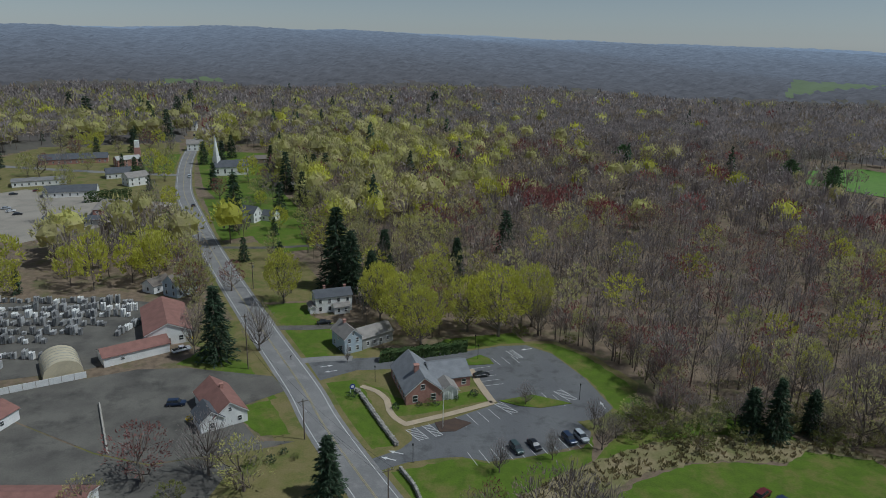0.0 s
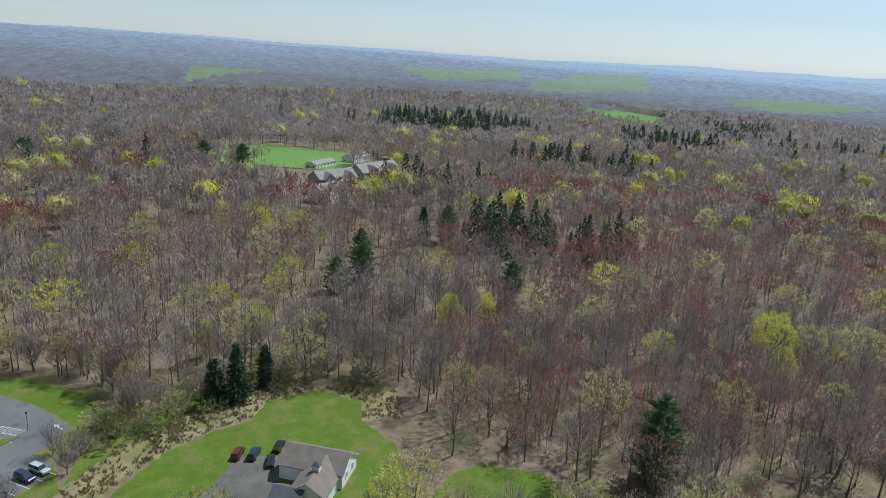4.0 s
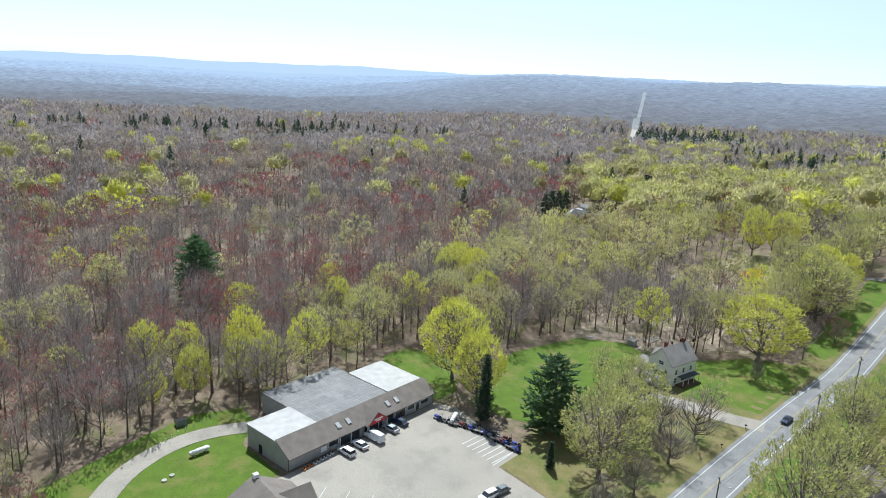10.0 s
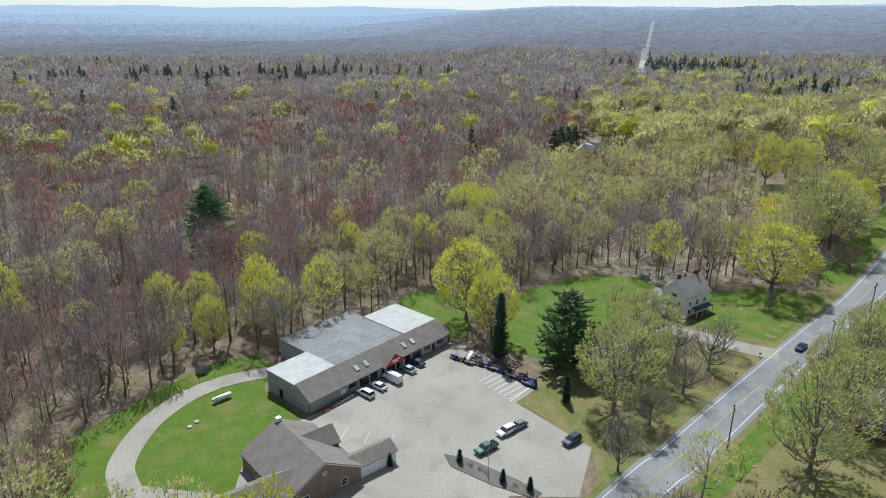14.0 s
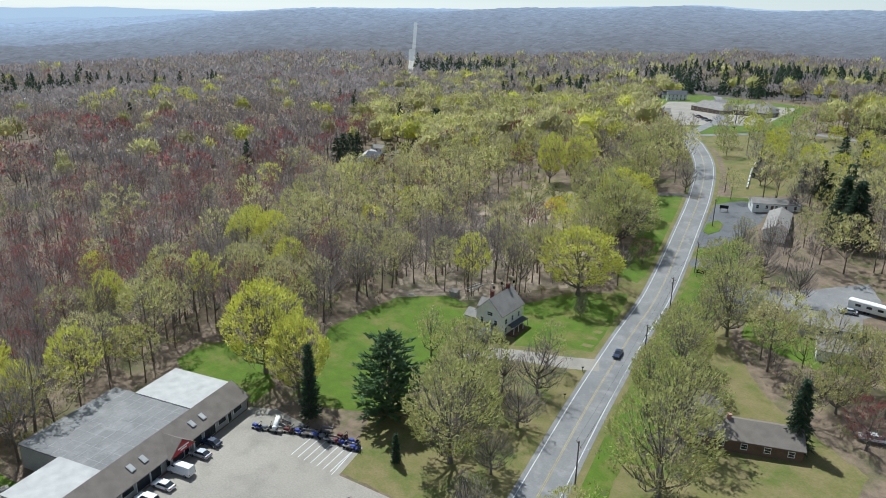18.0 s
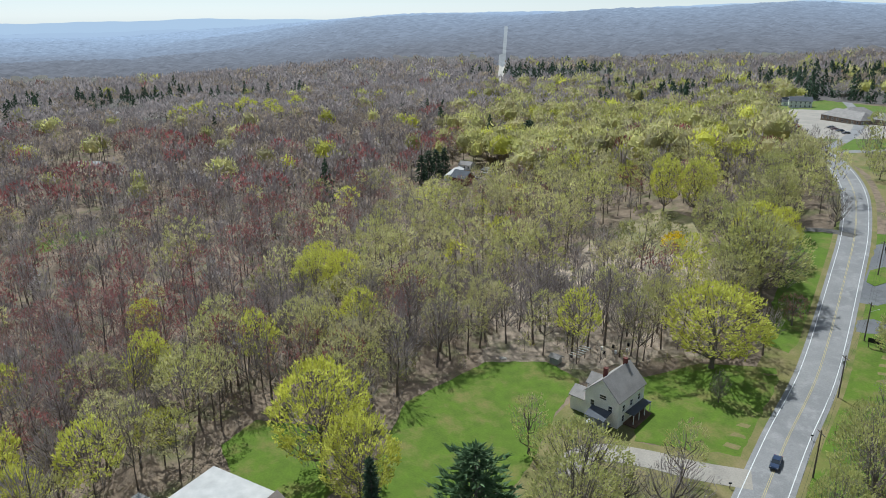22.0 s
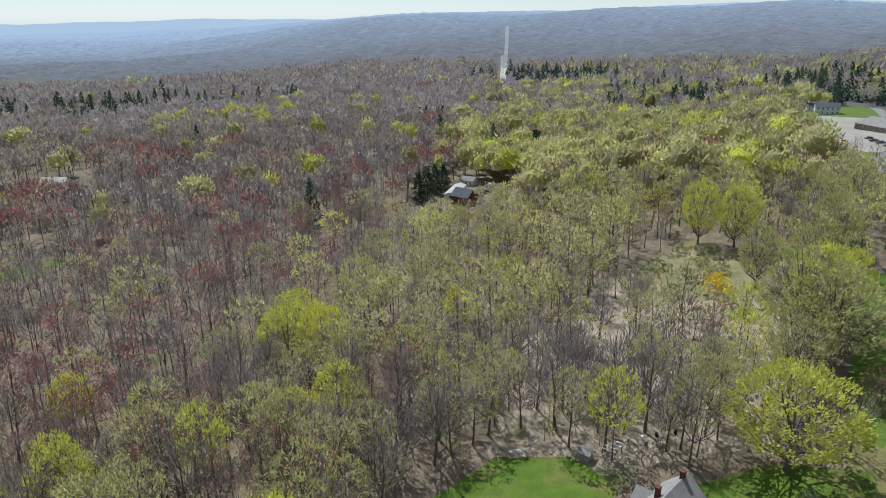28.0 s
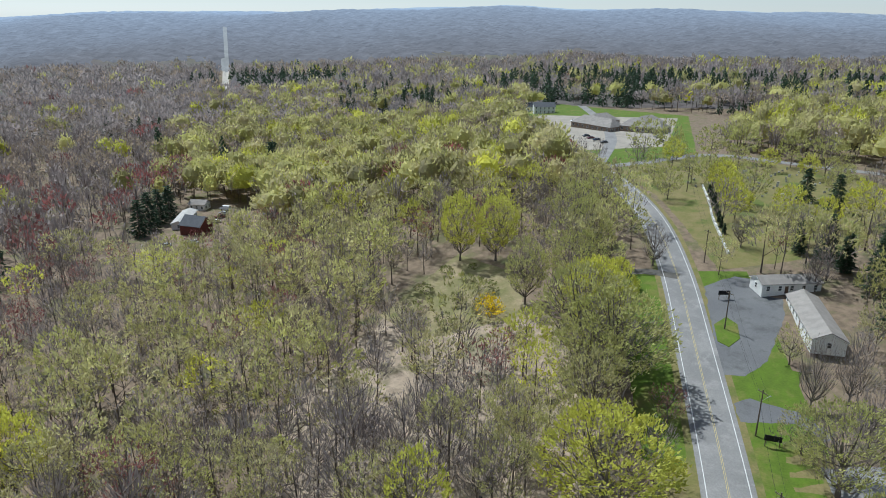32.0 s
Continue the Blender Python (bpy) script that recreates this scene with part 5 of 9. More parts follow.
def wood_points(r0, r1, step, seed, az0=-178, az1=38):
    """Jittered points of the woods between two distances from the middle of the flight."""
    rnd = np.random.RandomState(seed)
    g = np.arange(-r1, r1, step)
    gx, gy = np.meshgrid(g, g)
    x = gx.ravel() + 60.0 + rnd.uniform(-.48, .48, gx.size) * step
    y = gy.ravel() - 20.0 + rnd.uniform(-.48, .48, gx.size) * step
    cx, cy = 60.0, -20.0
    r = np.hypot(x - cx, y - cy)
    az = np.degrees(np.arctan2(-(x - cx), y - cy))
    az = np.where(az > 60, az - 360, az)
    ok = (r >= r0) & (r < r1) & (az > az0) & (az < az1)
    x, y = x[ok], y[ok]
    ok = line_dist(x, y, main_line) > 9
    for poly in CLEAR:
        for dx, dy in ((0, 0), (2.6, 0), (-2.6, 0), (0, 2.6), (0, -2.6)):
            ok &= ~inside(x + dx, y + dy, poly)
    for _, sx, sy, _, sw in SINGLE:
        ok &= np.hypot(x - sx, y - sy) > 1.5 + sw * 0.4
    a0, b0 = POWER_LINE
    d = (b0 - a0).normalized()
    ok &= ~(((x - a0.x) * d.x + (y - a0.y) * d.y > 240) & (np.abs((x - a0.x) * d.y - (y - a0.y) * d.x) < 10))
    ok &= ~(inside(x, y, THIN) & (rnd.rand(len(x)) < 0.1))
    ok &= ~(inside(x, y, OPEN_BRUSH) & (rnd.rand(len(x)) < 0.45))
    return x[ok], y[ok], rnd


def wave(x, y, k, s):
    return np.sin(x * k + s) * np.cos(y * k * 1.13 + s * 2) + 0.6 * np.sin((x + y) * k * 2.1 + s * 3)


POWER_LINE = [Vector((640, -415)), Vector((3700, -2560))]


def sort_woods(x, y, rnd):
    """0 bare, 1 red, 2 tan, 3 olive, 4 yellow-green, 5 spruce: what grows where."""
    # young leaves south of a line that runs east from the plaza, and round the village
    side = (x - 211) * (-0.62) + (y + 37) * (-0.78)
    p_olive = np.clip(0.12 + side / 70, 0.035, 0.64)
    p_olive = np.where((y > 150) & (x < 120), np.interp(x, [10, 60], [0.36, 0.07]), p_olive)
    town = (y > 330) & (x < -20) & (y < 900)
    p_olive = np.where(town, 0.55, p_olive)
    away = ease((np.hypot(x, y) - 450) / 400)
    p_olive = p_olive * (1 - 0.5 * away) * (1 - 0.7 * ease((np.hypot(x, y) - 850) / 500)) * (1 + away * np.clip(0.6 * wave(x, y, 0.021, 2.2), -0.75, 0.6))
    u = rnd.rand(len(x))
    p_red = np.clip(0.14 + 0.34 * wave(x, y, 0.03, 0.4) + 0.35 * np.exp(-(((x - 270) / 80) ** 2 + ((y + 40) / 60) ** 2)), 0.02, 0.7)
    p_red = np.clip(p_red + 0.4 * np.exp(-(((x - 250) / 120) ** 2 + ((y - 130) / 80) ** 2)), 0, 0.8)
    p_red = p_red * (1 - 0.95 * ease((np.hypot(x, y) - 350) / 300))
    kind = np.where(u < p_olive, 3, np.where(u < p_olive + (1 - p_olive) * p_red, 1, np.where(rnd.rand(len(x)) < 0.22, 2, 0)))
    kind = np.where((kind == 3) & (rnd.rand(len(x)) < 0.13), 4, kind)
    kind = np.where(town & (rnd.rand(len(x)) < 0.03), 5, kind)
    kind = np.where((rnd.rand(len(x)) < 0.008) & (kind != 3), 4, kind)
    kind = np.where(inside(x, y, THIN) & (rnd.rand(len(x)) < 0.5), 0, kind)
    # conifer stands: middle, half width across and along the line of sight, the line's bearing, share of conifers
    for cx, cy, across, along, bearing, share in ((250, 183, 36, 17, 54, 0.95), (470, 305, 62, 45, 57, 0.4), (600, 570, 95, 110, 48, 0.85), (690, 345, 55, 75, 63, 0.7), (970, 395, 50, 60, 68, 0.8),
                                                  (470, -740, 140, 110, 150, 0.5), (645, -630, 60, 50, 135, 0.45), (290, 316, 50, 16, 43, 0.4), (855, -20, 150, 45, 90, 0.55), (850, -190, 130, 40, 102, 0.5),
                                                  (880, -663, 100, 75, 128, 0.9), (620, -330, 30, 22, 115, 0.35), (560, -560, 60, 70, 138, 0.4), (390, -640, 60, 50, 152, 0.5), (800, 260, 150, 40, 72, 0.35), (310, -790, 150, 80, 162, 0.6), (240, -640, 60, 40, 166, 0.45)):
        c, q = math.cos(radians(bearing)), math.sin(radians(bearing))
        u, v = (x - cx) * c - (y - cy) * q, (x - cx) * q + (y - cy) * c
        kind = np.where(((u / across) ** 2 + (v / along) ** 2 + 0.35 * wave(x, y, 0.045, 1.0) < 1) & (rnd.rand(len(x)) < share), 5, kind)
    # scattered pines
    kind = np.where((rnd.rand(len(x)) < 0.005) & (np.hypot(x - 60, y + 20) > 340), 5, kind)
    return kind


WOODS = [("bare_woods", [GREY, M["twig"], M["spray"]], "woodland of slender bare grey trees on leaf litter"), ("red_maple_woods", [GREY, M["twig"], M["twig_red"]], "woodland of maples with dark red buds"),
         ("tan_woods", [GREY, M["twig"], M["twig_tan"]], "woodland of trees with tan catkins"), ("budding_woods", [GREY, M["twig"], M["leaf_olive"]], "woodland of trees in olive-green bud"),
         ("yellow_woods", [GREY, M["twig"], M["leaf_yellow"]], "woodland trees in bright yellow-green leaf"), ("spruce_woods", [BARK, M["needle"]], "dark spruce stand in the woods")]

# least and greatest size of each kind
CROWN = [(0.9, 1.4), (0.9, 1.4), (0.9, 1.4), (0.85, 1.6), (0.9, 1.5), (0.75, 1.8)]
x, y, rnd = wood_points(0, 195, 6.5, 11)
keep = np.hypot(x - 60, y + 20) > 30
x, y = x[keep], y[keep]
kinds = sort_woods(x, y, rnd)
# the trees that the flight passes nearest stand as things of their own
near = (np.abs(x - 200) < 26) & (y < -40) & (y > -190) | ((np.abs(x - 172) < 14) & (y > -40) & (y < 40))
one = near
one_i = np.nonzero(one)[0][:250]
one = np.zeros(len(x), dtype=bool)
one[one_i] = True
for i in one_i:
    k = ("bare_tree", "red_maple", "bare_tree", "budding_tree", "yellow_green_tree", "budding_tree")[kinds[i]]
    tree(k, float(x[i]), float(y[i]), float(rnd.uniform(15, 21.5)), float(rnd.uniform(8.5, 12.5)), TREE_LABEL[k], "tree", "trees at the wood's edge")
TPL1 = [near_bare, near_red, near_red, near_olive, near_yellow, spruce_t]
for k, (nm, mats, lab) in enumerate(WOODS):
    s = (kinds == k) & ~one
    if s.any():
        n = s.sum()
        tpl = TPL1[k] if k < 5 else wood_spruce
        scatter(nm, tpl, np.stack([x[s], y[s], rnd.uniform(*CROWN[k], n), rnd.uniform(0, 6.28, n)], -1), mats, lab)

# low growth under and before the trees
under_bare = [broadleaf(310 + q, 4.2, 1.6, 0.06, 3, 44, 0, 0, sides=3, lobes=4, fine=0.09) for q in range(3)]
under_leaf = [broadleaf(320 + q, 3.4, 1.5, 0.05, 3, 12, 14, 4, 0.38, 0.5, sides=3, lobes=4, floor=-0.6) for q in range(3)]
ux, uy, rnd = wood_points(0, 200, 5.6, 31)
ux, uy = ux + rnd.uniform(-2, 2, len(ux)), uy + rnd.uniform(-2, 2, len(ux))
leafy = rnd.rand(len(ux)) < 0.4
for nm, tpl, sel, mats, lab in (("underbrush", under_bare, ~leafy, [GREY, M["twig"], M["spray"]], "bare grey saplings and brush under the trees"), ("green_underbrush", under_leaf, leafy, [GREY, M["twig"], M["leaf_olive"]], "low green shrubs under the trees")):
    n = int(sel.sum())
    scatter(nm, tpl, np.stack([ux[sel], uy[sel], rnd.uniform(0.7, 1.8, n), rnd.uniform(0, 6.28, n)], -1), mats, lab)


def plant(r0, r1, step, seed, tpls, prefix):
    x, y, rnd = wood_points(r0, r1, step, seed)
    kinds = sort_woods(x, y, rnd)
    for k, (nm, mats, lab) in enumerate(WOODS):
        s = kinds == k
        if s.any():
            n = s.sum()
            scatter(prefix + nm, tpls[k], np.stack([x[s], y[s], rnd.uniform(*CROWN[k], n), rnd.uniform(0, 6.28, n)], -1), mats, {"": "", "far_": "far ", "distant_": "distant "}[prefix] + lab)


mid_bare = [broadleaf(200 + s, 14, 3.5, 0.36, 4, 120, 8, 3, 0.6, 0.9, 3, fine=0.17) for s in range(5)]
mid_red = [broadleaf(205 + s, 14, 4.1, 0.34, 4, 60, 34, 5, 0.56, 0.8, 3, fine=0.17, floor=-0.4) for s in range(4)]
mid_leaf = [broadleaf(210 + s, 14, 5.0, 0.34, 4, 40, 76, 6, 0.60, 0.65, 3, fine=0.17, lobes=14, floor=-0.45) for s in range(5)]
mid_yel = [broadleaf(220 + s, 13.5, 4.8, 0.30, 4, 20, 70, 7, 0.62, 0.7, 3, fine=0.17, lobes=14, floor=-0.5) for s in range(3)]
mid_con = [cone_tree(230 + s, 15, 4.8, 110, 1.5) for s in range(3)]
plant(195, 340, 7.6, 12, (mid_bare, mid_red, mid_red, mid_leaf, mid_yel, mid_con), "")
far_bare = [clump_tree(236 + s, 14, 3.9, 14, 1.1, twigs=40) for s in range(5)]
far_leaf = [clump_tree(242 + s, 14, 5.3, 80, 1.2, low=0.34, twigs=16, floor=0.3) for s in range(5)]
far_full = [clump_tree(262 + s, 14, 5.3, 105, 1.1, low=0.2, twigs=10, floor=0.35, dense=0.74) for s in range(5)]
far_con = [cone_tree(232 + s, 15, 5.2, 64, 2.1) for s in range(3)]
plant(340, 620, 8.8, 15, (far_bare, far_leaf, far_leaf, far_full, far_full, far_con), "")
far_b = [clump_tree(248 + s, 14, 5.2, 19, 2.8, low=0.3, floor=0.35) for s in range(4)]
far_c = [cone_tree(250 + s, 15, 5.6, 34, 2.8) for s in range(3)]
far_mid = [clump_tree(254 + s, 14, 5.8, 48, 1.75, low=0.34, floor=0.3) for s in range(4)]
far_dome = [clump_tree(268 + s, 14, 5.8, 46, 1.6, low=0.2, floor=0.35, dense=0.76) for s in range(4)]
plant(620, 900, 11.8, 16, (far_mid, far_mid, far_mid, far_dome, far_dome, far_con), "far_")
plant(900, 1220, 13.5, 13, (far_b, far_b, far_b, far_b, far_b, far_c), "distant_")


def canopy_sheet(r0, r1, nr, naz, name, lump):
    """The closed top of distant woods, uneven tree by tree, open over the fields."""
    rnd = np.random.RandomState(77)
    cx, cy = 60.0, -20.0
    rad = np.geomspace(r0, r1, nr)
    az = np.radians(np.linspace(-182, 42, naz))
    R, A = np.meshgrid(rad, az, indexing='ij')
    R = R * (1 + rnd.uniform(-.35, .35, R.shape) * (r1 / r0) ** (1 / nr) * 0.01)
    X, Y = cx - R * np.sin(A), cy + R * np.cos(A)
    Z = ground_z(X, Y) + (lump * rnd.uniform(0.6, 1.0, R.shape) + 1.5 * wave(X, Y, 0.02, 0.3)) * ease((R - r0) / 160) - 0.5
    vs = np.stack([X, Y, Z], -1).reshape(-1, 3)
    i, j = np.meshgrid(np.arange(nr - 1), np.arange(naz - 1), indexing='ij')
    a = (i * naz + j).ravel()
    fs = np.stack([a, a + 1, a + naz + 1, a + naz], -1)
    mx, my = vs[fs].mean(1)[:, 0], vs[fs].mean(1)[:, 1]
    ok = line_dist(mx, my, main_line) > 14
    for poly in CLEAR:
        ok &= ~inside(mx, my, poly)
    a0, b0 = POWER_LINE
    d = (b0 - a0).normalized()
    t = (mx - a0.x) * d.x + (my - a0.y) * d.y
    off = np.abs((mx - a0.x) * d.y - (my - a0.y) * d.x)
    ok &= ~((t > 240) & (off < 8))
    low = np.unique(fs[~ok])
    vs[low, 2] = ground_z(vs[low, 0], vs[low, 1]) - 0.3
    return tagged(quads(name, vs, fs[ok], M["canopy"], smooth=True), "closed canopy of distant bare spring woods", "woods", kind="stuff")


canopy_sheet(640, 1330, 60, 620, "far_woods", 11)

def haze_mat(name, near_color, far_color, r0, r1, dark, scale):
    """Self-lit woods at the edge of sight: haze painted in, paler with distance, over the mottling of their crowns."""
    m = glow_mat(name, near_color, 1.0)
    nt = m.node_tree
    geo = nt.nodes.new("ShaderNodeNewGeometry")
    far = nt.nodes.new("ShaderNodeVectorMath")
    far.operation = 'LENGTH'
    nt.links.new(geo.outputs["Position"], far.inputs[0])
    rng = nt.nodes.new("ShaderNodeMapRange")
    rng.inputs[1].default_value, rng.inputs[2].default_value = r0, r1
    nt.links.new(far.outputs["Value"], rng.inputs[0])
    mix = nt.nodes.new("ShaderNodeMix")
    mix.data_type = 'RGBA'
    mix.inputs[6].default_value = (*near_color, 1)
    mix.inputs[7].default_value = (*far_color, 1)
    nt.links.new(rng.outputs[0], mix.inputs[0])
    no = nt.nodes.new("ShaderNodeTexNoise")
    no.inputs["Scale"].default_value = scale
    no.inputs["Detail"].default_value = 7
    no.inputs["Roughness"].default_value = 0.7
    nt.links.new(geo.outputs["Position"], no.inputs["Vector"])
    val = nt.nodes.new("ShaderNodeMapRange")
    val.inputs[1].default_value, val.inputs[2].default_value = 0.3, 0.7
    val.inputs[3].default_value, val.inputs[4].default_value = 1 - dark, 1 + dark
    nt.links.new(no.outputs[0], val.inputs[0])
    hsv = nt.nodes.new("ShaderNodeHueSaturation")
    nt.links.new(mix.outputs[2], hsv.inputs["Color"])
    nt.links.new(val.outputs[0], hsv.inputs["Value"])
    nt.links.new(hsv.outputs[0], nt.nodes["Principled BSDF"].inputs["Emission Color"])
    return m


def far_hills(r0, r1, nr, naz, lump):
    """The wooded hills that close the view, too far off to shift; their haze is painted as glow."""
    rnd = np.random.RandomState(78)
    rad = np.geomspace(r0, r1, nr)
    az = np.radians(np.linspace(-190, 52, naz))
    R, A = np.meshgrid(rad, az, indexing='ij')
    X, Y = 60 - R * np.sin(A), -20 + R * np.cos(A)
    Z = ground_z(X, Y) + lump * rnd.uniform(0.55, 1.0, R.shape) + 3 - 16 * (1 - ease((R - r0) / 120)) + 10 * ease((R - 2200) / 500)
    vs = np.stack([X, Y, Z], -1).reshape(-1, 3)
    i, j = np.meshgrid(np.arange(nr - 1), np.arange(naz - 1), indexing='ij')
    a = (i * naz + j).ravel()
    fs = np.stack([a, a + 1, a + naz + 1, a + naz], -1)
    a0, b0 = POWER_LINE
    d = (b0 - a0).normalized()
    mid = vs[fs].mean(1)
    along, off = (mid[:, 0] - a0.x) * d.x + (mid[:, 1] - a0.y) * d.y, np.abs((mid[:, 0] - a0.x) * d.y - (mid[:, 1] - a0.y) * d.x)
    kind = np.where((off < 3.6) & (along > 0) & (along < 1250), 1, 0)
    for poly in FAR_FIELDS:
        kind = np.where(inside(mid[:, 0], mid[:, 1], poly), 2, kind)
    # near and far colours of each glow; the paler, bluer far one is painted haze
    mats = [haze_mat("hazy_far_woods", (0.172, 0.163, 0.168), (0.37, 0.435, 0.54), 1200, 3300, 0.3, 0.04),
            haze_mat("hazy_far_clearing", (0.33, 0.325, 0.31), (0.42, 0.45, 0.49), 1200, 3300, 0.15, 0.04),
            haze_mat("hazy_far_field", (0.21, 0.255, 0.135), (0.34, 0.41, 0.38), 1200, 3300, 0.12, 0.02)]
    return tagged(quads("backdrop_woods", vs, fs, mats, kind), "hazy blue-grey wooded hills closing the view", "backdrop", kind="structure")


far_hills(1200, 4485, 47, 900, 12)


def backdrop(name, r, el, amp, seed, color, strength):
    """Ridges at the edge of sight, too far off to shift, with haze painted as an even glow."""
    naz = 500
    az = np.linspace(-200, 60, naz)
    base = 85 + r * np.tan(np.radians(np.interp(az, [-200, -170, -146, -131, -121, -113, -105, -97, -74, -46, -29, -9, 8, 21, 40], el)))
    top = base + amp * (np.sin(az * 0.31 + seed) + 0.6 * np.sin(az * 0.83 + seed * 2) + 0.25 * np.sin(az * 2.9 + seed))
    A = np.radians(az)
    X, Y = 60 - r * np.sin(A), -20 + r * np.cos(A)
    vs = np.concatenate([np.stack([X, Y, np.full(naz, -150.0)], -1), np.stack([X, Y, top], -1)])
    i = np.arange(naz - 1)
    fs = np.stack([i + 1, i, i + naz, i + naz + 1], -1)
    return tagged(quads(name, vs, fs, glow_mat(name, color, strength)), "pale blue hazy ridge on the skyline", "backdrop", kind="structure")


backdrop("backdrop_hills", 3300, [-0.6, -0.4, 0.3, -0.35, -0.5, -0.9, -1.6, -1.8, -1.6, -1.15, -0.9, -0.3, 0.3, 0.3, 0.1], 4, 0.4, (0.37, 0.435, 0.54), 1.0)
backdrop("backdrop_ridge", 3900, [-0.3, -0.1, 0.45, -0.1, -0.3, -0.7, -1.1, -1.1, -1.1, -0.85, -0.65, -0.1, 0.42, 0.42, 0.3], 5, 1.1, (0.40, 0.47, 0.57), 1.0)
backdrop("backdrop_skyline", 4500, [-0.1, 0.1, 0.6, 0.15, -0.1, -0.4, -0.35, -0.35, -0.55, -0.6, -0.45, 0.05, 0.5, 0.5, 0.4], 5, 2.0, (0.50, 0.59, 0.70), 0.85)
# ---------------------------------------------------------------- buildings


def thing(name, x, y, yaw, label, category, group="", z=None):
    root = new(name, None)
    root.empty_display_size = 0.5
    root.matrix_world = pose(x, y, float(ground_z(x, y)) if z is None else z, 0, 0, yaw)
    return tagged(root, label, category, group)


def window(root, cx, cy, z, w, h, nx, ny, trim, name="window"):
    """A window in a wall that faces (nx, ny): frame, two panes and a sill; the wall's face is at cx, cy."""
    t = Vector((-ny, nx, 0))
    n = Vector((nx, ny, 0))
    m = Matrix(((t.x, n.x, 0, cx), (t.y, n.y, 0, cy), (0, 0, 1, z), (0, 0, 0, 1)))
    f = 0.1
    xs, zs = (-w / 2 - f, -w / 2, w / 2, w / 2 + f), (-h / 2 - f * 1.4, -h / 2, -0.03, 0.03, h / 2, h / 2 + f)
    bm = bmesh.new()
    gv = {(i, j, k): bm.verts.new(m @ Vector((xs[i], (0.0, 0.08)[k], zs[j]))) for i in range(4) for j in range(6) for k in range(2)}
    solid = {(i, j) for i in range(3) for j in range(5) if not (i == 1 and j in (1, 3))}
    for i, j in solid:
        bm.faces.new((gv[i, j, 1], gv[i, j + 1, 1], gv[i + 1, j + 1, 1], gv[i + 1, j, 1]))
        for di, dj, p, q in ((-1, 0, (i, j), (i, j + 1)), (1, 0, (i + 1, j + 1), (i + 1, j)), (0, -1, (i + 1, j), (i, j)), (0, 1, (i, j + 1), (i + 1, j + 1))):
            if (i + di, j + dj) not in solid:
                bm.faces.new((gv[(*p, 0)], gv[(*q, 0)], gv[(*q, 1)], gv[(*p, 1)]))
    fr = part(name, bm, trim, root)
    for lo, hi in ((-h / 2, -0.03), (0.03, h / 2)):
        bm = bmesh.new()
        box(bm, -w / 2, -0.02, lo, w / 2, 0.03, hi, m)
        part("pane", bm, M["glass"], fr)
    return fr


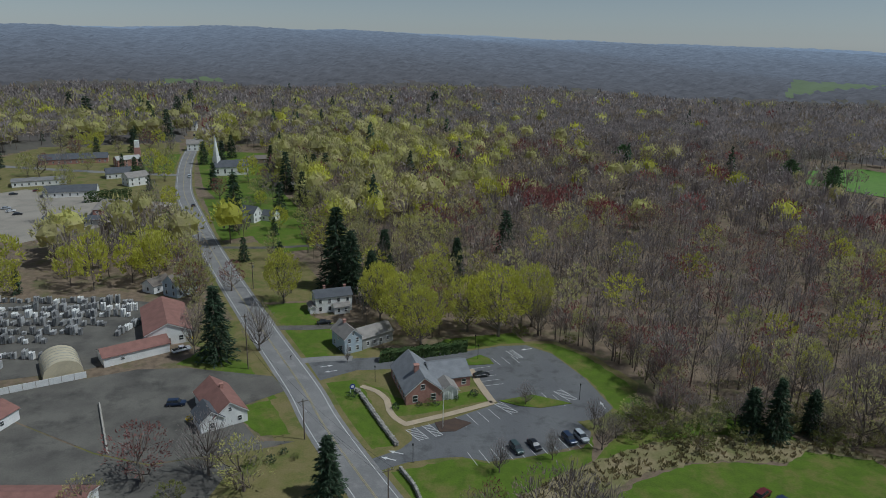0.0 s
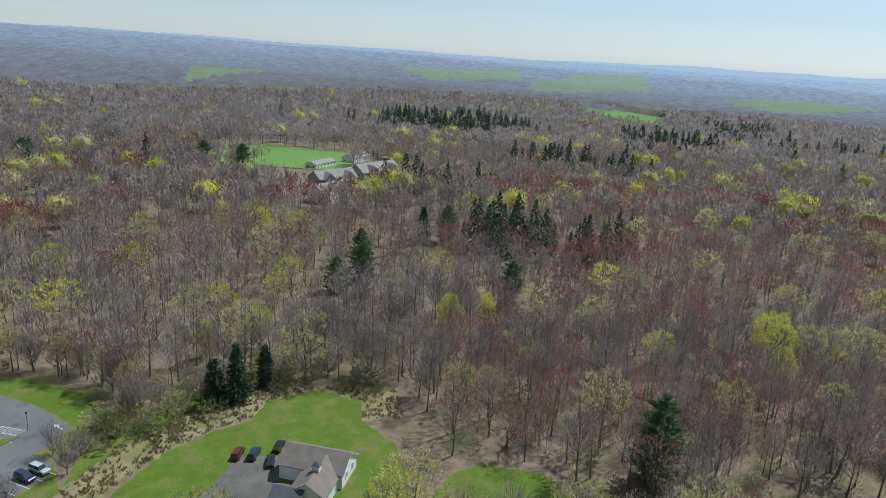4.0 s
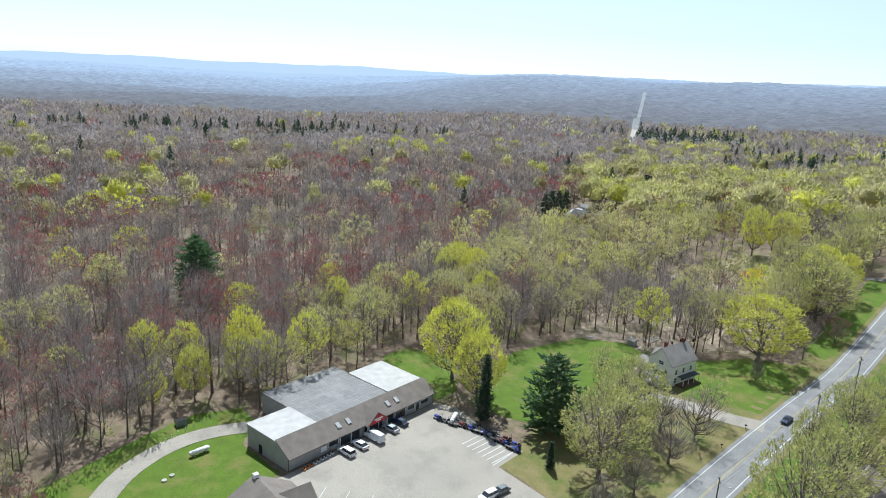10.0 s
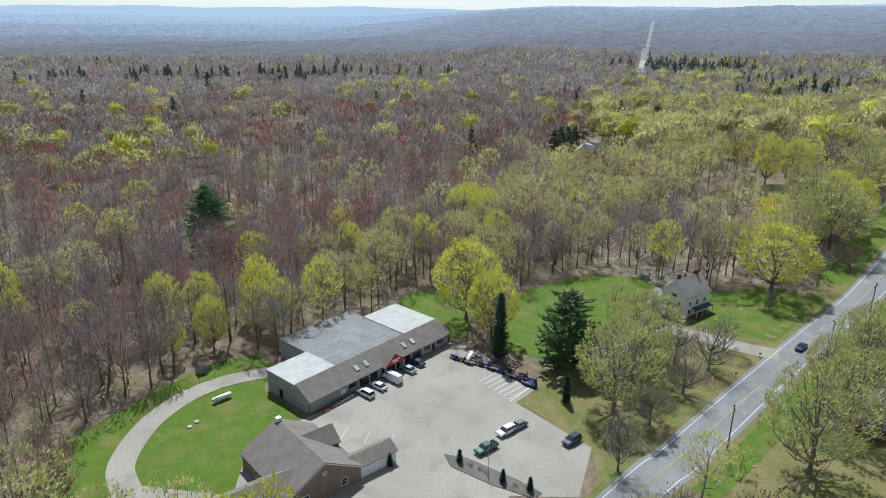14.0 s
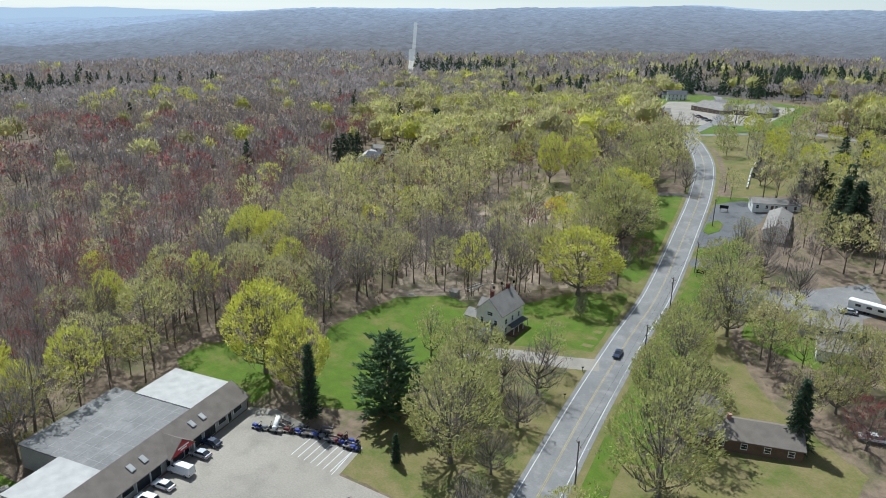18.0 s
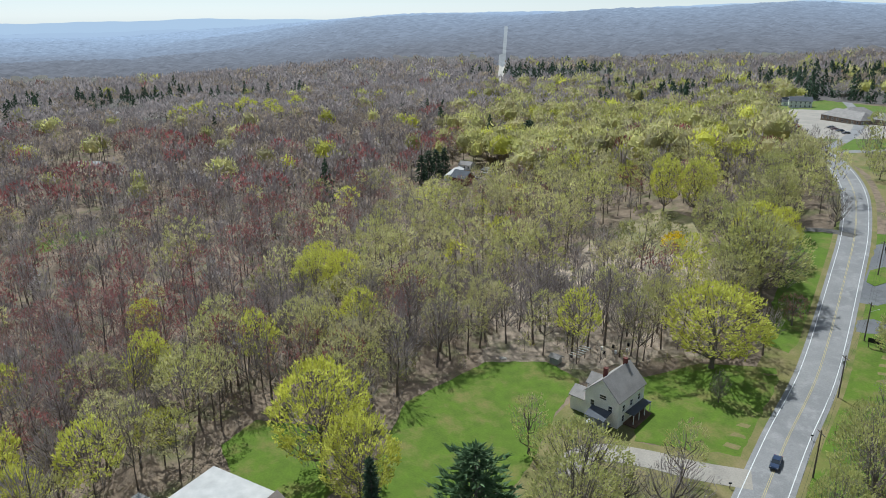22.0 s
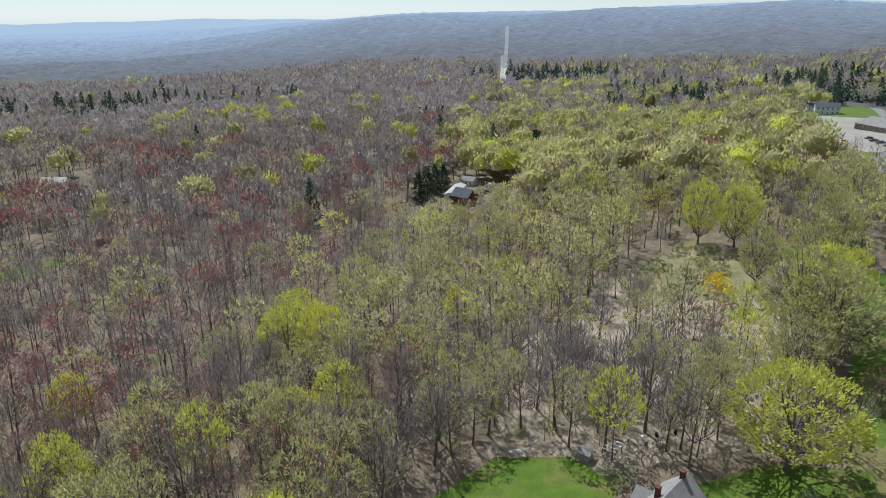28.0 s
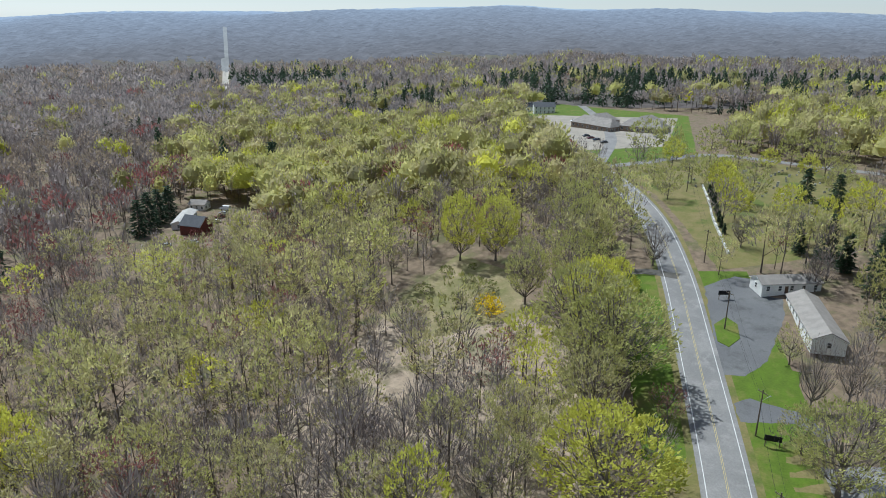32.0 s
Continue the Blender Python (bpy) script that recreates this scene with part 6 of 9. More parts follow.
def gable(root, L, D, eave, ridge, wall, roof, cx=0.0, cy=0.0, rot=0.0, over=0.35, windows=(), trim=None, chimney=None, door=None, hip=0.0, base=0.0):
    """A gabled block under root: ridge along its own x. windows: side, place along it, height, width, height of the opening."""
    trim = trim or M["white"]
    m = pose(cx, cy, base, 0, 0, rot)
    bm = bmesh.new()
    prof = [(-D / 2, -0.9), (D / 2, -0.9), (D / 2, eave), (0, ridge), (-D / 2, eave)]
    if hip:
        box(bm, -L / 2, -D / 2, -0.9, L / 2, D / 2, eave, m)
    else:
        a = [bm.verts.new(m @ Vector((-L / 2, y, z))) for y, z in prof]
        b = [bm.verts.new(m @ Vector((L / 2, y, z))) for y, z in prof]
        bm.faces.new(a[::-1])
        bm.faces.new(b)
        for i in range(5):
            bm.faces.new((a[i], a[(i + 1) % 5], b[(i + 1) % 5], b[i]))
    part("wall", bm, wall, root)
    th = 0.16
    slope = (ridge - eave) / (D / 2)
    for s in (-1, 1):
        bm = bmesh.new()
        ye, ze = s * (D / 2 + over), eave - slope * over + 0.03
        x0, x1 = -L / 2 - over, L / 2 + over
        h = hip * D / 2
        pts = [(x0, ye, ze), (x1, ye, ze), (x1 - h, 0, ridge + 0.03), (x0 + h, 0, ridge + 0.03)]
        lo = [bm.verts.new(m @ Vector(p)) for p in pts]
        hi = [bm.verts.new(m @ Vector((p[0], p[1], p[2] + th))) for p in pts]
        bm.faces.new(hi)
        bm.faces.new(lo[::-1])
        for i in range(4):
            bm.faces.new((lo[i], lo[(i + 1) % 4], hi[(i + 1) % 4], hi[i]))
        bmesh.ops.recalc_face_normals(bm, faces=bm.faces[:])
        part("roof", bm, roof, root)
    if hip:
        for s in (-1, 1):
            bm = bmesh.new()
            xe = s * (L / 2 + over)
            h = hip * D / 2
            ze = eave - slope * over + 0.03
            pts = [(xe, -D / 2 - over, ze), (xe, D / 2 + over, ze), (xe - s * h, 0, ridge + 0.03)]
            lo = [bm.verts.new(m @ Vector(p)) for p in pts]
            hi = [bm.verts.new(m @ Vector((p[0], p[1], p[2] + th))) for p in pts]
            bm.faces.new(hi)
            bm.faces.new(lo[::-1])
            for i in range(3):
                bm.faces.new((lo[i], lo[(i + 1) % 3], hi[(i + 1) % 3], hi[i]))
            bmesh.ops.recalc_face_normals(bm, faces=bm.faces[:])
            part("roof", bm, roof, root)
    else:
        for s in (-1, 1):
            bm = bmesh.new()
            for q in (-1, 1):
                x0 = s * (L / 2 + 0.002)
                x1 = s * (L / 2 + over + 0.03)
                pts = [(q * (D / 2 + over), eave - slope * over - 0.2), (q * (D / 2 + over), eave - slope * over), (0, ridge), (0, ridge - 0.2)]
                va = [bm.verts.new(m @ Vector((s * (L / 2 + over), y, z))) for y, z in pts]
                vb = [bm.verts.new(m @ Vector((x1, y, z))) for y, z in pts]
                bm.faces.new(va)
                bm.faces.new(vb[::-1])
                for i in range(4):
                    bm.faces.new((va[i], va[(i + 1) % 4], vb[(i + 1) % 4], vb[i]))
            bmesh.ops.recalc_face_normals(bm, faces=bm.faces[:])
            part("bargeboard", bm, trim, root)
    c, s_ = math.cos(radians(rot)), math.sin(radians(rot))
    sides = {"F": (0, -1), "B": (0, 1), "L": (-1, 0), "R": (1, 0)}
    for side, u, z, w, h in windows:
        nx, ny = sides[side]
        lx, ly = (u, ny * D / 2) if nx == 0 else (nx * L / 2, u)
        window(root, cx + lx * c - ly * s_, cy + lx * s_ + ly * c, z + base, w, h, nx * c - ny * s_, nx * s_ + ny * c, trim)
    if door:
        side, u = door
        nx, ny = sides[side]
        lx, ly = (u, ny * D / 2) if nx == 0 else (nx * L / 2, u)
        bm = bmesh.new()
        w = 0.5
        if nx == 0:
            box(bm, lx - w, ly - 0.02, 0, lx + w, ly + ny * 0.06, 2.05, m)
        else:
            box(bm, lx - 0.02, ly - w, 0, lx + nx * 0.06, ly + w, 2.05, m)
        bmesh.ops.recalc_face_normals(bm, faces=bm.faces[:])
        part("door", bm, M["brown_siding"], root, "dark wooden door")
    for ch in ([chimney] if chimney and not isinstance(chimney[0], tuple) else chimney or []):
        bm = bmesh.new()
        x, y, top = ch
        box(bm, x - 0.4, y - 0.4, eave, x + 0.4, y + 0.4, top, m)
        box(bm, x - 0.47, y - 0.47, top, x + 0.47, y + 0.47, top + 0.12, m)
        part("chimney", bm, M["barn_red" if wall is M["cream"] else "brick"], root, "brick chimney")


def house(x, y, yaw, L, D, eave, ridge, wall, roof, label, category="house", name="house", **kw):
    root = thing(name, x, y, yaw, label, category)
    gable(root, L, D, eave, ridge, M[wall], M[roof], **kw)
    return root


def rows(L, D, storeys=(1.5,), front=3, end=2, w=0.9, h=1.3):
    """Even rows of windows on all four sides."""
    out = []
    for z in storeys:
        for i in range(front):
            u = -L / 2 + L * (i + 0.5) / front
            out += [("F", u, z, w, h), ("B", u, z, w, h)]
        for i in range(end):
            u = -D / 2 + D * (i + 0.5) / end
            out += [("L", u, z, w, h), ("R", u, z, w, h)]
    return out


# the brick library
lib = thing("library", -9.8, 165.0, 107, "single-storey red brick library with grey roofs and white trim", "library")
gable(lib, 17, 9.6, 3.2, 7.2, M["brick"], M["shingle_cool"], windows=[("L", -2.4, 1.6, 1.2, 1.7), ("L", 2.4, 1.6, 1.2, 1.7), ("L", 0.4, 4.6, 1.0, 1.4)] + [("B", -6 + 3 * i, 1.6, 1.2, 1.5) for i in range(5)])
gable(lib, 10.5, 11, 3.0, 5.4, M["brick"], M["shingle_cool"], 3.0, -9.2, -90, windows=[("F", -3.2, 1.5, 1.1, 1.4), ("F", 0, 1.5, 1.1, 1.4), ("F", 3.4, 1.5, 1.1, 1.4), ("R", -2, 1.5, 1.1, 1.4), ("R", 2, 1.5, 1.1, 1.4)])
gable(lib, 5.2, 4.6, 2.6, 4.2, M["white"], M["shingle"], -5.6, -6.9, 0, windows=[], base=0.0)
bm = bmesh.new()
box(bm, -3.6, 0.1, 4.5, -2.4, 1.3, 8.3)
box(bm, -3.7, 0.0, 8.3, -2.3, 1.4, 8.45)
part("chimney", bm, M["brick"], lib, "wide brick chimney")
for yy in (-8.8, -7.4, -6.3, -5.0):
    bm = bmesh.new()
    tube(bm, (-8.5, yy, 0), (-8.5, yy, 2.5), 0.14, 0.12, 10)
    part("column", bm, M["white"], lib, "white porch column")

# houses along the road
blue = house(-31.6, 189.8, 123, 9, 5.6, 5.0, 7.5, "blue_siding", "shingle", "pale blue two-storey clapboard house with a grey roof",
             windows=[("L", -1.3, 1.5, 0.8, 1.3), ("L", 1.3, 1.5, 0.8, 1.3), ("L", -1.3, 4.0, 0.8, 1.3), ("L", 1.3, 4.0, 0.8, 1.3), ("L", 0, 6.1, 0.6, 0.8), ("F", -2.5, 1.5, 0.8, 1.3), ("F", 1.5, 4, 0.8, 1.3), ("B", -2.5, 1.5, .8, 1.3), ("B", 0, 4, .8, 1.3), ("B", 2.5, 1.5, .8, 1.3)], chimney=(1.5, 0, 8.4))
gable(blue, 11, 6.2, 3.6, 5.8, M["grey_siding"], M["shingle"], -0.4, -8.2, -83, windows=[("F", -3.6 + 2.4 * i, 1.6, 0.8, 1.2) for i in range(4)])
wh = house(-41, 221.2, 20.8, 12.4, 7, 5.5, 7.2, "white", "shingle_dark", "white two-storey farmhouse with a dark roof and front porch", windows=rows(12.4, 7, (1.5, 4.1), 4, 2), chimney=((-2.5, 0.5, 8.2), (4.5, 0.4, 8.0)))
gable(wh, 5.2, 2.6, 2.6, 3.4, M["white"], M["shingle"], 2.2, -4.8, 0, windows=[("F", -1.2, 1.4, 0.8, 1.2), ("F", 1.2, 1.4, 0.8, 1.2)])
gable(wh, 4.4, 2.0, 2.4, 3.0, M["white"], M["shingle"], -7.2, -1.2, 90)
rh = house(-57.5, 150.8, -55.5, 15.5, 8.2, 3.2, 6.3, "white", "shingle_red", "white single-storey house with a faded red-brown roof", windows=[("R", -2.2, 1.5, 0.9, 1.2), ("R", 2.2, 1.5, 0.9, 1.2), ("R", 0, 4.4, 0.7, 1.0)] + [("B", -5 + 3.3 * i, 1.5, 0.9, 1.2) for i in range(4)], chimney=(-1.0, 0.8, 7.0))
gable(rh, 6.5, 5.5, 3.0, 5.2, M["white"], M["shingle_dark"], 4.6, -4.4, 0, windows=[("R", 0, 1.5, 1.0, 1.3)])
house(-90, 200, -64.7, 24, 13, 4, 7, "white", "shingle_red", "large white workshop with a rusty brown roof", "workshop", "workshop", windows=[("R", -3.5, 1.8, 1.2, 1.4), ("R", 3.5, 1.8, 1.2, 1.4)], door=("R", 0))
house(-92, 181.5, 38, 18, 7, 2.9, 4.4, "white", "shingle_red", "long low white shed with a brown roof", "shed", "shed", windows=[("F", -4, 1.6, 1.0, 0.8)])
house(-97.5, 233, 62, 9, 7, 5, 7.8, "blue_siding", "shingle_brown", "pale blue two-storey house with a brown roof", windows=rows(9, 7, (1.5, 4.0), 3, 2))
house(-107, 236, 62, 8, 6, 3, 5.0, "white", "shingle_brown", "small white house with a brown roof", windows=rows(8, 6, (1.5,), 2, 1))
house(-112, 133, 76, 28, 9, 3.0, 4.6, "white", "shingle_red", "long low building with a red-brown metal roof", "workshop", "workshop", windows=[("F", -9 + 4.5 * i, 1.6, 1.0, 1.1) for i in range(5)])
house(-86, 111.5, 2, 30, 8, 3.0, 4.4, "white", "shingle_red", "long low building with a red-brown metal roof", "workshop", "workshop", windows=[("B", -12 + 4.5 * i, 1.6, 1.0, 1.1) for i in range(6)])
gar = house(73.4, 104.2, -57.8, 14, 8.6, 3.4, 6.0, "white", "shingle_brown", "white garage house with grey-brown roofs and a cupola", windows=[("R", -1.8, 2.0, 0.9, 1.3), ("R", 1.8, 2.0, 0.9, 1.3), ("B", 0, 1.6, .9, 1.2)])
gable(gar, 11, 7.5, 3.0, 5.4, M["white"], M["shingle_brown"], 2.4, -6.4, 90, windows=[("L", -1.5, 1.5, 0.9, 1.2), ("L", 1.5, 1.5, 0.9, 1.2)])
gable(gar, 6.0, 5.0, 2.6, 4.0, M["white"], M["shingle_dark"], -1.2, -12.0, 0)
bm = bmesh.new()
box(bm, 1.7, -7.3, 5.0, 3.1, -5.9, 6.5)
part("cupola", bm, M["white"], gar, "small white roof cupola")
bm = bmesh.new()
tp = [bm.verts.new(p) for p in ((1.5, -7.5, 6.5), (3.3, -7.5, 6.5), (3.3, -5.7, 6.5), (1.5, -5.7, 6.5), (2.4, -6.6, 7.4))]
for i in range(4):
    bm.faces.new((tp[i], tp[(i + 1) % 4], tp[4]))
part("cupola_roof", bm, M["shingle_dark"], gar)

# the cream house by the road, with its porches
ch = house(158.4, -128.4, -72.5, 11.4, 8.2, 6.4, 10.4, "cream", "shingle", "cream two-storey house with grey shingles and open porches", windows=[("L", -2.2, 4.0, 0.9, 1.3), ("L", 2.2, 4.0, 0.9, 1.3), ("L", -0.3, 6.2, 1.6, 1.0), ("L", 2.6, 1.5, 0.9, 1.3)] + [("F", -3.5 + 3.4 * i, z, 0.9, 1.4) for i in range(3) for z in (1.6, 4.1)] + [("B", -3.5 + 3.4 * i, 4.1, 0.9, 1.4) for i in range(3)],
           chimney=((4.2, 0.2, 11.6), (-1.5, 1.8, 10.8)))
gable(ch, 4.6, 4.6, 3.4, 4.8, M["cream"], M["shingle"], -2.6, 6.0, 90, windows=[("R", 0, 1.6, 0.8, 1.2)])
gable(ch, 5.0, 4.0, 5.2, 6.9, M["cream"], M["shingle"], 1.5, 4.2, 90)
bm = bmesh.new()
pv = [(-9.0, -2.6, 2.5), (-9.0, 2.2, 2.5), (-5.4, 2.2, 3.4), (-5.4, -2.6, 3.4)]
lo = [bm.verts.new(p) for p in pv]
hi = [bm.verts.new((p[0], p[1], p[2] + 0.14)) for p in pv]
bm.faces.new(hi)
bm.faces.new(lo[::-1])
for i in range(4):
    bm.faces.new((lo[i], lo[(i + 1) % 4], hi[(i + 1) % 4], hi[i]))
part("porch_roof", bm, M["shingle_dark"], ch, "dark porch roof")
for yy in (-2.4, -0.2, 2.0):
    bm = bmesh.new()
    box(bm, -8.9, yy - 0.08, 0, -8.74, yy + 0.08, 2.5)
    part("post", bm, M["white"], ch)
bm = bmesh.new()
box(bm, -8.9, -2.6, 0.02, -5.5, 2.2, 0.45)
part("porch_floor", bm, M["grey_siding"], ch)
bm = bmesh.new()
box(bm, -2.5, -6.2, 2.5, 5.4, -3.95, 2.68)
part("side_porch_roof", bm, M["shingle_dark"], ch)
for xx in (-2.3, 0.2, 2.7, 5.2):
    bm = bmesh.new()
    box(bm, xx - 0.08, -6.15, 0, xx + 0.08, -6.0, 2.5)
    part("post", bm, M["white"], ch)
bm = bmesh.new()
box(bm, -3.2, -7.0, 0.02, 5.6, -3.95, 0.3)
part("deck", bm, M["brown_siding"], ch, "dark wooden deck")

# houses and shops farther off
house(87.5, -133.5, 37, 22, 9, 2.7, 4.9, "brown_siding", "shingle_brown", "low brown ranch house with a weathered brown roof", windows=rows(22, 9, (1.5,), 5, 2, 1.1, 1.1), chimney=(3, 0, 5.8))
house(96.5, -133, 127, 9, 8, 2.8, 5.2, "brown_siding", "shingle_brown", "brown gabled end of the ranch house", windows=[("L", -2, 1.5, 1, 1.1), ("L", 2, 1.5, 1, 1.1)])
house(99, -192, 28, 14, 9, 2.7, 5.0, "grey_siding", "shingle", "single-storey grey ranch house", windows=rows(14, 9, (1.5,), 4, 2))
house(92, -181, 28, 8, 7, 2.6, 4.6, "white", "shingle", "small white garage with a grey roof", "garage", "garage", door=("F", 0))
house(157.0, -265.5, 44, 17, 6.5, 2.8, 4.2, "white", "shingle", "white single-storey motel wing with a grey roof", "motel", "motel", windows=rows(17, 6.5, (1.5,), 5, 1), door=("B", 1.5))
house(145.6, -248.2, 115, 28, 7.5, 2.8, 4.6, "white", "shingle", "white single-storey motel wing with a grey roof", "motel", "motel", windows=rows(28, 7.5, (1.5,), 8, 1), door=("F", 1.8))
for x, y, yaw, L, D in ((323, -478, -16, 33, 14), (331, -497, 74, 22, 15), (293, -482, 1, 27, 14), (300, -500, 82, 22, 15)):
    house(x, y, yaw, L, D, 3.2, 7.4, "tan_siding", "shingle", "low tan office building with a pale grey hipped roof", "office", "office", hip=0.7, windows=rows(L, D, (1.6,), 8, 4, 1.2, 1.3))
house(400, -540, 40, 16, 9, 5.2, 8, "white", "shingle_dark", "white two-storey house with a dark roof", windows=rows(16, 9, (1.5, 4.1), 5, 2))
house(420, -556, 40, 11, 9, 3.2, 6, "white", "shingle_dark", "white single-storey house with a dark roof", windows=rows(11, 9, (1.5,), 3, 2))
house(333, -431, 40, 10, 7, 3, 5, "white", "shingle", "small white building with a grey roof", "shop", "shop", windows=rows(10, 7, (1.5,), 3, 2))
house(379, -222, 20, 10, 9, 4.2, 7.5, "barn_red", "shingle_dark", "dark red barn in the woods", "barn", "barn", windows=[("F", 0, 2, 1.2, 1.2)], door=("L", 0))
house(398, -228, -45, 22, 6, 2.8, 3.8, "white", "roof_white", "long white metal shed in the woods", "shed", "shed", windows=rows(22, 6, (1.6,), 5, 1))
for x, y, yaw, L, D, st, wl, rf in ((-20, 1009, 10, 14, 9, 2, "white", "shingle"), (68, 1021, 20, 14, 9, 2, "white", "shingle_dark"), (52, 953, 0, 16, 9, 1, "white", "shingle"), (-95, 763, 30, 13, 8, 2, "white", "shingle"), (-57, 795, 0, 16, 9, 1, "cream", "shingle"), (255, 922, 20, 24, 10, 1, "white", "roof_white"), (253, 740, 10, 22, 9, 1, "white", "shingle"), (802, -88, 20, 22, 12, 1, "white", "roof_white"), (536, -48, 60, 14, 8, 1, "white", "roof_white"), (414, -246, 30, 8, 6, 1, "white", "shingle"), (712, 562, 40, 16, 9, 2, "white", "shingle"), (848, 360, 20, 20, 10, 1, "white", "roof_white"), (905, 368, 10, 14, 9, 1, "white", "shingle"),
                                    (940, 570, 30, 16, 9, 2, "blue_siding", "shingle_dark"), (966, 548, 30, 14, 9, 1, "white", "shingle"), (67, 1000, 30, 16, 9, 2, "white", "shingle_dark"), (76, 946, 30, 12, 8, 1, "cream", "shingle"),
                                    (-93, 416, 30, 8, 5, 1, "white", "roof_white"), (30, 820, 10, 12, 8, 2, "cream", "shingle"), (150, 880, 60, 12, 8, 1, "white", "shingle"), (548, -532, 40, 24, 12, 1, "tan_siding", "shingle_brown"), (250, 1150, 20, 60, 18, 1, "white", "roof_white"), (470, -610, 20, 26, 14, 1, "tan_siding", "shingle_brown")):
    house(x, y, yaw, L, D, 2.9 if st == 1 else 5.4, (2.9 if st == 1 else 5.4) + D * 0.28, wl, rf, "distant %s among trees" % ("two-storey house" if st == 2 else "low pale building"), windows=rows(L, D, (1.5,) if st == 1 else (1.5, 4.1), 3, 2) if math.hypot(x, y) < 700 else ())
# the village
vil = [(-268, 493, 23, 44, 14, 3.4, 6.4, "brick", "shingle_dark", "long brick shop with a dark roof and solar panels"), (-250, 416, 28, 29, 12, 3.2, 4.2, "white", "roof_grey", "white flat-roofed village shop"), (-216, 388, 18, 27, 12, 3.0, 5.8, "white", "shingle_dark", "long grey-roofed garage with white doors"),
       (-177, 349, 15, 13, 11, 3.0, 6.8, "brick", "shingle", "brick pavilion with a grey hipped roof and white porch"), (-193, 420, 50, 13, 9, 5.4, 8, "white", "shingle", "white two-storey house with a grey roof"), (-214, 443, 30, 15, 11, 3.4, 6.2, "white", "shingle_dark", "white house with a dark roof"), (-226, 484, 40, 16, 10, 5, 7, "brick", "roof_white", "brick shop with a pale roof"),
       (-100, 337, -20, 8.5, 7, 5.0, 7.8, "white", "shingle_dark", "white two-storey house with a dark roof"), (-91, 340, -20, 7, 6, 3, 5, "white", "shingle_dark", "white wing of a village house"), (-138, 508, 30, 20, 12, 3.2, 5, "tan_siding", "shingle_brown", "low brown parish building"), (-205, 560, 20, 12, 9, 5.4, 8.4, "white", "shingle", "white two-storey village house among trees"),
       (-192, 575, 20, 10, 8, 5.4, 8.4, "blue_siding", "shingle", "pale blue two-storey village house among trees"), (-255, 690, 10, 14, 9, 5.4, 8.4, "white", "shingle_dark", "white two-storey village house among trees"), (-182, 325, 8, 28, 8, 2.8, 4.2, "grey_siding", "shingle_dark", "low building with dark solar panels")]
for x, y, yaw, L, D, e, r, wl, rf, lab in vil:
    house(x, y, yaw, L, D, e, r, wl, rf, lab, windows=rows(L, D, (1.5,) if e < 4 else (1.5, 4.0), max(2, int(L / 3.5)), 2), hip=0.8 if "pavilion" in lab else 0)
church = house(-146, 460, 22, 21, 11, 5.6, 9.4, "white", "shingle_dark", "white clapboard church with a tall steeple", "church", "church", windows=[(s, -9 + 4.5 * i, 3, 1.0, 2.8) for i in range(5) for s in "FB"])
for nm, z0, z1, w0, w1 in (("tower", 0, 12, 3.6, 3.6), ("belfry", 12, 15.5, 2.6, 2.4), ("spire", 15.5, 26, 2.2, 0.1)):
    bm = bmesh.new()
    tube(bm, (-9.0, 0, z0), (-9.0, 0, z1), w0 / 1.4, w1 / 1.4, 4 if nm != "spire" else 8)
    part(nm, bm, M["white"], church, "white church " + nm)
tw = thing("bell_tower", -224, 497, 20, "white square bell tower of the village hall", "tower")
bm = bmesh.new()
box(bm, -2, -2, 0, 2, 2, 11)
part("wall", bm, M["brick"], tw)
bm = bmesh.new()
box(bm, -1.6, -1.6, 11, 1.6, 1.6, 16)
part("belfry", bm, M["white"], tw, "white wooden belfry")
# school by the sports field
for x, y, yaw, L, D, e, r, wl in ((236, 322, 12, 27, 13, 6.4, 10.6, "white"), (263, 357, -4, 28, 14, 6.2, 10.8, "grey_siding"), (309, 371, 6, 36, 15, 6.0, 11.0, "grey_siding"), (302, 425, 20, 26, 10, 3.2, 5.0, "cream"), (345, 438, 20, 24, 11, 4.0, 7.0, "white")):
    blk = house(x, y, yaw, L, D, e, r, wl, "shingle", "pale apartment block with grey gabled roofs beside the sports field", "apartment block", "apartment_building", windows=rows(L, D, (1.6, 4.2) if e > 5 else (1.6,), max(3, int(L / 4)), 2, 1.2, 1.3))
    if e > 5:
        gable(blk, D + 2.4, 8, e, r - 0.8, M[wl], M["shingle"], -L * 0.25, 0, 90, windows=[("L", -2, 1.6, 1.1, 1.3), ("L", 2, 1.6, 1.1, 1.3), ("L", 0, 4.4, 1.2, 1.4)])
        gable(blk, D + 2.4, 8, e, r - 0.8, M[wl], M["shingle"], L * 0.27, 0, 90, windows=[("L", -2, 1.6, 1.1, 1.3), ("L", 2, 1.6, 1.1, 1.3), ("L", 0, 4.4, 1.2, 1.4)])

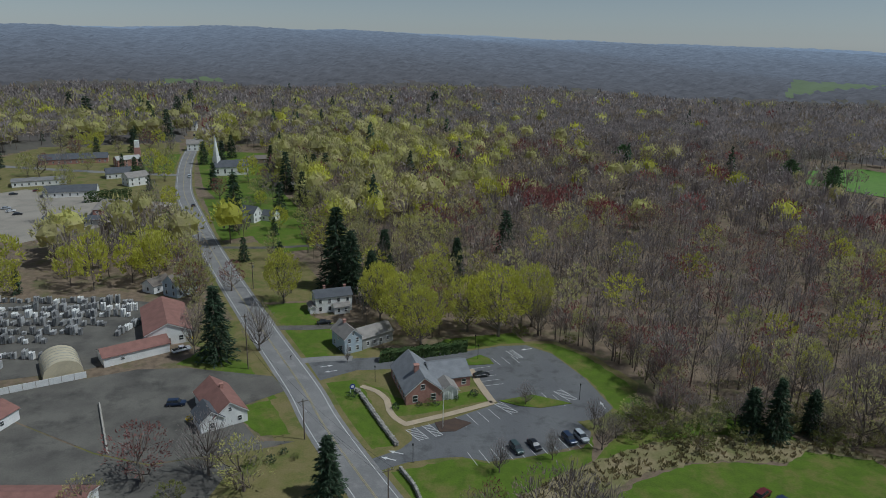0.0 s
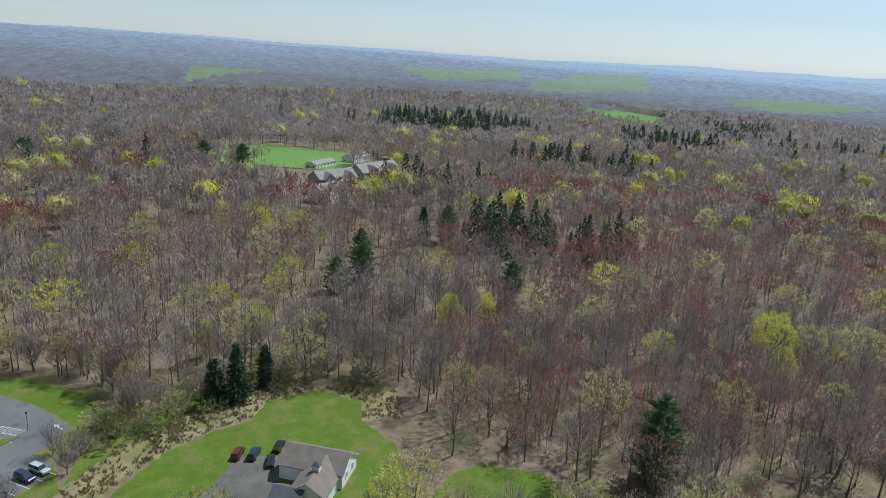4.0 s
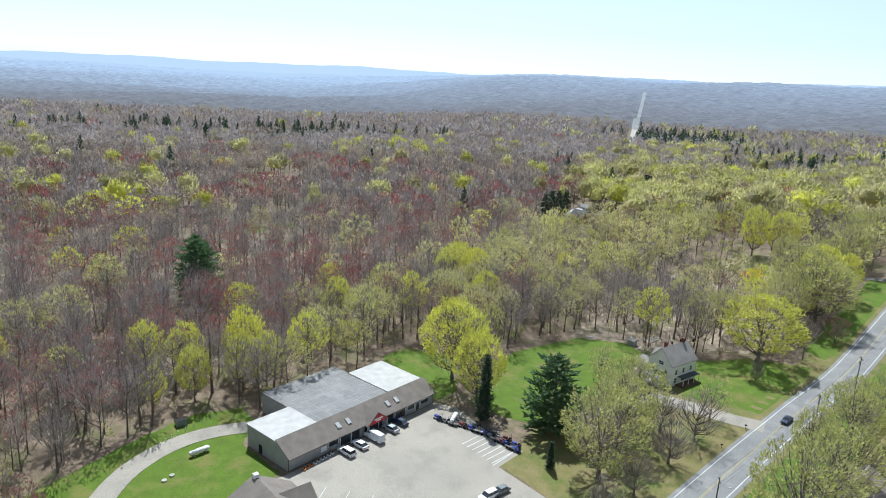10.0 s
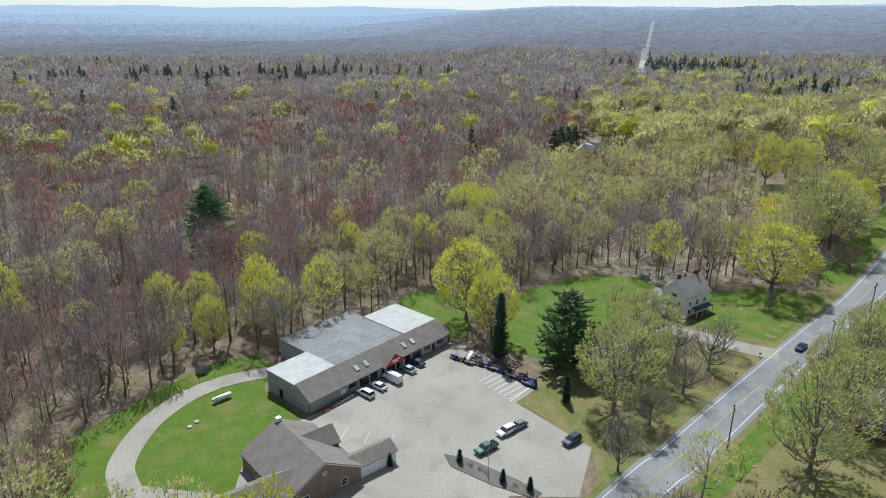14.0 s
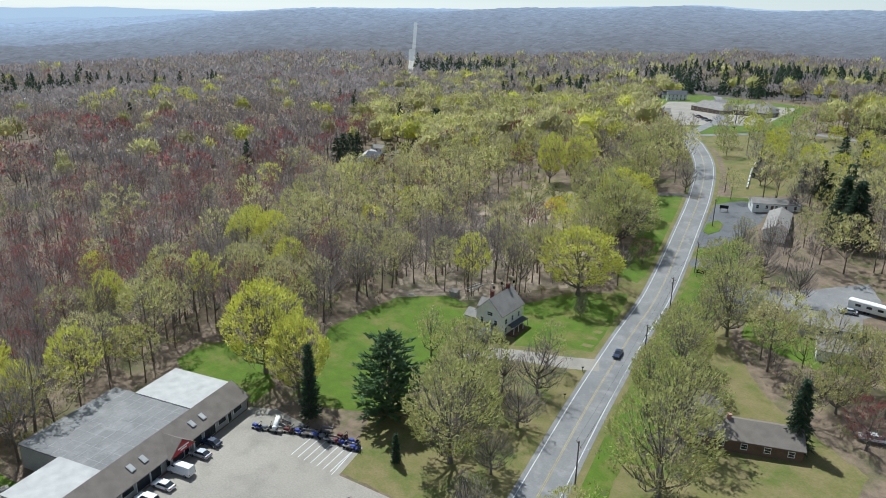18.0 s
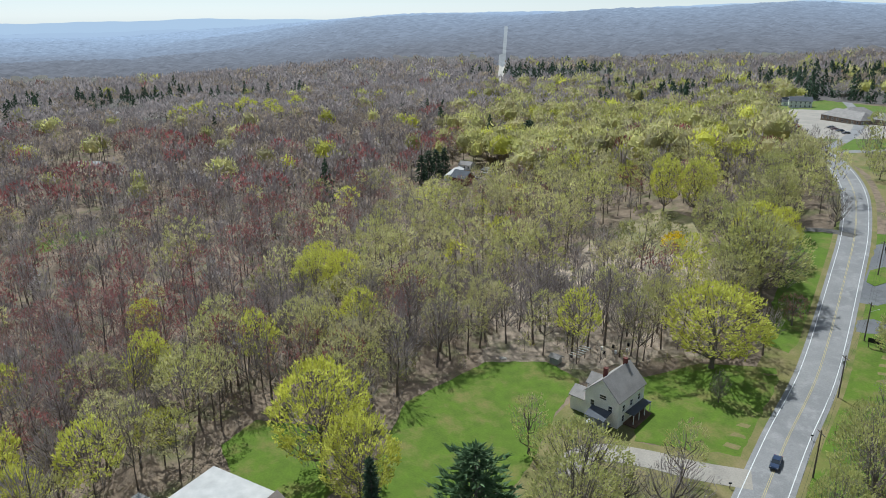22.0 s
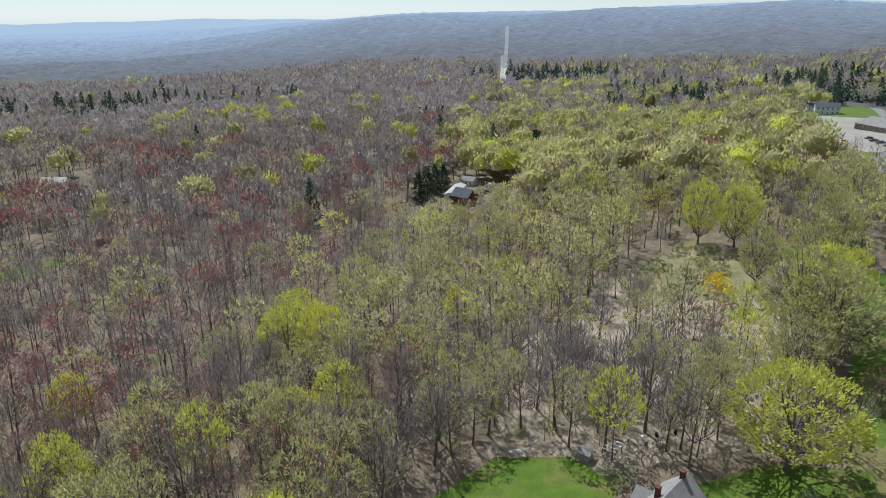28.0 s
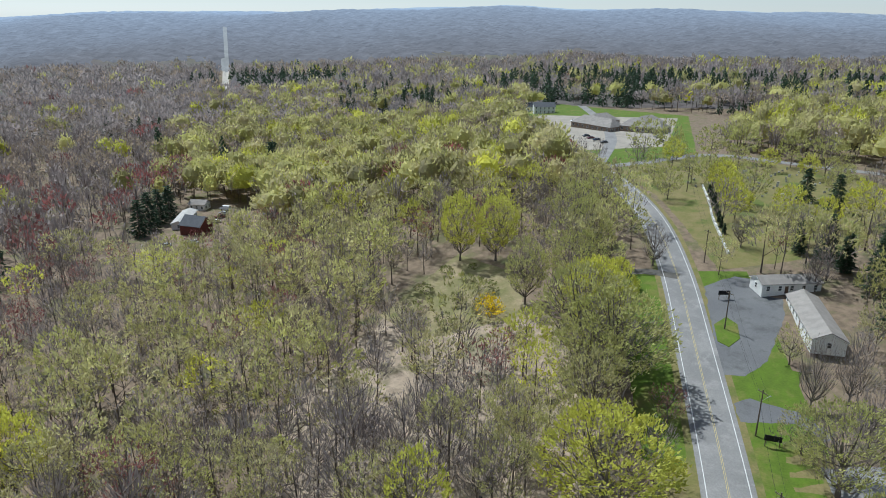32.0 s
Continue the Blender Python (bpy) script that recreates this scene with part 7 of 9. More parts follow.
# ---------------------------------------------------------------- the shopping plaza
# own x runs along the front, own y to the back
PL = thing("plaza_building", 135.0, -15.0, -59.4, "long grey single-storey shopping plaza with flat and shingled roofs", "shop building")
LEN = 46.3
for nm, x0, x1, y1, h in (("wall_left", 0, 11.5, 14.8, 5.2), ("wall_middle", 11.5, 34.5, 25.5, 5.0), ("wall_right", 34.5, LEN, 19.5, 5.2)):
    bm = bmesh.new()
    box(bm, x0, 3.6, 0, x1, y1, h)
    part("wall", bm, M["grey_siding"], PL)
    bm = bmesh.new()
    box(bm, x0 - 0.15, 3.4, h, x1 + 0.15, y1 + 0.2, h + 0.25)
    part("flat_roof", bm, M["roof_grey" if nm == "wall_middle" else "roof_white"], PL, "grey membrane roof" if nm == "wall_middle" else "white membrane roof")
bm = bmesh.new()
a = [bm.verts.new((0.0, y, z)) for y, z in ((0, 0), (3.6, 0), (3.6, 5.2), (0, 3.2))]
b = [bm.verts.new((LEN, y, z)) for y, z in ((0, 0), (3.6, 0), (3.6, 5.2), (0, 3.2))]
bm.faces.new(a)
bm.faces.new(b[::-1])
for i in range(4):
    bm.faces.new((a[i], b[i], b[(i + 1) % 4], a[(i + 1) % 4]))
bmesh.ops.recalc_face_normals(bm, faces=bm.faces[:])
part("front_wall", bm, M["grey_siding"], PL, "grey clapboard shop front")
bm = bmesh.new()
sl = [(-0.3, -0.9, 2.95), (LEN + 0.3, -0.9, 2.95), (LEN + 0.3, 4.1, 5.75), (-0.3, 4.1, 5.75)]
lo = [bm.verts.new(p) for p in sl]
hi = [bm.verts.new((p[0], p[1], p[2] + 0.18)) for p in sl]
bm.faces.new(hi)
bm.faces.new(lo[::-1])
for i in range(4):
    bm.faces.new((lo[i], lo[(i + 1) % 4], hi[(i + 1) % 4], hi[i]))
part("front_roof", bm, M["shingle_brown"], PL, "grey-brown shingled front roof slope")
for x in (15.2, 18.2, 31.0, 34.0):
    bm = bmesh.new()
    box(bm, -0.55, -0.8, 0, 0.55, 0.8, 0.16, pose(x, 1.5, 4.53, 29.2, 0, 0))
    sk = part("skylight", bm, M["metal"], PL, "white-framed skylight")
    bm = bmesh.new()
    box(bm, -0.42, -0.66, 0.16, 0.42, 0.66, 0.19, pose(x, 1.5, 4.53, 29.2, 0, 0))
    part("pane", bm, M["roof_white"], sk)
for i in range(7):
    bm = bmesh.new()
    box(bm, 13.4 + i * 3.1, 4.2, 5.25, 13.52 + i * 3.1, 25.3, 5.27)
    part("seam", bm, M["roof_seam"], PL, "pale seam of the membrane roof")
for i in range(9):
    bm = bmesh.new()
    box(bm, 11.9, 4.6 + i * 2.5, 5.25, 34.2, 4.75 + i * 2.5, 5.275)
    part("seam", bm, M["roof_seam"], PL, "pale seam of the membrane roof")
# gabled entrance with its red sign
bm = bmesh.new()
gv = [(21.5, -1.6, 2.9), (28.5, -1.6, 2.9), (25.0, -1.6, 5.6)]
va = [bm.verts.new(p) for p in gv]
vb = [bm.verts.new((p[0], 3.6, p[2])) for p in gv]
bm.faces.new(va)
bm.faces.new(vb[::-1])
for i in range(3):
    bm.faces.new((va[i], va[(i + 1) % 3], vb[(i + 1) % 3], vb[i]))
bmesh.ops.recalc_face_normals(bm, faces=bm.faces[:])
gb = part("entrance_gable", bm, M["shingle_brown"], PL)
bm = bmesh.new()
sv = [(21.9, 2.98), (28.1, 2.98), (25.0, 5.4)]
va = [bm.verts.new((x, -1.7, z)) for x, z in sv]
vb = [bm.verts.new((x, -1.62, z)) for x, z in sv]
bm.faces.new(va)
bm.faces.new(vb[::-1])
for i in range(3):
    bm.faces.new((va[i], vb[i], vb[(i + 1) % 3], va[(i + 1) % 3]))
bmesh.ops.recalc_face_normals(bm, faces=bm.faces[:])
sg = part("sign_board", bm, M["sign_red"], gb, "red triangular sign board")
for x0, x1, z in ((23.6, 26.4, 3.9), (24.2, 25.8, 3.45)):
    bm = bmesh.new()
    box(bm, x0, -1.74, z, x1, -1.71, z + 0.3)
    part("lettering_bar", bm, M["white"], sg)
for x in (22.0, 28.0):
    bm = bmesh.new()
    box(bm, x - 0.2, -1.6, 0, x + 0.2, -1.2, 2.95)
    part("post", bm, M["grey_siding"], PL)
for x, w, h, k in ((12.6, 2.6, 2.1, "w"), (16.2, 3.0, 2.4, "d"), (19.3, 2.4, 2.4, "d"), (22.7, 1.1, 2.3, "d"), (25.0, 3.0, 2.3, "d"), (27.4, 1.1, 2.3, "d"), (30.3, 2.8, 2.4, "d"), (34.2, 3.2, 2.4, "d"), (38.0, 2.2, 1.3, "w"), (40.4, 1.0, 2.1, "d"), (43.0, 2.6, 1.1, "w")):
    bm = bmesh.new()
    z0 = 0.05 if k == "d" else 1.1
    box(bm, x - w / 2 - 0.12, -0.06, z0, x + w / 2 + 0.12, 0.02, min(z0 + h + 0.12, 2.9))
    fr = part("shop_window" if k == "w" else "shop_door", bm, M["white"], PL)
    bm = bmesh.new()
    box(bm, x - w / 2, -0.1, z0 + 0.1, x + w / 2, -0.03, min(z0 + h, 2.8))
    part("pane", bm, M["glass"], fr)
for i, (x0, x1) in enumerate(((0.6, 2.0), (2.5, 4.4), (5.2, 6.4), (6.8, 7.4), (8.2, 9.6), (10.4, 12.6))):
    bm = bmesh.new()
    box(bm, x0, -0.08, 2.35, x1, -0.03, 2.7)
    part("lettering_bar", bm, M["dark"], PL)
bm = bmesh.new()
box(bm, -0.08, 9.2, 0.05, 0.02, 10.4, 2.2)
part("side_door", bm, M["dark"], PL, "dark side door")
bm = bmesh.new()
box(bm, 9.0, -0.12, 0.7, 10.6, -0.03, 2.0)
part("notice", bm, M["white"], PL)
for x in (0.05, 11.5, 22.0, 34.5, LEN - 0.05):
    bm = bmesh.new()
    tube(bm, (x, -0.12, 0), (x, -0.12, 3.0), 0.06, 0.06, 6)
    part("downpipe", bm, M["dark"], PL)

# the tan gabled building at the lot's near side
TB = thing("tan_building", 114.9, -10.7, 22, "tan brick building with steep grey-brown gables and a covered walk", "shop building")
gable(TB, 17.6, 15.4, 3.2, 7.5, M["tan_siding"], M["shingle_brown"], windows=[("L", -4, 1.6, 1.2, 1.3), ("L", 4, 1.6, 1.2, 1.3), ("R", -3, 1.6, 1.2, 1.3), ("R", 3, 1.6, 1.2, 1.3), ("B", -5, 1.6, 1.2, 1.3), ("B", 3, 1.6, 1.2, 1.3), ("L", 0, 5.2, 0.5, 0.5)])
gable(TB, 7.0, 5.6, 4.6, 6.9, M["tan_siding"], M["shingle_brown"], 1.6, -4.2, 90, windows=[("L", 0, 5.6, 0.5, 0.5)])
gable(TB, 13.0, 8.4, 3.0, 5.6, M["tan_siding"], M["shingle_brown"], -4.4, 10.6, 90, windows=[("F", -3, 1.5, 1.1, 1.2), ("F", 2, 1.5, 1.1, 1.2)])
gable(TB, 9.0, 4.4, 2.7, 4.0, M["white"], M["shingle_brown"], -6.2, -11.6, 90, windows=[("F", -3.2 + 1.6 * i, 1.5, 1.3, 1.8) for i in range(5)])
bm = bmesh.new()
box(bm, -0.5, -0.5, 0, 0.5, 0.5, 1.0, pose(8.2, 0, 7.3))
part("roof_vent", bm, M["white"], TB, "white metal roof vent")
# ---------------------------------------------------------------- vehicles
CAR_SHAPES = {
    # length, width, body profile (x, z), cabin profile (x, z)
    "car": (4.6, 1.78, [(-2.3, 0.35), (2.3, 0.35), (2.32, 0.6), (2.15, 0.82), (1.0, 0.93), (-1.55, 0.96), (-2.2, 0.92), (-2.32, 0.6)], [(-1.9, 0.94), (1.05, 0.92), (0.35, 1.4), (-1.15, 1.42)]),
    "suv": (4.65, 1.85, [(-2.32, 0.4), (2.3, 0.4), (2.33, 0.7), (2.2, 0.98), (1.1, 1.08), (-2.2, 1.1), (-2.33, 0.75)], [(-2.2, 1.08), (1.15, 1.06), (0.5, 1.66), (-1.95, 1.7)]),
    "van": (5.4, 2.0, [(-2.7, 0.4), (2.65, 0.4), (2.7, 0.8), (2.55, 1.15), (1.75, 1.3), (-2.65, 1.35), (-2.7, 0.7)], [(-2.66, 1.33), (1.85, 1.28), (1.15, 2.1), (-2.6, 2.15)]),
    "pickup": (5.5, 1.9, [(-2.75, 0.5), (2.7, 0.5), (2.75, 0.8), (2.6, 1.05), (1.35, 1.12), (-2.72, 1.12), (-2.76, 0.7)], [(-0.75, 1.1), (1.4, 1.1), (0.8, 1.72), (-0.6, 1.75)]),
}


def side_profile(bm, prof, w0, w1, zlo, zhi):
    """A body from its side profile, narrowing from w0 at zlo to w1 at zhi."""
    def half(z):
        t = min(1, max(0, (z - zlo) / max(1e-6, zhi - zlo)))
        return (w0 + (w1 - w0) * t) / 2
    a = [bm.verts.new((x, -half(z), z)) for x, z in prof]
    b = [bm.verts.new((x, half(z), z)) for x, z in prof]
    bm.faces.new(a)
    bm.faces.new(b[::-1])
    n = len(prof)
    for i in range(n):
        bm.faces.new((a[i], b[i], b[(i + 1) % n], a[(i + 1) % n]))
    bmesh.ops.recalc_face_normals(bm, faces=bm.faces[:])


def wheel_mesh():
    bm = bmesh.new()
    tube(bm, (0, -0.11, 0), (0, 0.11, 0), 0.34, 0.34, 14)
    me = bpy.data.meshes.new("tyre")
    bm.to_mesh(me)
    bm.free()
    me.materials.append(M["rubber"])
    bm = bmesh.new()
    tube(bm, (0, -0.125, 0), (0, 0.125, 0), 0.2, 0.2, 10)
    rm = bpy.data.meshes.new("rim")
    bm.to_mesh(rm)
    bm.free()
    rm.materials.append(M["rim"])
    return me, rm


TYRE, RIM = wheel_mesh()


def car(kind, x, y, yaw, color, label, group=""):
    L, W, body, cab = CAR_SHAPES[kind]
    root = thing({"car": "car", "suv": "car", "van": "van", "pickup": "pickup_truck"}[kind], x, y, yaw, label, {"car": "car", "suv": "car", "van": "van", "pickup": "truck"}[kind], group, z=float(ground_z(x, y)) + 0.06)
    pt = CAR[color]
    bm = bmesh.new()
    zt = max(z for _, z in body)
    side_profile(bm, body, W, W * 0.94, 0.35, zt)
    bmesh.ops.bevel(bm, geom=bm.edges[:], offset=0.05, segments=1, affect='EDGES')
    part("body", bm, pt, root)
    bm = bmesh.new()
    zc = max(z for _, z in cab)
    side_profile(bm, cab, W * 0.9, W * 0.74, zt - 0.05, zc)
    cabin = part("glasshouse", bm, M["glass"] if kind != "van" else pt, root, "dark tinted windows" if kind != "van" else "")
    top = sorted(cab, key=lambda p: -p[1])[:2]
    xa, xb = min(p[0] for p in top), max(p[0] for p in top)
    bm = bmesh.new()
    box(bm, xa - 0.02, -W * 0.365, zc - 0.02, xb + 0.02, W * 0.365, zc + 0.035, bevel=0.02)
    part("roof", bm, pt, root)
    if kind == "van":
        for s in (-1, 1):
            bm = bmesh.new()
            box(bm, 0.75, s * W * 0.40 - 0.04, 1.45, 1.5, s * W * 0.40 + 0.04, 1.95)
            part("window", bm, M["glass"], root)
        bm = bmesh.new()
        box(bm, -0.03, -0.7, 0, 0.03, 0.7, 0.8, pose(1.55, 0, 1.4, 0, -41, 0))
        part("windscreen", bm, M["glass"], root)
    else:
        for s in (-1, 1):
            for px in ((xa + xb) / 2, ):
                bm = bmesh.new()
                box(bm, px - 0.06, s * W * 0.42 - 0.03, zt, px + 0.06, s * W * 0.385 + 0.03, zc - 0.03)
                part("pillar", bm, pt, root)
    if kind == "pickup":
        bm = bmesh.new()
        box(bm, -2.6, -0.78, 1.1, -0.85, 0.78, 1.14)
        part("cargo_bed", bm, M["dark"], root, "dark open cargo bed")
    for sx in (-1, 1):
        for sy in (-1, 1):
            w = new("wheel", TYRE)
            w.parent = root
            w.location = (sx * L * 0.31, sy * (W / 2 - 0.1), 0.34)
            r = new("rim", RIM)
            r.parent = w
    for sy in (-1, 1):
        bm = bmesh.new()
        box(bm, L / 2 - 0.1, sy * W * 0.36 - 0.16, 0.62, L / 2 + 0.01, sy * W * 0.36 + 0.16, 0.78)
        part("headlight", bm, M["rim"], root)
        bm = bmesh.new()
        box(bm, -L / 2 - 0.01, sy * W * 0.38 - 0.13, 0.68, -L / 2 + 0.1, sy * W * 0.38 + 0.13, 0.88)
        part("tail_light", bm, M["tail"], root)
        bm = bmesh.new()
        box(bm, L * 0.17, sy * (W / 2 + 0.06) - 0.08, zt, L * 0.17 + 0.12, sy * (W / 2 + 0.06) + 0.08, zt + 0.14)
        part("mirror", bm, pt, root)
    return root


LAB = dict(car="parked %s saloon car", suv="parked %s estate car", van="parked %s panel van", pickup="parked %s pickup truck")
for kind, x, y, yaw, color, where in (
        ("car", 8.0, 172.2, 20, "black", "beside the library"), ("suv", 14.3, 136.0, -68, "teal", "in the library lot"), ("car", 18.6, 137.6, -68, "black", "in the library lot"), ("suv", 27.0, 140.3, -68, "blue", "in the library lot"), ("suv", 30.0, 141.3, -68, "silver", "in the library lot"),
        ("suv", 63.6, 120.6, 40, "red", "on the garage forecourt"), ("suv", 66.2, 118.2, 40, "blue", "on the garage forecourt"), ("car", 67.5, 113.6, 55, "black", "beside the garage"), ("car", 72.0, 117.4, 40, "black", "on the garage forecourt"),
        ("suv", 138.9, -28.4, 30, "white", "at the plaza"), ("car", 141.3, -31.9, 30, "white", "at the plaza"), ("van", 143.7, -35.9, 30, "white", "at the plaza"), ("car", 147.0, -40.6, 30, "silver", "at the plaza"), ("car", 149.6, -43.6, 30, "blue", "at the plaza"),
        ("pickup", 111.3, -47.0, 112, "green", "on the plaza lot"), ("suv", 115.6, -53.2, 112, "white", "on the plaza lot"), ("car", 116.8, -56.4, 112, "grey", "on the plaza lot"), ("suv", 108.6, -64.8, 112, "blue", "on the plaza lot"),
        ("suv", -69.5, 153.4, 8, "blue", "on the gravel yard"), ("pickup", -79.5, 184.5, 40, "white", "beside the shed"), ("car", -41.5, 207.2, 15, "black", "on a gravel drive"), ("car", -27, 190.5, 40, "blue", "beside the blue house"),
        ("car", -139, 366, 115, "black", "on the road"), ("suv", -169, 445, -65, "silver", "on the road"), ("car", -236, 648, 105, "black", "on the road"), ("car", -205, 590, -72, "white", "on the road"), ("car", 127.0, -141.5, 116, "blue", "on the road"),
        ("pickup", 70.5, -154, 30, "white", "behind the ranch house"), ("car", 100, -205, 20, "silver", "beside the ranch house"), ("car", 292, -425, 60, "black", "by the offices"), ("car", 300, -432, 60, "blue", "by the offices"), ("car", 306, -436, 60, "red", "by the offices"), ("car", 312, -442, 60, "black", "by the offices"),
        ("car", 268, -446, 60, "black", "by the offices"), ("car", 322, -420, 60, "blue", "by the offices"), ("suv", 352, -500, 60, "white", "by the offices"), ("car", 276, -462, 60, "silver", "by the offices"), ("car", 386, -236, 40, "white", "by the barn"), ("pickup", 391, -242, 70, "red", "by the barn"), ("car", 396, -247, 20, "white", "by the barn"), ("van", 402, -252, 20, "white", "by the barn"), ("car", 366, -212, 20, "white", "by the barn"), ("car", 372, -203, 70, "silver", "by the barn"),
        ("car", -240, 395, 40, "red", "by the shops"), ("car", -248, 385, 40, "black", "by the shops"), ("car", -232, 352, 30, "silver", "by the shops"), ("car", -226, 346, 30, "white", "by the shops"), ("car", -219, 340, 30, "black", "by the shops"), ("car", -196, 330, 60, "blue", "by the shops"), ("car", -168, 338, 80, "white", "by the shops")):
    car(kind, x, y, yaw, color, (LAB[kind] % {"teal": "grey-green", "blue": "dark blue", "green": "dark green", "red": "dark red"}.get(color, color)) + " " + where)

# ---------------------------------------------------------------- poles and wires


def utility_pole(x, y, yaw, h=11.5, lamp=False, transformer=False):
    root = thing("utility_pole", x, y, yaw, "weathered wooden utility pole with a crossarm", "utility pole", "roadside poles")
    bm = bmesh.new()
    tube(bm, (0, 0, -0.1), (0, 0, h), 0.17, 0.11, 8)
    part("pole", bm, M["pole_wood"], root)
    bm = bmesh.new()
    box(bm, -1.2, -0.06, h - 0.7, 1.2, 0.06, h - 0.56)
    arm = part("crossarm", bm, M["pole_wood"], root)
    for u in (-1.1, -0.5, 0.5, 1.1):
        bm = bmesh.new()
        tube(bm, (u, 0, h - 0.56), (u, 0, h - 0.36), 0.05, 0.035, 6)
        part("insulator", bm, M["metal"], arm)
    if transformer:
        bm = bmesh.new()
        tube(bm, (0.35, 0, h - 2.4), (0.35, 0, h - 1.4), 0.25, 0.25, 10)
        part("transformer", bm, M["metal"], root, "grey can transformer")
    if lamp:
        bm = bmesh.new()
        tube(bm, (0, 0, h - 2.6), (0, -2.0, h - 2.0), 0.035, 0.03, 6)
        part("lamp_arm", bm, M["metal"], root)
        bm = bmesh.new()
        box(bm, -0.12, -2.5, h - 2.08, 0.12, -1.95, h - 1.94, bevel=0.03)
        part("lamp_head", bm, M["metal"], root)
    return root


POLES = [(-110, 290, 30), (-72.8, 238.8, 26), (-57.1, 174.1, 26), (-34.5, 139, 28), (-13, 113, 30), (97.1, -94, -27), (120.8, -143.9, -27), (134, -172, -27), (144.6, -198.8, -27), (163.3, -235.7, -26), (181.4, -271, -30), (212, -336.7, -35)]
for i, (x, y, a) in enumerate(POLES):
    utility_pole(x, y, a, 16.5 if i == 2 else 10.5, lamp=i in (3, 5, 8), transformer=i in (1, 2, 7))
for chain in (POLES[:5], POLES[5:]):
    for (xa, ya, aa), (xb, yb, ab) in zip(chain, chain[1:]):
        for off, dz in ((-1.1, 0), (1.1, 0), (0.15, -2.2)):
            za, zb = float(ground_z(xa, ya)) + 10.1 + dz, float(ground_z(xb, yb)) + 10.1 + dz
            pa = Vector((xa + off * math.cos(radians(aa)), ya + off * math.sin(radians(aa)), za))
            pb = Vector((xb + off * math.cos(radians(ab)), yb + off * math.sin(radians(ab)), zb))
            wire = Shape()
            wire.limb([tuple(pa.lerp(pb, k / 8) - Vector((0, 0, 3.2 * k / 8 * (1 - k / 8)))) for k in range(9)], [0.018] * 9, 3)
            wv, wf, _ = wire.arrays()
            tagged(quads("overhead_wire", wv, wf, M["dark"]), "thin black overhead wire between wooden poles", "cable", "roadside wires")

# ---------------------------------------------------------------- the library's grounds
def kerbed(name, outline, label):
    return patch(name, outline, 0.17, M["grass"], ragged=0.0, kerb=0.13, label=label)


kerbed("planted_island", [(4.7, 178.9), (12, 180), (11, 183.5), (8.3, 186), (4, 182.5)], "kerbed grass island in the car park")
kerbed("planted_island", [(11.9, 158.6), (17, 156.2), (22.3, 155.4), (30.6, 158.0), (28, 159.2), (21.1, 162.2)], "kerbed grass island in the car park")
patch("bark_bed", [(-4.5, 147.3), (-3.2, 143.2), (0.5, 143.6), (4.5, 147.5), (0.5, 149.6)], 0.16, mat("bark_mulch", (0.09, 0.06, 0.045), (0.07, 0.05, 0.04), 0.95, 0.5, 6.0, 0.5), kerb=0.11, label="bed of dark bark mulch")
for pts, w, nm in (([(-24.5, 165.3), (-20, 162.5), (-17, 158), (-16, 153), (-14, 149), (-11, 146)], 0.8, "footpath"), ([(-11.5, 146.3), (0, 152), (10.4, 157.8)], 0.95, "sidewalk"), ([(10.4, 157.6), (7.5, 167), (5.2, 176.4)], 0.95, "sidewalk")):
    tagged(strip(smooth_line(pts, 2), -w, w, 0.10 if nm == "footpath" else 0.14, nm, M["path"]), "tan concrete footpath beside the library", "path", kind="structure")


def stall_lines(x0, y0, dx, dy, n, lx, ly, lab="white parking stall line", w=0.06, lift=0.062):
    for i in range(n):
        a = Vector((x0 + dx * i, y0 + dy * i))
        b = a + Vector((lx, ly))
        tagged(strip([a, b], -w, w, lift, "stall_line", M["line"]), lab, "road line", "parking stall lines", kind="structure")


stall_lines(3.1, 134.9, 2.69, 0.83, 11, 2.1, -5.0)
stall_lines(0.6, 150.2, 2.8, 1.35, 4, 2.6, -4.6)
stall_lines(8.4, 166.6, -0.75, 2.55, 5, 5.4, 1.6)
stall_lines(20.6, 164.4, 2.9, -1.0, 3, 2.4, -5.6)
stall_lines(11.6, 184.0, 2.9, 0.8, 3, 2.2, -4.6)


def hatch(cx, cy, ux, uy, L, W, n=8):
    """A striped no-parking box."""
    u = Vector((ux, uy)).normalized()
    v = Vector((-u.y, u.x))
    c = Vector((cx, cy))
    ends = [(c - u * L / 2 - v * W / 2, c + u * L / 2 - v * W / 2), (c - u * L / 2 + v * W / 2, c + u * L / 2 + v * W / 2)]
    for k in range(n):
        t = -L / 2 + L * (k + 0.3) / n
        ends.append((c + u * t - v * W / 2, c + u * (t + L / n * 0.8) + v * W / 2))
    for a, b in ends:
        tagged(strip([a, b], -0.07, 0.07, 0.062, "hatch_line", M["line"]), "white hatched no-parking stripe", "road line", "hatched markings", kind="structure")


hatch(-8.6, 142.2, 0.6, -0.8, 6, 2.4)
hatch(-5.0, 143.9, 0.6, -0.8, 6, 1.8)
hatch(13.4, 155.2, 0.62, -0.78, 6.5, 2.0)
hatch(29.6, 162.5, 0.55, -0.83, 6.5, 2.4)
hatch(18.6, 187.0, 0.5, -0.86, 6, 2.0)


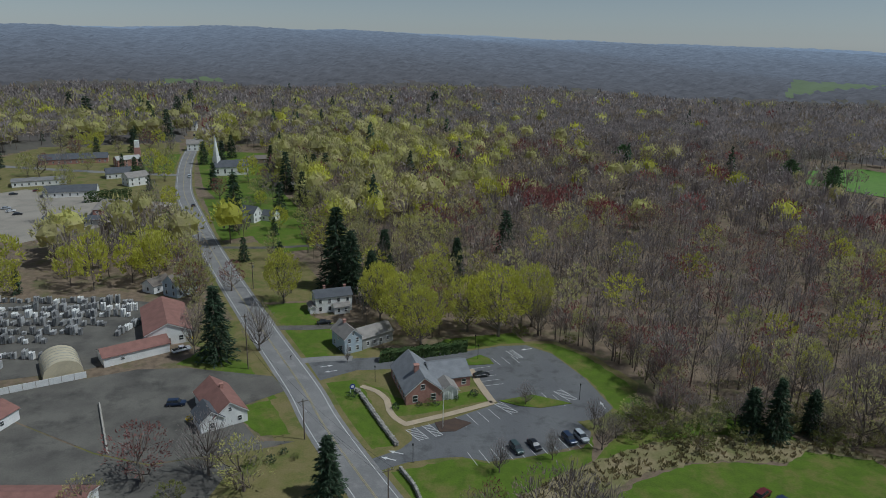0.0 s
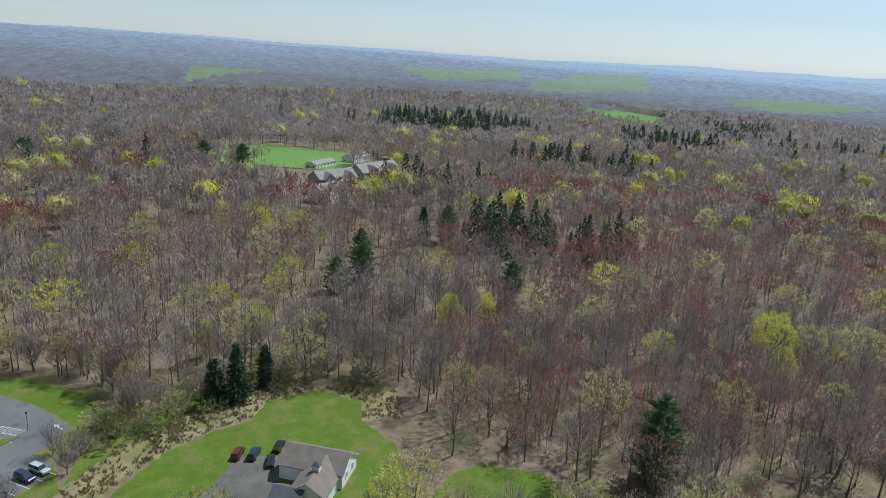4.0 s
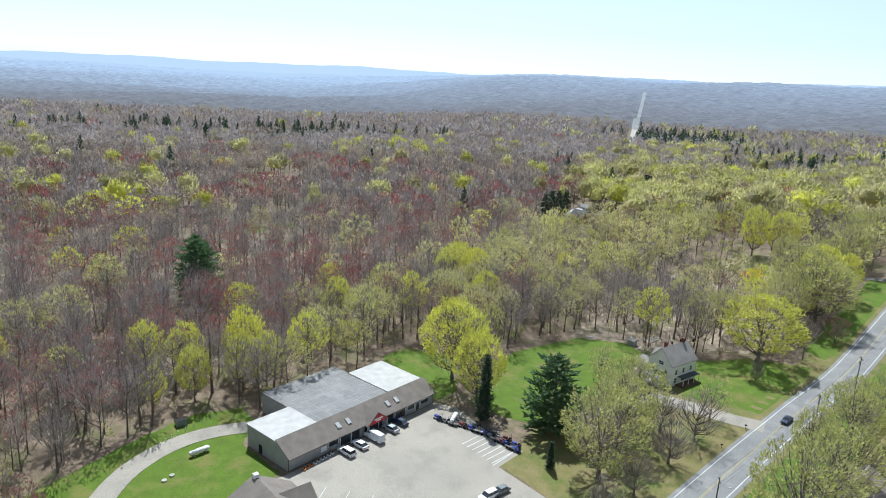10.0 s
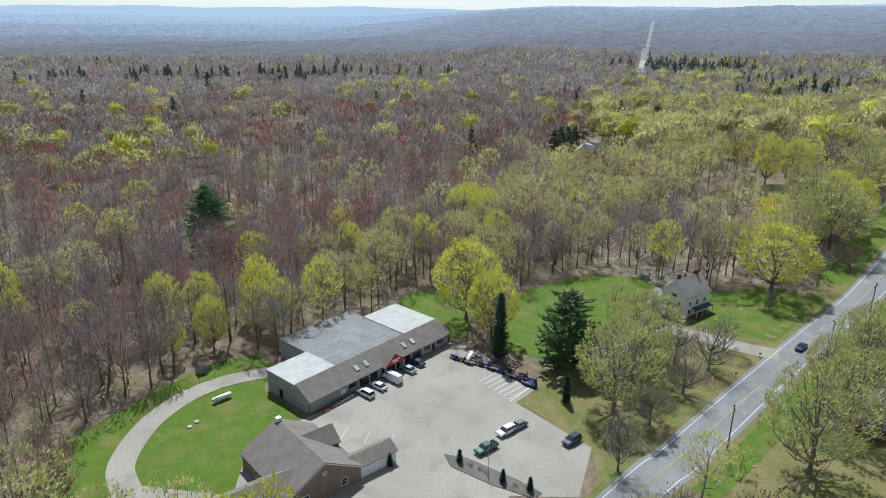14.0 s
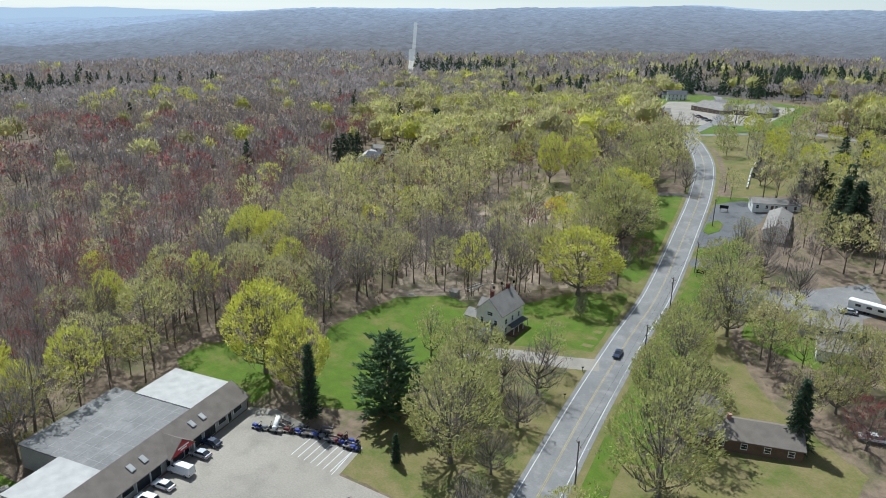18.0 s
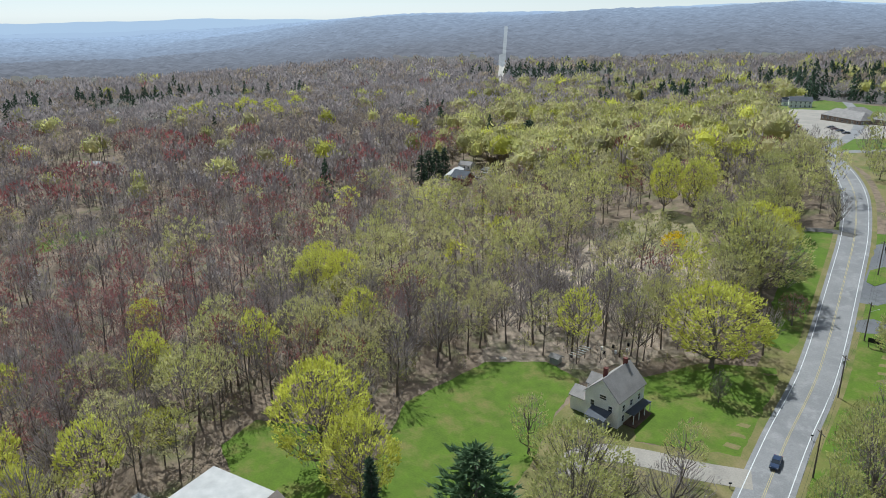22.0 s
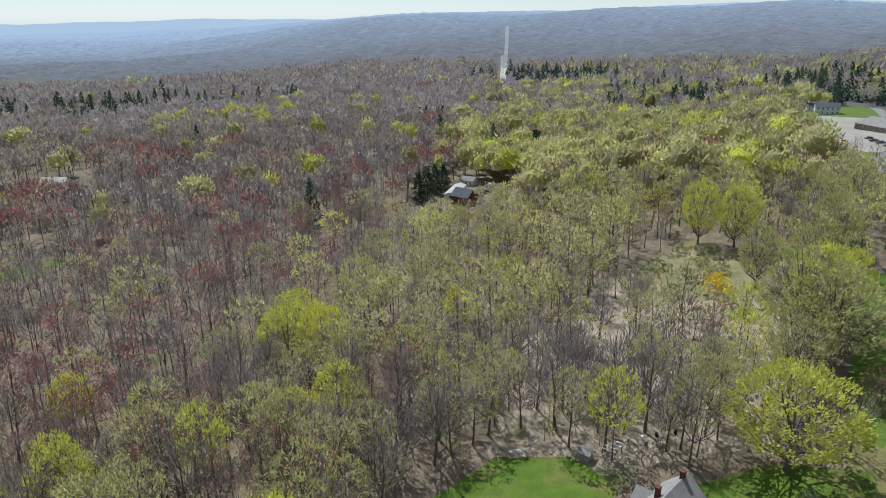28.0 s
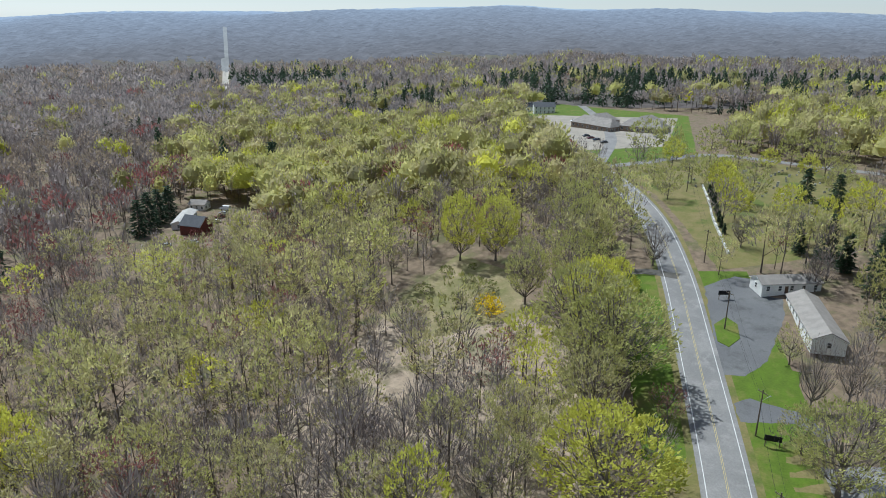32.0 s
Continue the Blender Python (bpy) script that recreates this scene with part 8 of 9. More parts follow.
def arrow(x, y, yaw, s=1.0):
    bm = bmesh.new()
    m = pose(x, y, 0.064, 0, 0, yaw)
    for poly in ([(-1.4, -0.12), (0.3, -0.12), (0.3, 0.12), (-1.4, 0.12)], [(0.3, -0.45), (1.4, 0), (0.3, 0.45)]):
        bm.faces.new([bm.verts.new(m @ Vector((px * s, py * s, 0))) for px, py in poly])
    return tagged(link_bm("direction_arrow", bm, M["line"]), "white painted direction arrow", "road marking", "painted arrows", kind="structure")


for x, y, a in ((-14.5, 131.8, 160), (-13, 134.3, 160), (-35.5, 176.8, 20), (-34, 173.6, 200), (38.5, 157.5, 100), (22.5, 190.5, 200)):
    arrow(x, y, a, 1.3)
# flagpole
fp = thing("flagpole", -2.5, 145.3, 0, "tall white flagpole in a bark bed", "flagpole")
bm = bmesh.new()
tube(bm, (0, 0, 0), (0, 0, 10.5), 0.09, 0.05, 10)
part("pole", bm, M["white"], fp)
bm = bmesh.new()
bmesh.ops.create_icosphere(bm, subdivisions=1, radius=0.12, matrix=pose(0, 0, 10.6))
part("ball", bm, M["metal"], fp)
# dry stone wall, stone by stone
wall = thing("stone_wall", 0, 0, 0, "low grey dry stone wall along the library lawn", "wall", z=0)
rs = random.Random(5)
bm = bmesh.new()
box(bm, -0.5, -0.5, -0.5, 0.5, 0.5, 0.5, bevel=0.12)
stone_me = bpy.data.meshes.new("stone")
bm.to_mesh(stone_me)
bm.free()
stone_me.materials.append(M["stone"])
wl = smooth_line([(-25.5, 162.5), (-24.0, 160.2), (-18.9, 149.2), (-13.1, 137.2)], 0.62)
for i, p in enumerate(wl):
    for k, z in enumerate((0.2, 0.52, 0.8)):
        for s in (-0.22, 0.22):
            ob = new("stone", stone_me)
            ob.parent = wall
            ob.matrix_local = Matrix.LocRotScale((p.x + s * 0.9 + rs.uniform(-.05, .05), p.y + s * 0.45 + rs.uniform(-.2, .2), z), Euler((rs.uniform(-.12, .12), rs.uniform(-.12, .12), rs.uniform(0.9, 1.3))), (rs.uniform(0.5, 0.75), rs.uniform(0.36, 0.5), rs.uniform(0.28, 0.38)))
wall2 = thing("stone_wall", 0, 0, 0, "low grey dry stone wall beside the road", "wall", z=0)
for i, p in enumerate(smooth_line([(-11.5, 127.5), (-8.5, 122), (-6.5, 116)], 0.7)):
    for z in (0.2, 0.52, 0.8):
        ob = new("stone", stone_me)
        ob.parent = wall2
        ob.matrix_local = Matrix.LocRotScale((p.x, p.y, z), Euler((rs.uniform(-.12, .12), rs.uniform(-.12, .12), rs.uniform(0.9, 1.3))), (0.7, 0.6, 0.36))


def lamp_post(x, y):
    root = thing("lamp_post", x, y, 0, "slim black lamp post beside the car park", "lamp post", "lot lamp posts")
    bm = bmesh.new()
    tube(bm, (0, 0, 0), (0, 0, 4.2), 0.07, 0.05, 8)
    part("pole", bm, M["dark"], root)
    bm = bmesh.new()
    tube(bm, (0, 0, 4.2), (0, 0, 4.7), 0.12, 0.22, 8)
    part("lantern", bm, M["dark"], root)


for x, y in ((7.5, 183), (7, 190), (33, 160), (-9, 130.6), (-21, 168)):
    lamp_post(x, y)
patch("planted_island", [(166.3, -236.7), (165, -241.9), (161.4, -239.7), (158.7, -233.4), (159.7, -228.2), (162.8, -229.3)], 0.17, M["grass"], kerb=0.13, label="grass island in the motel forecourt")
# library sign
ls = thing("sign", -26.3, 161.5, 25, "blue and white library sign on posts", "sign")
bm = bmesh.new()
tube(bm, (0, -0.06, 1.9), (0, 0.06, 1.9), 0.75, 0.75, 20)
part("panel", bm, CAR["tractor"], ls, "round blue sign panel")
bm = bmesh.new()
tube(bm, (0, -0.09, 1.9), (0, 0.09, 1.9), 0.45, 0.45, 16)
part("emblem", bm, M["white"], ls)
for s in (-0.6, 0.6):
    bm = bmesh.new()
    box(bm, s - 0.06, -0.05, 0, s + 0.06, 0.05, 2.2)
    part("post", bm, M["white"], ls)


def hedge(pts, h, w, label, seed):
    """A clipped hedge: a woody core and a skin of small leaves."""
    root = thing("hedge", 0, 0, 0, label, "hedge", z=0)
    s = Shape()
    r = random.Random(seed)
    ln = smooth_line(pts, 0.5)
    for p in ln:
        z0 = float(ground_z(p.x, p.y))
        top = h * (1 + 0.08 * math.sin(p.x * 1.3))
        for k in range(44):
            # leaves lie in the skin of the clipped box
            u, v = r.uniform(-w / 2, w / 2), r.uniform(0.05, top)
            if k % 3 == 0:
                v, n = top - r.uniform(0, 0.25), Vector((0, 0, 1))
            else:
                u = math.copysign(w / 2 - r.uniform(0, 0.3), u)
                n = Vector((0, math.copysign(1, u), 0.3))
            s.tuft((p.x + r.uniform(-.3, .3), p.y + u, z0 + v), n + rand_dir(r) * 0.5, 0.8, r, 0)
    v, f, m = s.arrays()
    ob = quads("foliage", v, f, M["hedge"])
    ob.parent = root
    return root


hedge([(-199, 371), (-190, 376), (-180, 381)], 5.5, 6.0, "large dark green clipped hedge in front of the village garage", 9)
hedge([(-20.5, 180.8), (-8, 184.6), (4.3, 189.0)], 3.0, 2.8, "tall dark green clipped hedge behind the library", 3)
for x, y, sc, k in ((-14.5, 153.5, 0.8, "dark_bush"), (-8.6, 155.2, 0.6, "dark_bush"), (-6.0, 156.0, 0.9, "round_bush"), (-4.2, 155.6, 0.7, "dark_bush"), (1.0, 158.8, 0.6, "dark_bush"), (5.6, 160.8, 0.9, "dark_bush"), (-33.2, 186.0, 0.9, "dark_bush"), (-45.5, 213.6, 0.6, "round_bush"), (-26, 159, 0.9, "dark_bush"),
                    (155.6, -119.5, 0.8, "dark_bush"), (151.5, -116, 0.9, "dark_bush"), (150.6, -114, 0.7, "dark_bush"), (-40, 129.5, 0.9, "dark_bush"), (-44, 128, 1.1, "round_bush"), (-38, 133, 0.7, "dark_bush"), (-63.5, 146, 0.7, "forsythia_bush"), (-80, 192, 0.9, "forsythia_bush"), (-35, 131, 0.7, "round_bush")):
    tree(k, x, y, 2.4 * sc, 3.0 * sc, TREE_LABEL[k], "bush")
for x, y in ((109.3, -40.6), (101.1, -46.3), (97.5, -50.2), (112.2, -27.3)):
    tree("cypress_tree", x, y, 3.1, 1.3, "small clipped conical evergreen in a planter bed", "tree", "clipped evergreens")
for x, y in ((-2.8, 158.6), (-1.6, 159.2)):
    tree("cypress_tree", x, y, 3.6, 0.8, "narrow evergreen beside the porch", "tree")

# ---------------------------------------------------------------- stone yard


def pallet_of_stone(x, y, yaw, lx, ly, h, pale):
    root = thing("stone_pallet", x, y, yaw, "pallet of upright %s cut stone slabs" % ("white-wrapped" if pale else "grey"), "stone pallet", "stone yard pallets")
    ob = new("pallet", PALLET_ME)
    ob.parent = root
    ob.matrix_local = Matrix.LocRotScale((0, 0, 0), None, (lx, ly, 1))
    for i in range(4):
        ob = new("slab", PALE_ME if pale else SLAB_ME)
        ob.parent = root
        ob.matrix_local = Matrix.LocRotScale((lx * (-0.375 + 0.25 * i), 0, 0.14), Euler((0, radians(3 - 2 * (i % 3)), 0)), (lx * 0.2, ly * (1 - 0.07 * (i % 2)), h * (1 - 0.08 * ((i * 2) % 3))))


def slab_mesh(name, material):
    """A rough cut slab, one metre each way."""
    bm = bmesh.new()
    box(bm, -0.5, -0.5, 0, 0.5, 0.5, 1.0, bevel=0.03)
    me = bpy.data.meshes.new(name)
    bm.to_mesh(me)
    bm.free()
    me.materials.append(material)
    return me


SLAB_ME, PALE_ME = slab_mesh("slab", M["granite"]), slab_mesh("wrapped_slab", M["white"])
bm = bmesh.new()
for i in range(3):
    box(bm, -0.5, -0.5 + 0.4 * i, 0, 0.5, -0.3 + 0.4 * i, 0.14)
PALLET_ME = bpy.data.meshes.new("pallet")
bm.to_mesh(PALLET_ME)
bm.free()
PALLET_ME.materials.append(M["pole_wood"])
rs = random.Random(9)
for row, (x0, y0, x1, y1, n) in enumerate(((-172, 180, -112, 178, 24), (-170, 186, -120, 189, 22), (-168, 193, -112, 196, 26), (-165, 200, -108, 203, 26), (-164, 207, -104, 210, 28), (-160, 213, -104, 216, 26), (-150, 168, -122, 172, 10), (-103, 196, -99, 208, 8), (-158, 220, -108, 222, 20))):
    for i in range(n):
        t = (i + rs.uniform(-.2, .2)) / n
        pallet_of_stone(x0 + (x1 - x0) * t, y0 + (y1 - y0) * t + rs.uniform(-.8, .8), rs.uniform(-8, 8), rs.uniform(1.1, 1.7), rs.uniform(1.0, 2.4), rs.uniform(1.0, 3.0), rs.random() < (0.4 if row in (4, 5, 7) else 0.12))
gh = thing("greenhouse", -108, 171.5, 124, "round-topped greenhouse tunnel covered with yellowed film", "greenhouse")
bm = bmesh.new()
prev = None
for i in range(13):
    a = math.pi * i / 12
    ring = [bm.verts.new((x, -4.0 * math.cos(a), 4.4 * math.sin(a) ** 0.8)) for x in (-9.5, -6.3, -3.1, 0, 3.1, 6.3, 9.5)]
    if prev:
        for k in range(6):
            bm.faces.new((prev[k], prev[k + 1], ring[k + 1], ring[k]))
    prev = ring
bm.verts.ensure_lookup_table()
part("film", bm, M["film"], gh, smooth=True)
for x in (-9.45, 9.45):
    bm = bmesh.new()
    bm.faces.new([bm.verts.new((x, -3.98 * math.cos(math.pi * i / 12), 4.38 * math.sin(math.pi * i / 12) ** 0.8)) for i in range(13)])
    part("end_sheet", bm, M["film"], gh)
for x in (-6.3, -3.1, 0, 3.1, 6.3):
    bm = bmesh.new()
    for i in range(12):
        a, b = math.pi * i / 12, math.pi * (i + 1) / 12
        tube(bm, (x, -4.03 * math.cos(a), 4.43 * math.sin(a) ** 0.8), (x, -4.03 * math.cos(b), 4.43 * math.sin(b) ** 0.8), 0.04, 0.04, 4, False)
    part("hoop", bm, M["metal"], gh)
gh.matrix_world = gh.matrix_world @ Matrix.Diagonal((0.62, 1.25, 1.15, 1))
fence = thing("fence", -124.5, 151.8, 31, "pale concrete panel fence round the stone yard", "fence")
for i in range(12):
    bm = bmesh.new()
    box(bm, -6 + i * 3, -0.06, 0.05, -3.1 + i * 3, 0.06, 1.9)
    part("panel", bm, M["white"], fence)
    bm = bmesh.new()
    box(bm, -6.1 + i * 3, -0.1, 0, -5.95 + i * 3, 0.1, 2.0)
    part("post", bm, M["concrete"], fence)

# ---------------------------------------------------------------- round the plaza
pt = thing("propane_tank", 146.2, 2.8, -62, "white horizontal propane tank on the lawn", "tank")
bm = bmesh.new()
for xa, xb, ra, rb in ((-2.0, 2.0, 0.55, 0.55), (2.0, 2.35, 0.55, 0.25), (-2.0, -2.35, 0.55, 0.25)):
    tube(bm, (xa, 0, 0.95), (xb, 0, 0.95), ra, rb, 14)
part("tank", bm, M["white"], pt, smooth=True)
for s in (-1.3, 1.3):
    bm = bmesh.new()
    box(bm, s - 0.12, -0.45, 0, s + 0.12, 0.45, 0.5)
    part("cradle", bm, M["concrete"], pt)
pt2 = copy_thing(pt, pose(148.2, -57.2, 0.06, 0, 0, -35))
dp = thing("dumpster", 160.4, 7.0, 20, "dark blue-grey rubbish skip with a sloping lid", "dumpster")
bm = bmesh.new()
side_profile(bm, [(-1.0, 0.15), (0.9, 0.15), (1.1, 1.1), (-1.0, 1.5)], 2.4, 2.4, 0, 2)
part("body", bm, CAR["grey"], dp)
bm = bmesh.new()
box(bm, -1.15, -1.25, 0, 1.15, 1.25, 0.06, pose(0.05, 0, 1.33, 0, 11, 0))
part("lid", bm, M["dark"], dp)
rs = random.Random(21)
EQ = [(149.7, -53.5), (148.0, -55.0), (146.2, -56.4), (144.6, -58.4), (142.8, -59.9), (141.4, -61.2), (139.9, -62.4), (138.3, -63.3), (136.9, -64.0), (135.3, -64.8), (134.0, -65.4), (132.6, -66.0), (131.2, -66.6), (143.6, -61.4), (140.2, -64.6), (136.2, -66.4), (133.2, -67.4), (147.4, -58.6)]
for i, (x, y) in enumerate(EQ):
    if i % 3 == 2:
        root = thing("trailer", x, y, rs.uniform(20, 50), "small open utility trailer in the equipment row", "trailer", "equipment row")
        bm = bmesh.new()
        box(bm, -1.3, -0.75, 0.5, 1.3, 0.75, 0.62)
        part("deck", bm, M["pole_wood"], root)
        for yy in (-0.75, 0.7):
            bm = bmesh.new()
            box(bm, -1.3, yy, 0.62, 1.3, yy + 0.05, 1.0)
            part("side_rail", bm, M["metal"], root)
        for s in (-0.85, 0.85):
            w = new("wheel", TYRE)
            w.parent = root
            w.location = (-0.1, s, 0.34)
        bm = bmesh.new()
        tube(bm, (1.3, 0, 0.5), (2.3, 0, 0.45), 0.05, 0.05, 6)
        part("drawbar", bm, M["dark"], root)
    else:
        col = ("tractor", "grey", "white", "red", "tractor", "white")[i % 6]
        root = thing("lawn_tractor", x, y, rs.uniform(20, 60), "small %s garden tractor in the equipment row" % {"tractor": "blue"}.get(col, col), "tractor", "equipment row")
        bm = bmesh.new()
        box(bm, 0.0, -0.35, 0.5, 1.1, 0.35, 1.1, bevel=0.08)
        part("bonnet", bm, CAR[col], root)
        bm = bmesh.new()
        box(bm, -1.0, -0.55, 0.45, 0.0, 0.55, 0.7, bevel=0.05)
        part("fender", bm, CAR[col], root)
        bm = bmesh.new()
        box(bm, -0.75, -0.28, 0.7, -0.3, 0.28, 0.85)
        box(bm, -0.85, -0.28, 0.8, -0.72, 0.28, 1.25)
        part("seat", bm, M["dark"], root)
        bm = bmesh.new()
        for s in (-0.5, 0.5):
            tube(bm, (-0.9, s, 0.6), (-0.9, s, 1.9), 0.04, 0.04, 5)
        tube(bm, (-0.9, -0.5, 1.9), (-0.9, 0.5, 1.9), 0.04, 0.04, 5)
        part("roll_bar", bm, M["dark"], root)
        for sx, sc in ((-0.6, 1.15), (0.8, 0.75)):
            for sy in (-0.55, 0.55):
                w = new("wheel", TYRE)
                w.parent = root
                w.matrix_local = Matrix.LocRotScale((sx, sy, 0.34 * sc), None, (sc, 1, sc))
for i in range(9):
    x, y = 134.6 + 0.46 * i * 1.35, -18.4 - 0.78 * i * 1.1
    root = thing("push_mower", x, y, 210 + 5 * (i % 3), "%s push mower lined up outside the shop" % ("orange" if i < 3 else "white and grey"), "mower", "mowers outside the shop")
    bm = bmesh.new()
    box(bm, -0.4, -0.28, 0.15, 0.4, 0.28, 0.45, bevel=0.06)
    part("deck", bm, M["orange"] if i < 3 else M["white"], root)
    bm = bmesh.new()
    for s in (-0.22, 0.22):
        tube(bm, (-0.35, s, 0.4), (-1.0, s, 1.0), 0.02, 0.02, 4)
    tube(bm, (-1.0, -0.22, 1.0), (-1.0, 0.22, 1.0), 0.02, 0.02, 4)
    part("handle", bm, M["dark"], root)
    bm = bmesh.new()
    tube(bm, (0.05, 0, 0.45), (0.05, 0, 0.68), 0.17, 0.15, 8)
    part("engine", bm, M["dark"], root)
stall_lines(137.2, -55.4, -1.55, -0.62, 7, 3.6, -7.2, w=0.09)
stall_lines(126.9, -58.9, 0, 0, 1, 5.3, -8.8, w=0.09)
stall_lines(127.5, -22.0, -2.6, -4.4, 3, -4.2, 2.4)
patch("planter_bed", [(112.5, -38.5), (110, -42.5), (100.5, -49.5), (96, -52), (95, -50), (101, -44), (108.5, -38.5)], 0.17, M["gravel"], kerb=0.11, label="kerbed planter bed with bark and small shrubs")
for x, y in ((107.4, -42.2), (105.6, -43.6), (104.3, -44.4), (99.2, -48)):
    tree("round_bush", x, y, 1.0, 1.2, "small brown shrub in the planter bed", "bush")
fl = thing("flagpole", 103.4, -44.2, 0, "metal flagpole in the planter bed", "flagpole")
bm = bmesh.new()
tube(bm, (0, 0, 0), (0, 0, 8), 0.07, 0.04, 8)
part("pole", bm, M["metal"], fl)
for x, y in ((138.8, 8.2), (137.2, 9.6)):
    root = thing("well_cover", x, y, 0, "pale round concrete cover set in the lawn", "cover")
    bm = bmesh.new()
    tube(bm, (0, 0, 0.0), (0, 0, 0.3), 0.6, 0.55, 14)
    part("lid", bm, M["concrete"], root)
for i in range(9):
    t = i / 8
    root = thing("fence_post", 150 + 12 * t, 12 - 12 * t + 1.5 * math.sin(t * 3), 0, "short white post beside the drive", "post", "drive posts")
    bm = bmesh.new()
    box(bm, -0.07, -0.07, 0, 0.07, 0.07, 0.95)
    part("post", bm, M["white"], root)

# ---------------------------------------------------------------- behind the cream house
sh = house(183.2, -131.6, 20, 2.4, 2.0, 1.7, 2.1, "grey_siding", "shingle", "small dark green garden shed", "shed", "garden_shed")
pg = thing("pergola", 182, -138.5, -68, "low pergola of white bars on brown posts", "pergola")
for i in range(6):
    bm = bmesh.new()
    box(bm, -3.2 + i * 1.25, -1.5, 1.55, -3.06 + i * 1.25, 1.5, 1.68)
    part("bar", bm, M["white"], pg)
for y in (-1.4, 1.4):
    for x in (-3.1, 0, 3.1):
        bm = bmesh.new()
        box(bm, x - 0.06, y - 0.06, 0, x + 0.06, y + 0.06, 1.55)
        part("post", bm, M["pole_wood"], pg)
    bm = bmesh.new()
    box(bm, -3.3, y - 0.05, 1.42, 3.4, y + 0.05, 1.55)
    part("rail", bm, M["pole_wood"], pg)
for i, (x, y) in enumerate(((179.5, -144.5), (178, -147), (180.6, -148.6), (177, -150), (179, -152.4), (181.6, -145.5))):
    root = thing("barrel", x, y, 0, "%s barrel on the leaf litter" % ("white" if i % 2 else "dark"), "barrel", "barrels behind the house")
    bm = bmesh.new()
    tube(bm, (0, 0, 0), (0, 0, 0.85), 0.32, 0.32, 12)
    part("drum", bm, M["white"] if i % 2 else M["dark"], root)
st = thing("boulder", 192.3, -121.6, 30, "flat pale boulder in the lawn", "stone")
bm = bmesh.new()
bmesh.ops.create_icosphere(bm, subdivisions=2, radius=1.0, matrix=Matrix.Diagonal((1.2, 0.8, 0.35, 1)))
part("rock", bm, M["concrete"], st)
for x, y in ((128, -154), (127.2, -128.6), (-46.5, 180.5), (121, -116)):
    root = thing("mailbox", x, y, 60, "dark mailbox on a wooden post beside the road", "mailbox", "roadside mailboxes")
    bm = bmesh.new()
    box(bm, -0.06, -0.06, 0, 0.06, 0.06, 1.05)
    part("post", bm, M["pole_wood"], root)
    bm = bmesh.new()
    box(bm, -0.3, -0.12, 1.05, 0.3, 0.12, 1.33, bevel=0.05)
    part("box", bm, M["dark"], root)
# motel signs, white trailer, gravestones
for x, y, a in ((168.8, -251, 40), (141, -197, 20)):
    root = thing("sign", x, y, a, "dark roadside sign board on posts", "sign")
    bm = bmesh.new()
    box(bm, -1.6, -0.08, 1.4, 1.6, 0.08, 2.6)
    part("panel", bm, M["dark"], root)
    for s in (-1.3, 1.3):
        bm = bmesh.new()
        box(bm, s - 0.08, -0.07, 0, s + 0.08, 0.07, 1.4)
        part("post", bm, M["pole_wood"], root)
tr_ = thing("camper", 96.5, -208.5, 8, "long white travel trailer parked by the ranch house", "camper")
bm = bmesh.new()
box(bm, -5, -1.25, 0.6, 5, 1.25, 3.2, bevel=0.2)
part("body", bm, M["white"], tr_)
for i in range(3):
    bm = bmesh.new()
    box(bm, -4 + 2.8 * i, 1.24, 1.7, -2.6 + 2.8 * i, 1.28, 2.4)
    part("window", bm, M["glass"], tr_)
for s in (-1.1, 1.1):
    for dx in (-0.5, 0.4):
        w = new("wheel", TYRE)
        w.parent = tr_
        w.location = (dx, s, 0.34)
gs = []
bm = bmesh.new()
box(bm, -0.45, -0.12, 0, 0.45, 0.12, 0.95, bevel=0.06)
GRAVE = bpy.data.meshes.new("headstone")
bm.to_mesh(GRAVE)
bm.free()
GRAVE.materials.append(M["headstone"])
rs = random.Random(31)
for i in range(9):
    for j in range(14):
        x, y = 168 + i * 6.2 + rs.uniform(-1, 1), -408 + j * 5.6 + rs.uniform(-.8, .8)
        if rs.random() < 0.3 or y > -335 - 0.2 * (x - 170) or not inside(x, y, LAWNS["green"]):
            continue
        ob = new("headstone", GRAVE)
        ob.matrix_world = Matrix.LocRotScale((x, y, float(ground_z(x, y))), Euler((0, 0, 0.4 + rs.uniform(-.1, .1))), (rs.uniform(0.8, 1.3), 1, rs.uniform(0.7, 1.5)))
        tagged(ob, "upright grey headstone on the cemetery grass", "headstone", "cemetery headstones")
cw = thing("stone_wall", 0, 0, 0, "low pale stone wall along the cemetery", "wall", z=0)
bm = bmesh.new()
box(bm, -0.5, -0.5, 0, 0.5, 0.5, 1, bevel=0.08)
CEM_STONE = bpy.data.meshes.new("stone")
bm.to_mesh(CEM_STONE)
bm.free()
CEM_STONE.materials.append(M["headstone"])
wall_line = smooth_line([(210.4, -349.8), (199, -325), (191.5, -307.6), (177.3, -280.4)], 2.0)
for p, q in zip(wall_line[:-1], wall_line[1:]):
    ob = new("stone", CEM_STONE)
    ob.parent = cw
    mid = (p + q) / 2
    ob.matrix_local = Matrix.LocRotScale((mid.x, mid.y, float(ground_z(mid.x, mid.y)) - 0.05), Euler((0, 0, math.atan2((q - p).y, (q - p).x))), ((q - p).length * 0.98, rs.uniform(0.5, 0.7), rs.uniform(0.8, 1.05)))
for k in range(9):
    p = wall_line[4 + 3 * k]
    tree("cypress_tree", p.x - 2.2, p.y + 1.0, rs.uniform(3.5, 5.5), rs.uniform(1.4, 2.0), "small dark evergreen beside the cemetery wall", "tree", "evergreens by the wall")
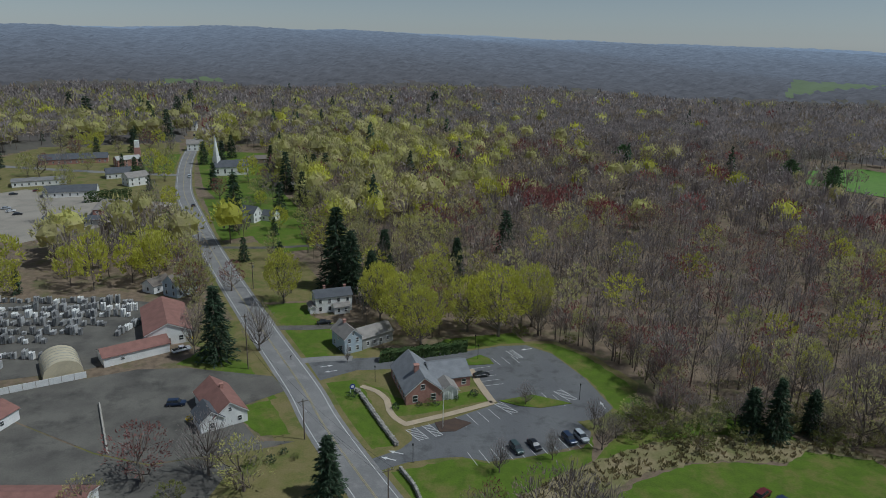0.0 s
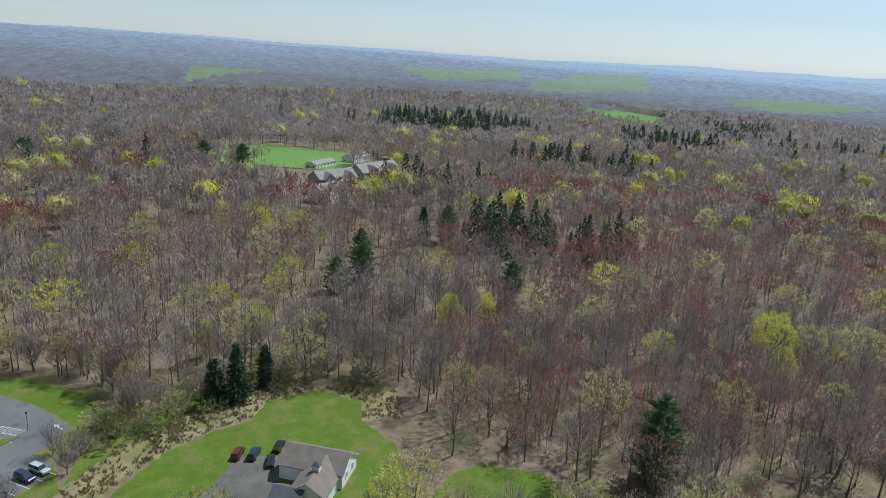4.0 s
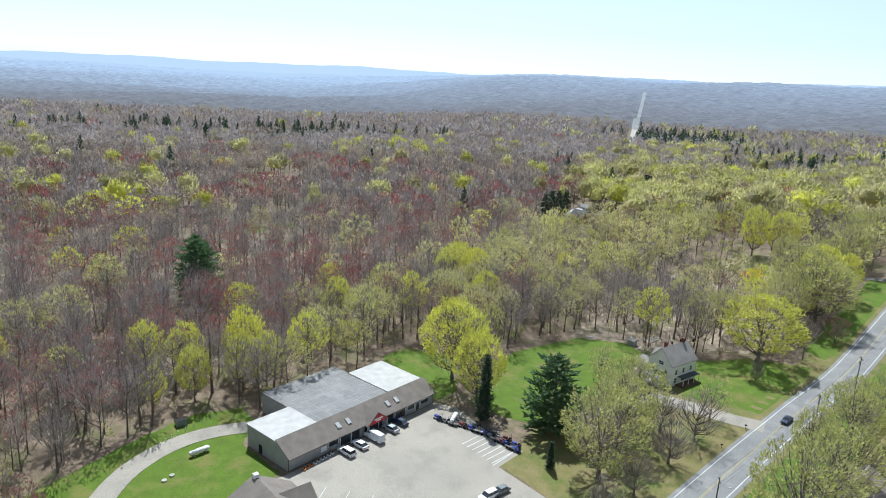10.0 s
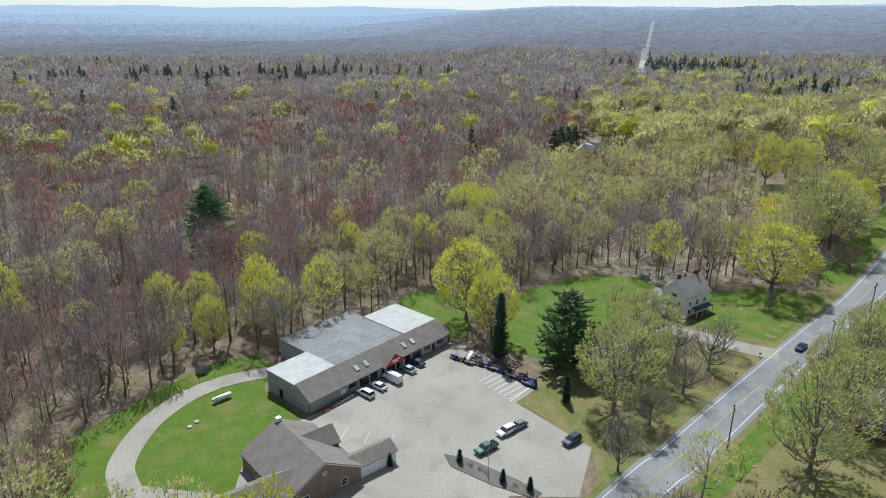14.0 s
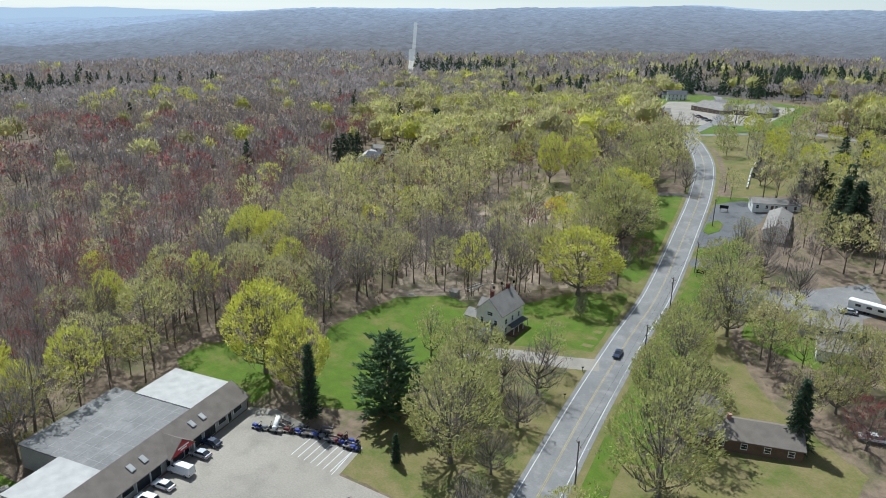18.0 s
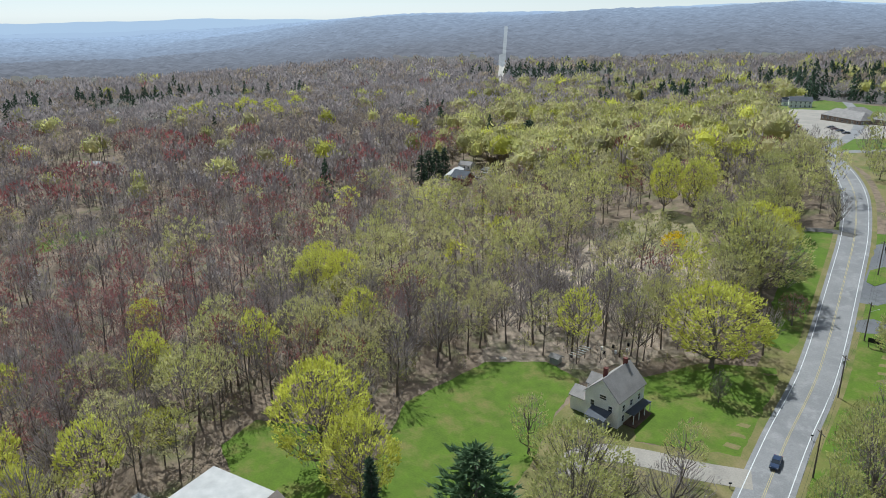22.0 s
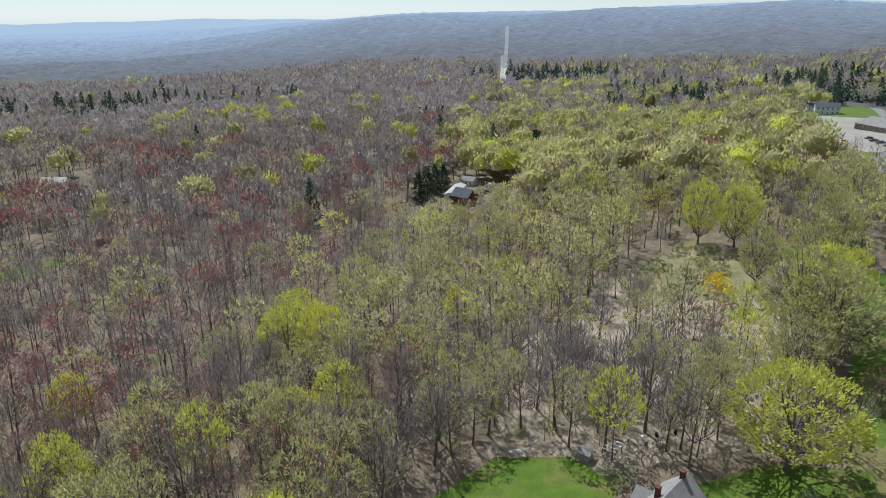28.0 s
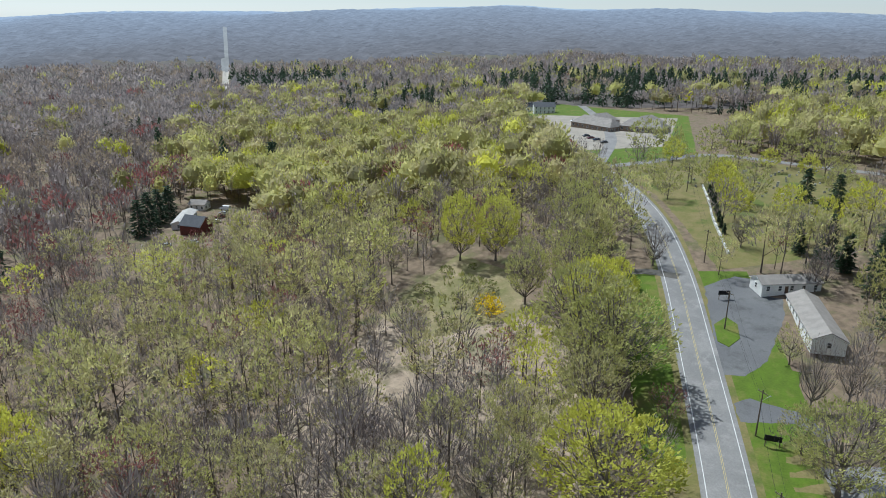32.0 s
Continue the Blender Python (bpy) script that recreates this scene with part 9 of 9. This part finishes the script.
for gx, gy in ((203, -340), (197, -328), (190, -314), (208, -352)):
    tree("maple_tree", gx - 4, gy + 1, rs.uniform(12, 15), rs.uniform(10, 12.5), TREE_LABEL["maple_tree"], "tree", "cemetery trees")
# pylons along the far clearing
a0, b0 = POWER_LINE
d0 = (b0 - a0).normalized()
# the concrete's pale tone paints in the haze that whitens this far ground
tagged(strip([a0 + d0 * t for t in range(240, 620, 20)], -4.6, 4.6, 0.4, "power_line_clearing", M["concrete"]), "pale cleared strip through the woods under a power line", "clearing", kind="structure")
for t in range(300, 560, 120):
    p = a0 + d0 * t
    root = thing("pylon", p.x, p.y, math.degrees(math.atan2(d0.y, d0.x)) + 90, "grey lattice pylon in the far clearing", "pylon", "power line pylons")
    root.scale = (0.5, 0.5, 0.55)
    bm = bmesh.new()
    for sx in (-1, 1):
        for sy in (-1, 1):
            tube(bm, (sx * 2.5, sy * 2.5, 0), (sx * 0.5, sy * 0.5, 26), 0.14, 0.1, 4)
    part("tower", bm, M["metal"], root)
    for z in (18, 22, 25):
        bm = bmesh.new()
        box(bm, -4, -0.15, z, 4, 0.15, z + 0.25)
        part("arm", bm, M["metal"], root)

# low concrete barrier across the gravel lot
barrier = thing("concrete_barrier", -82.7, 142.2, math.degrees(math.atan2(131.2 - 153.2, -76.6 + 88.9)), "row of low weathered concrete barrier blocks", "barrier")
for i in range(10):
    bm = bmesh.new()
    prism_pts = ((-0.3, 0), (0.3, 0), (0.12, 0.75), (-0.12, 0.75))
    x0 = -12.4 + i * 2.5
    va = [bm.verts.new((x0, y, z)) for y, z in prism_pts]
    vb = [bm.verts.new((x0 + 2.4, y, z)) for y, z in prism_pts]
    bm.faces.new(va[::-1])
    bm.faces.new(vb)
    for k in range(4):
        bm.faces.new((va[k], va[(k + 1) % 4], vb[(k + 1) % 4], vb[k]))
    part("block", bm, M["concrete"], barrier)

# dry reeds in the brush strip and along the wood's edge
reed = []
for q in range(3):
    rr = random.Random(500 + q)
    sh = Shape()
    for i in range(9):
        a = rr.uniform(0, 6.28)
        sh.leaf((0.35 * math.cos(a) * rr.random(), 0.35 * math.sin(a) * rr.random(), 0), (0.35 * math.cos(a), 0.35 * math.sin(a), 1), (math.sin(a), -math.cos(a), 0.2), rr.uniform(0.6, 1.2), rr.uniform(0.2, 0.4), 0)
    reed.append(sh.arrays())
rr = np.random.RandomState(9)
px, py = rr.uniform(8, 114, 4200), rr.uniform(105, 158, 4200)
sel = inside(px, py, BRUSH)
px, py = px[sel], py[sel]
tufts = scatter("dry_reeds", reed, np.stack([px, py, rr.uniform(0.5, 1.1, len(px)), rr.uniform(0, 6.28, len(px))], -1), M["reed"], "tufts of dry tan reeds and grass")
tufts["category"] = "reeds"
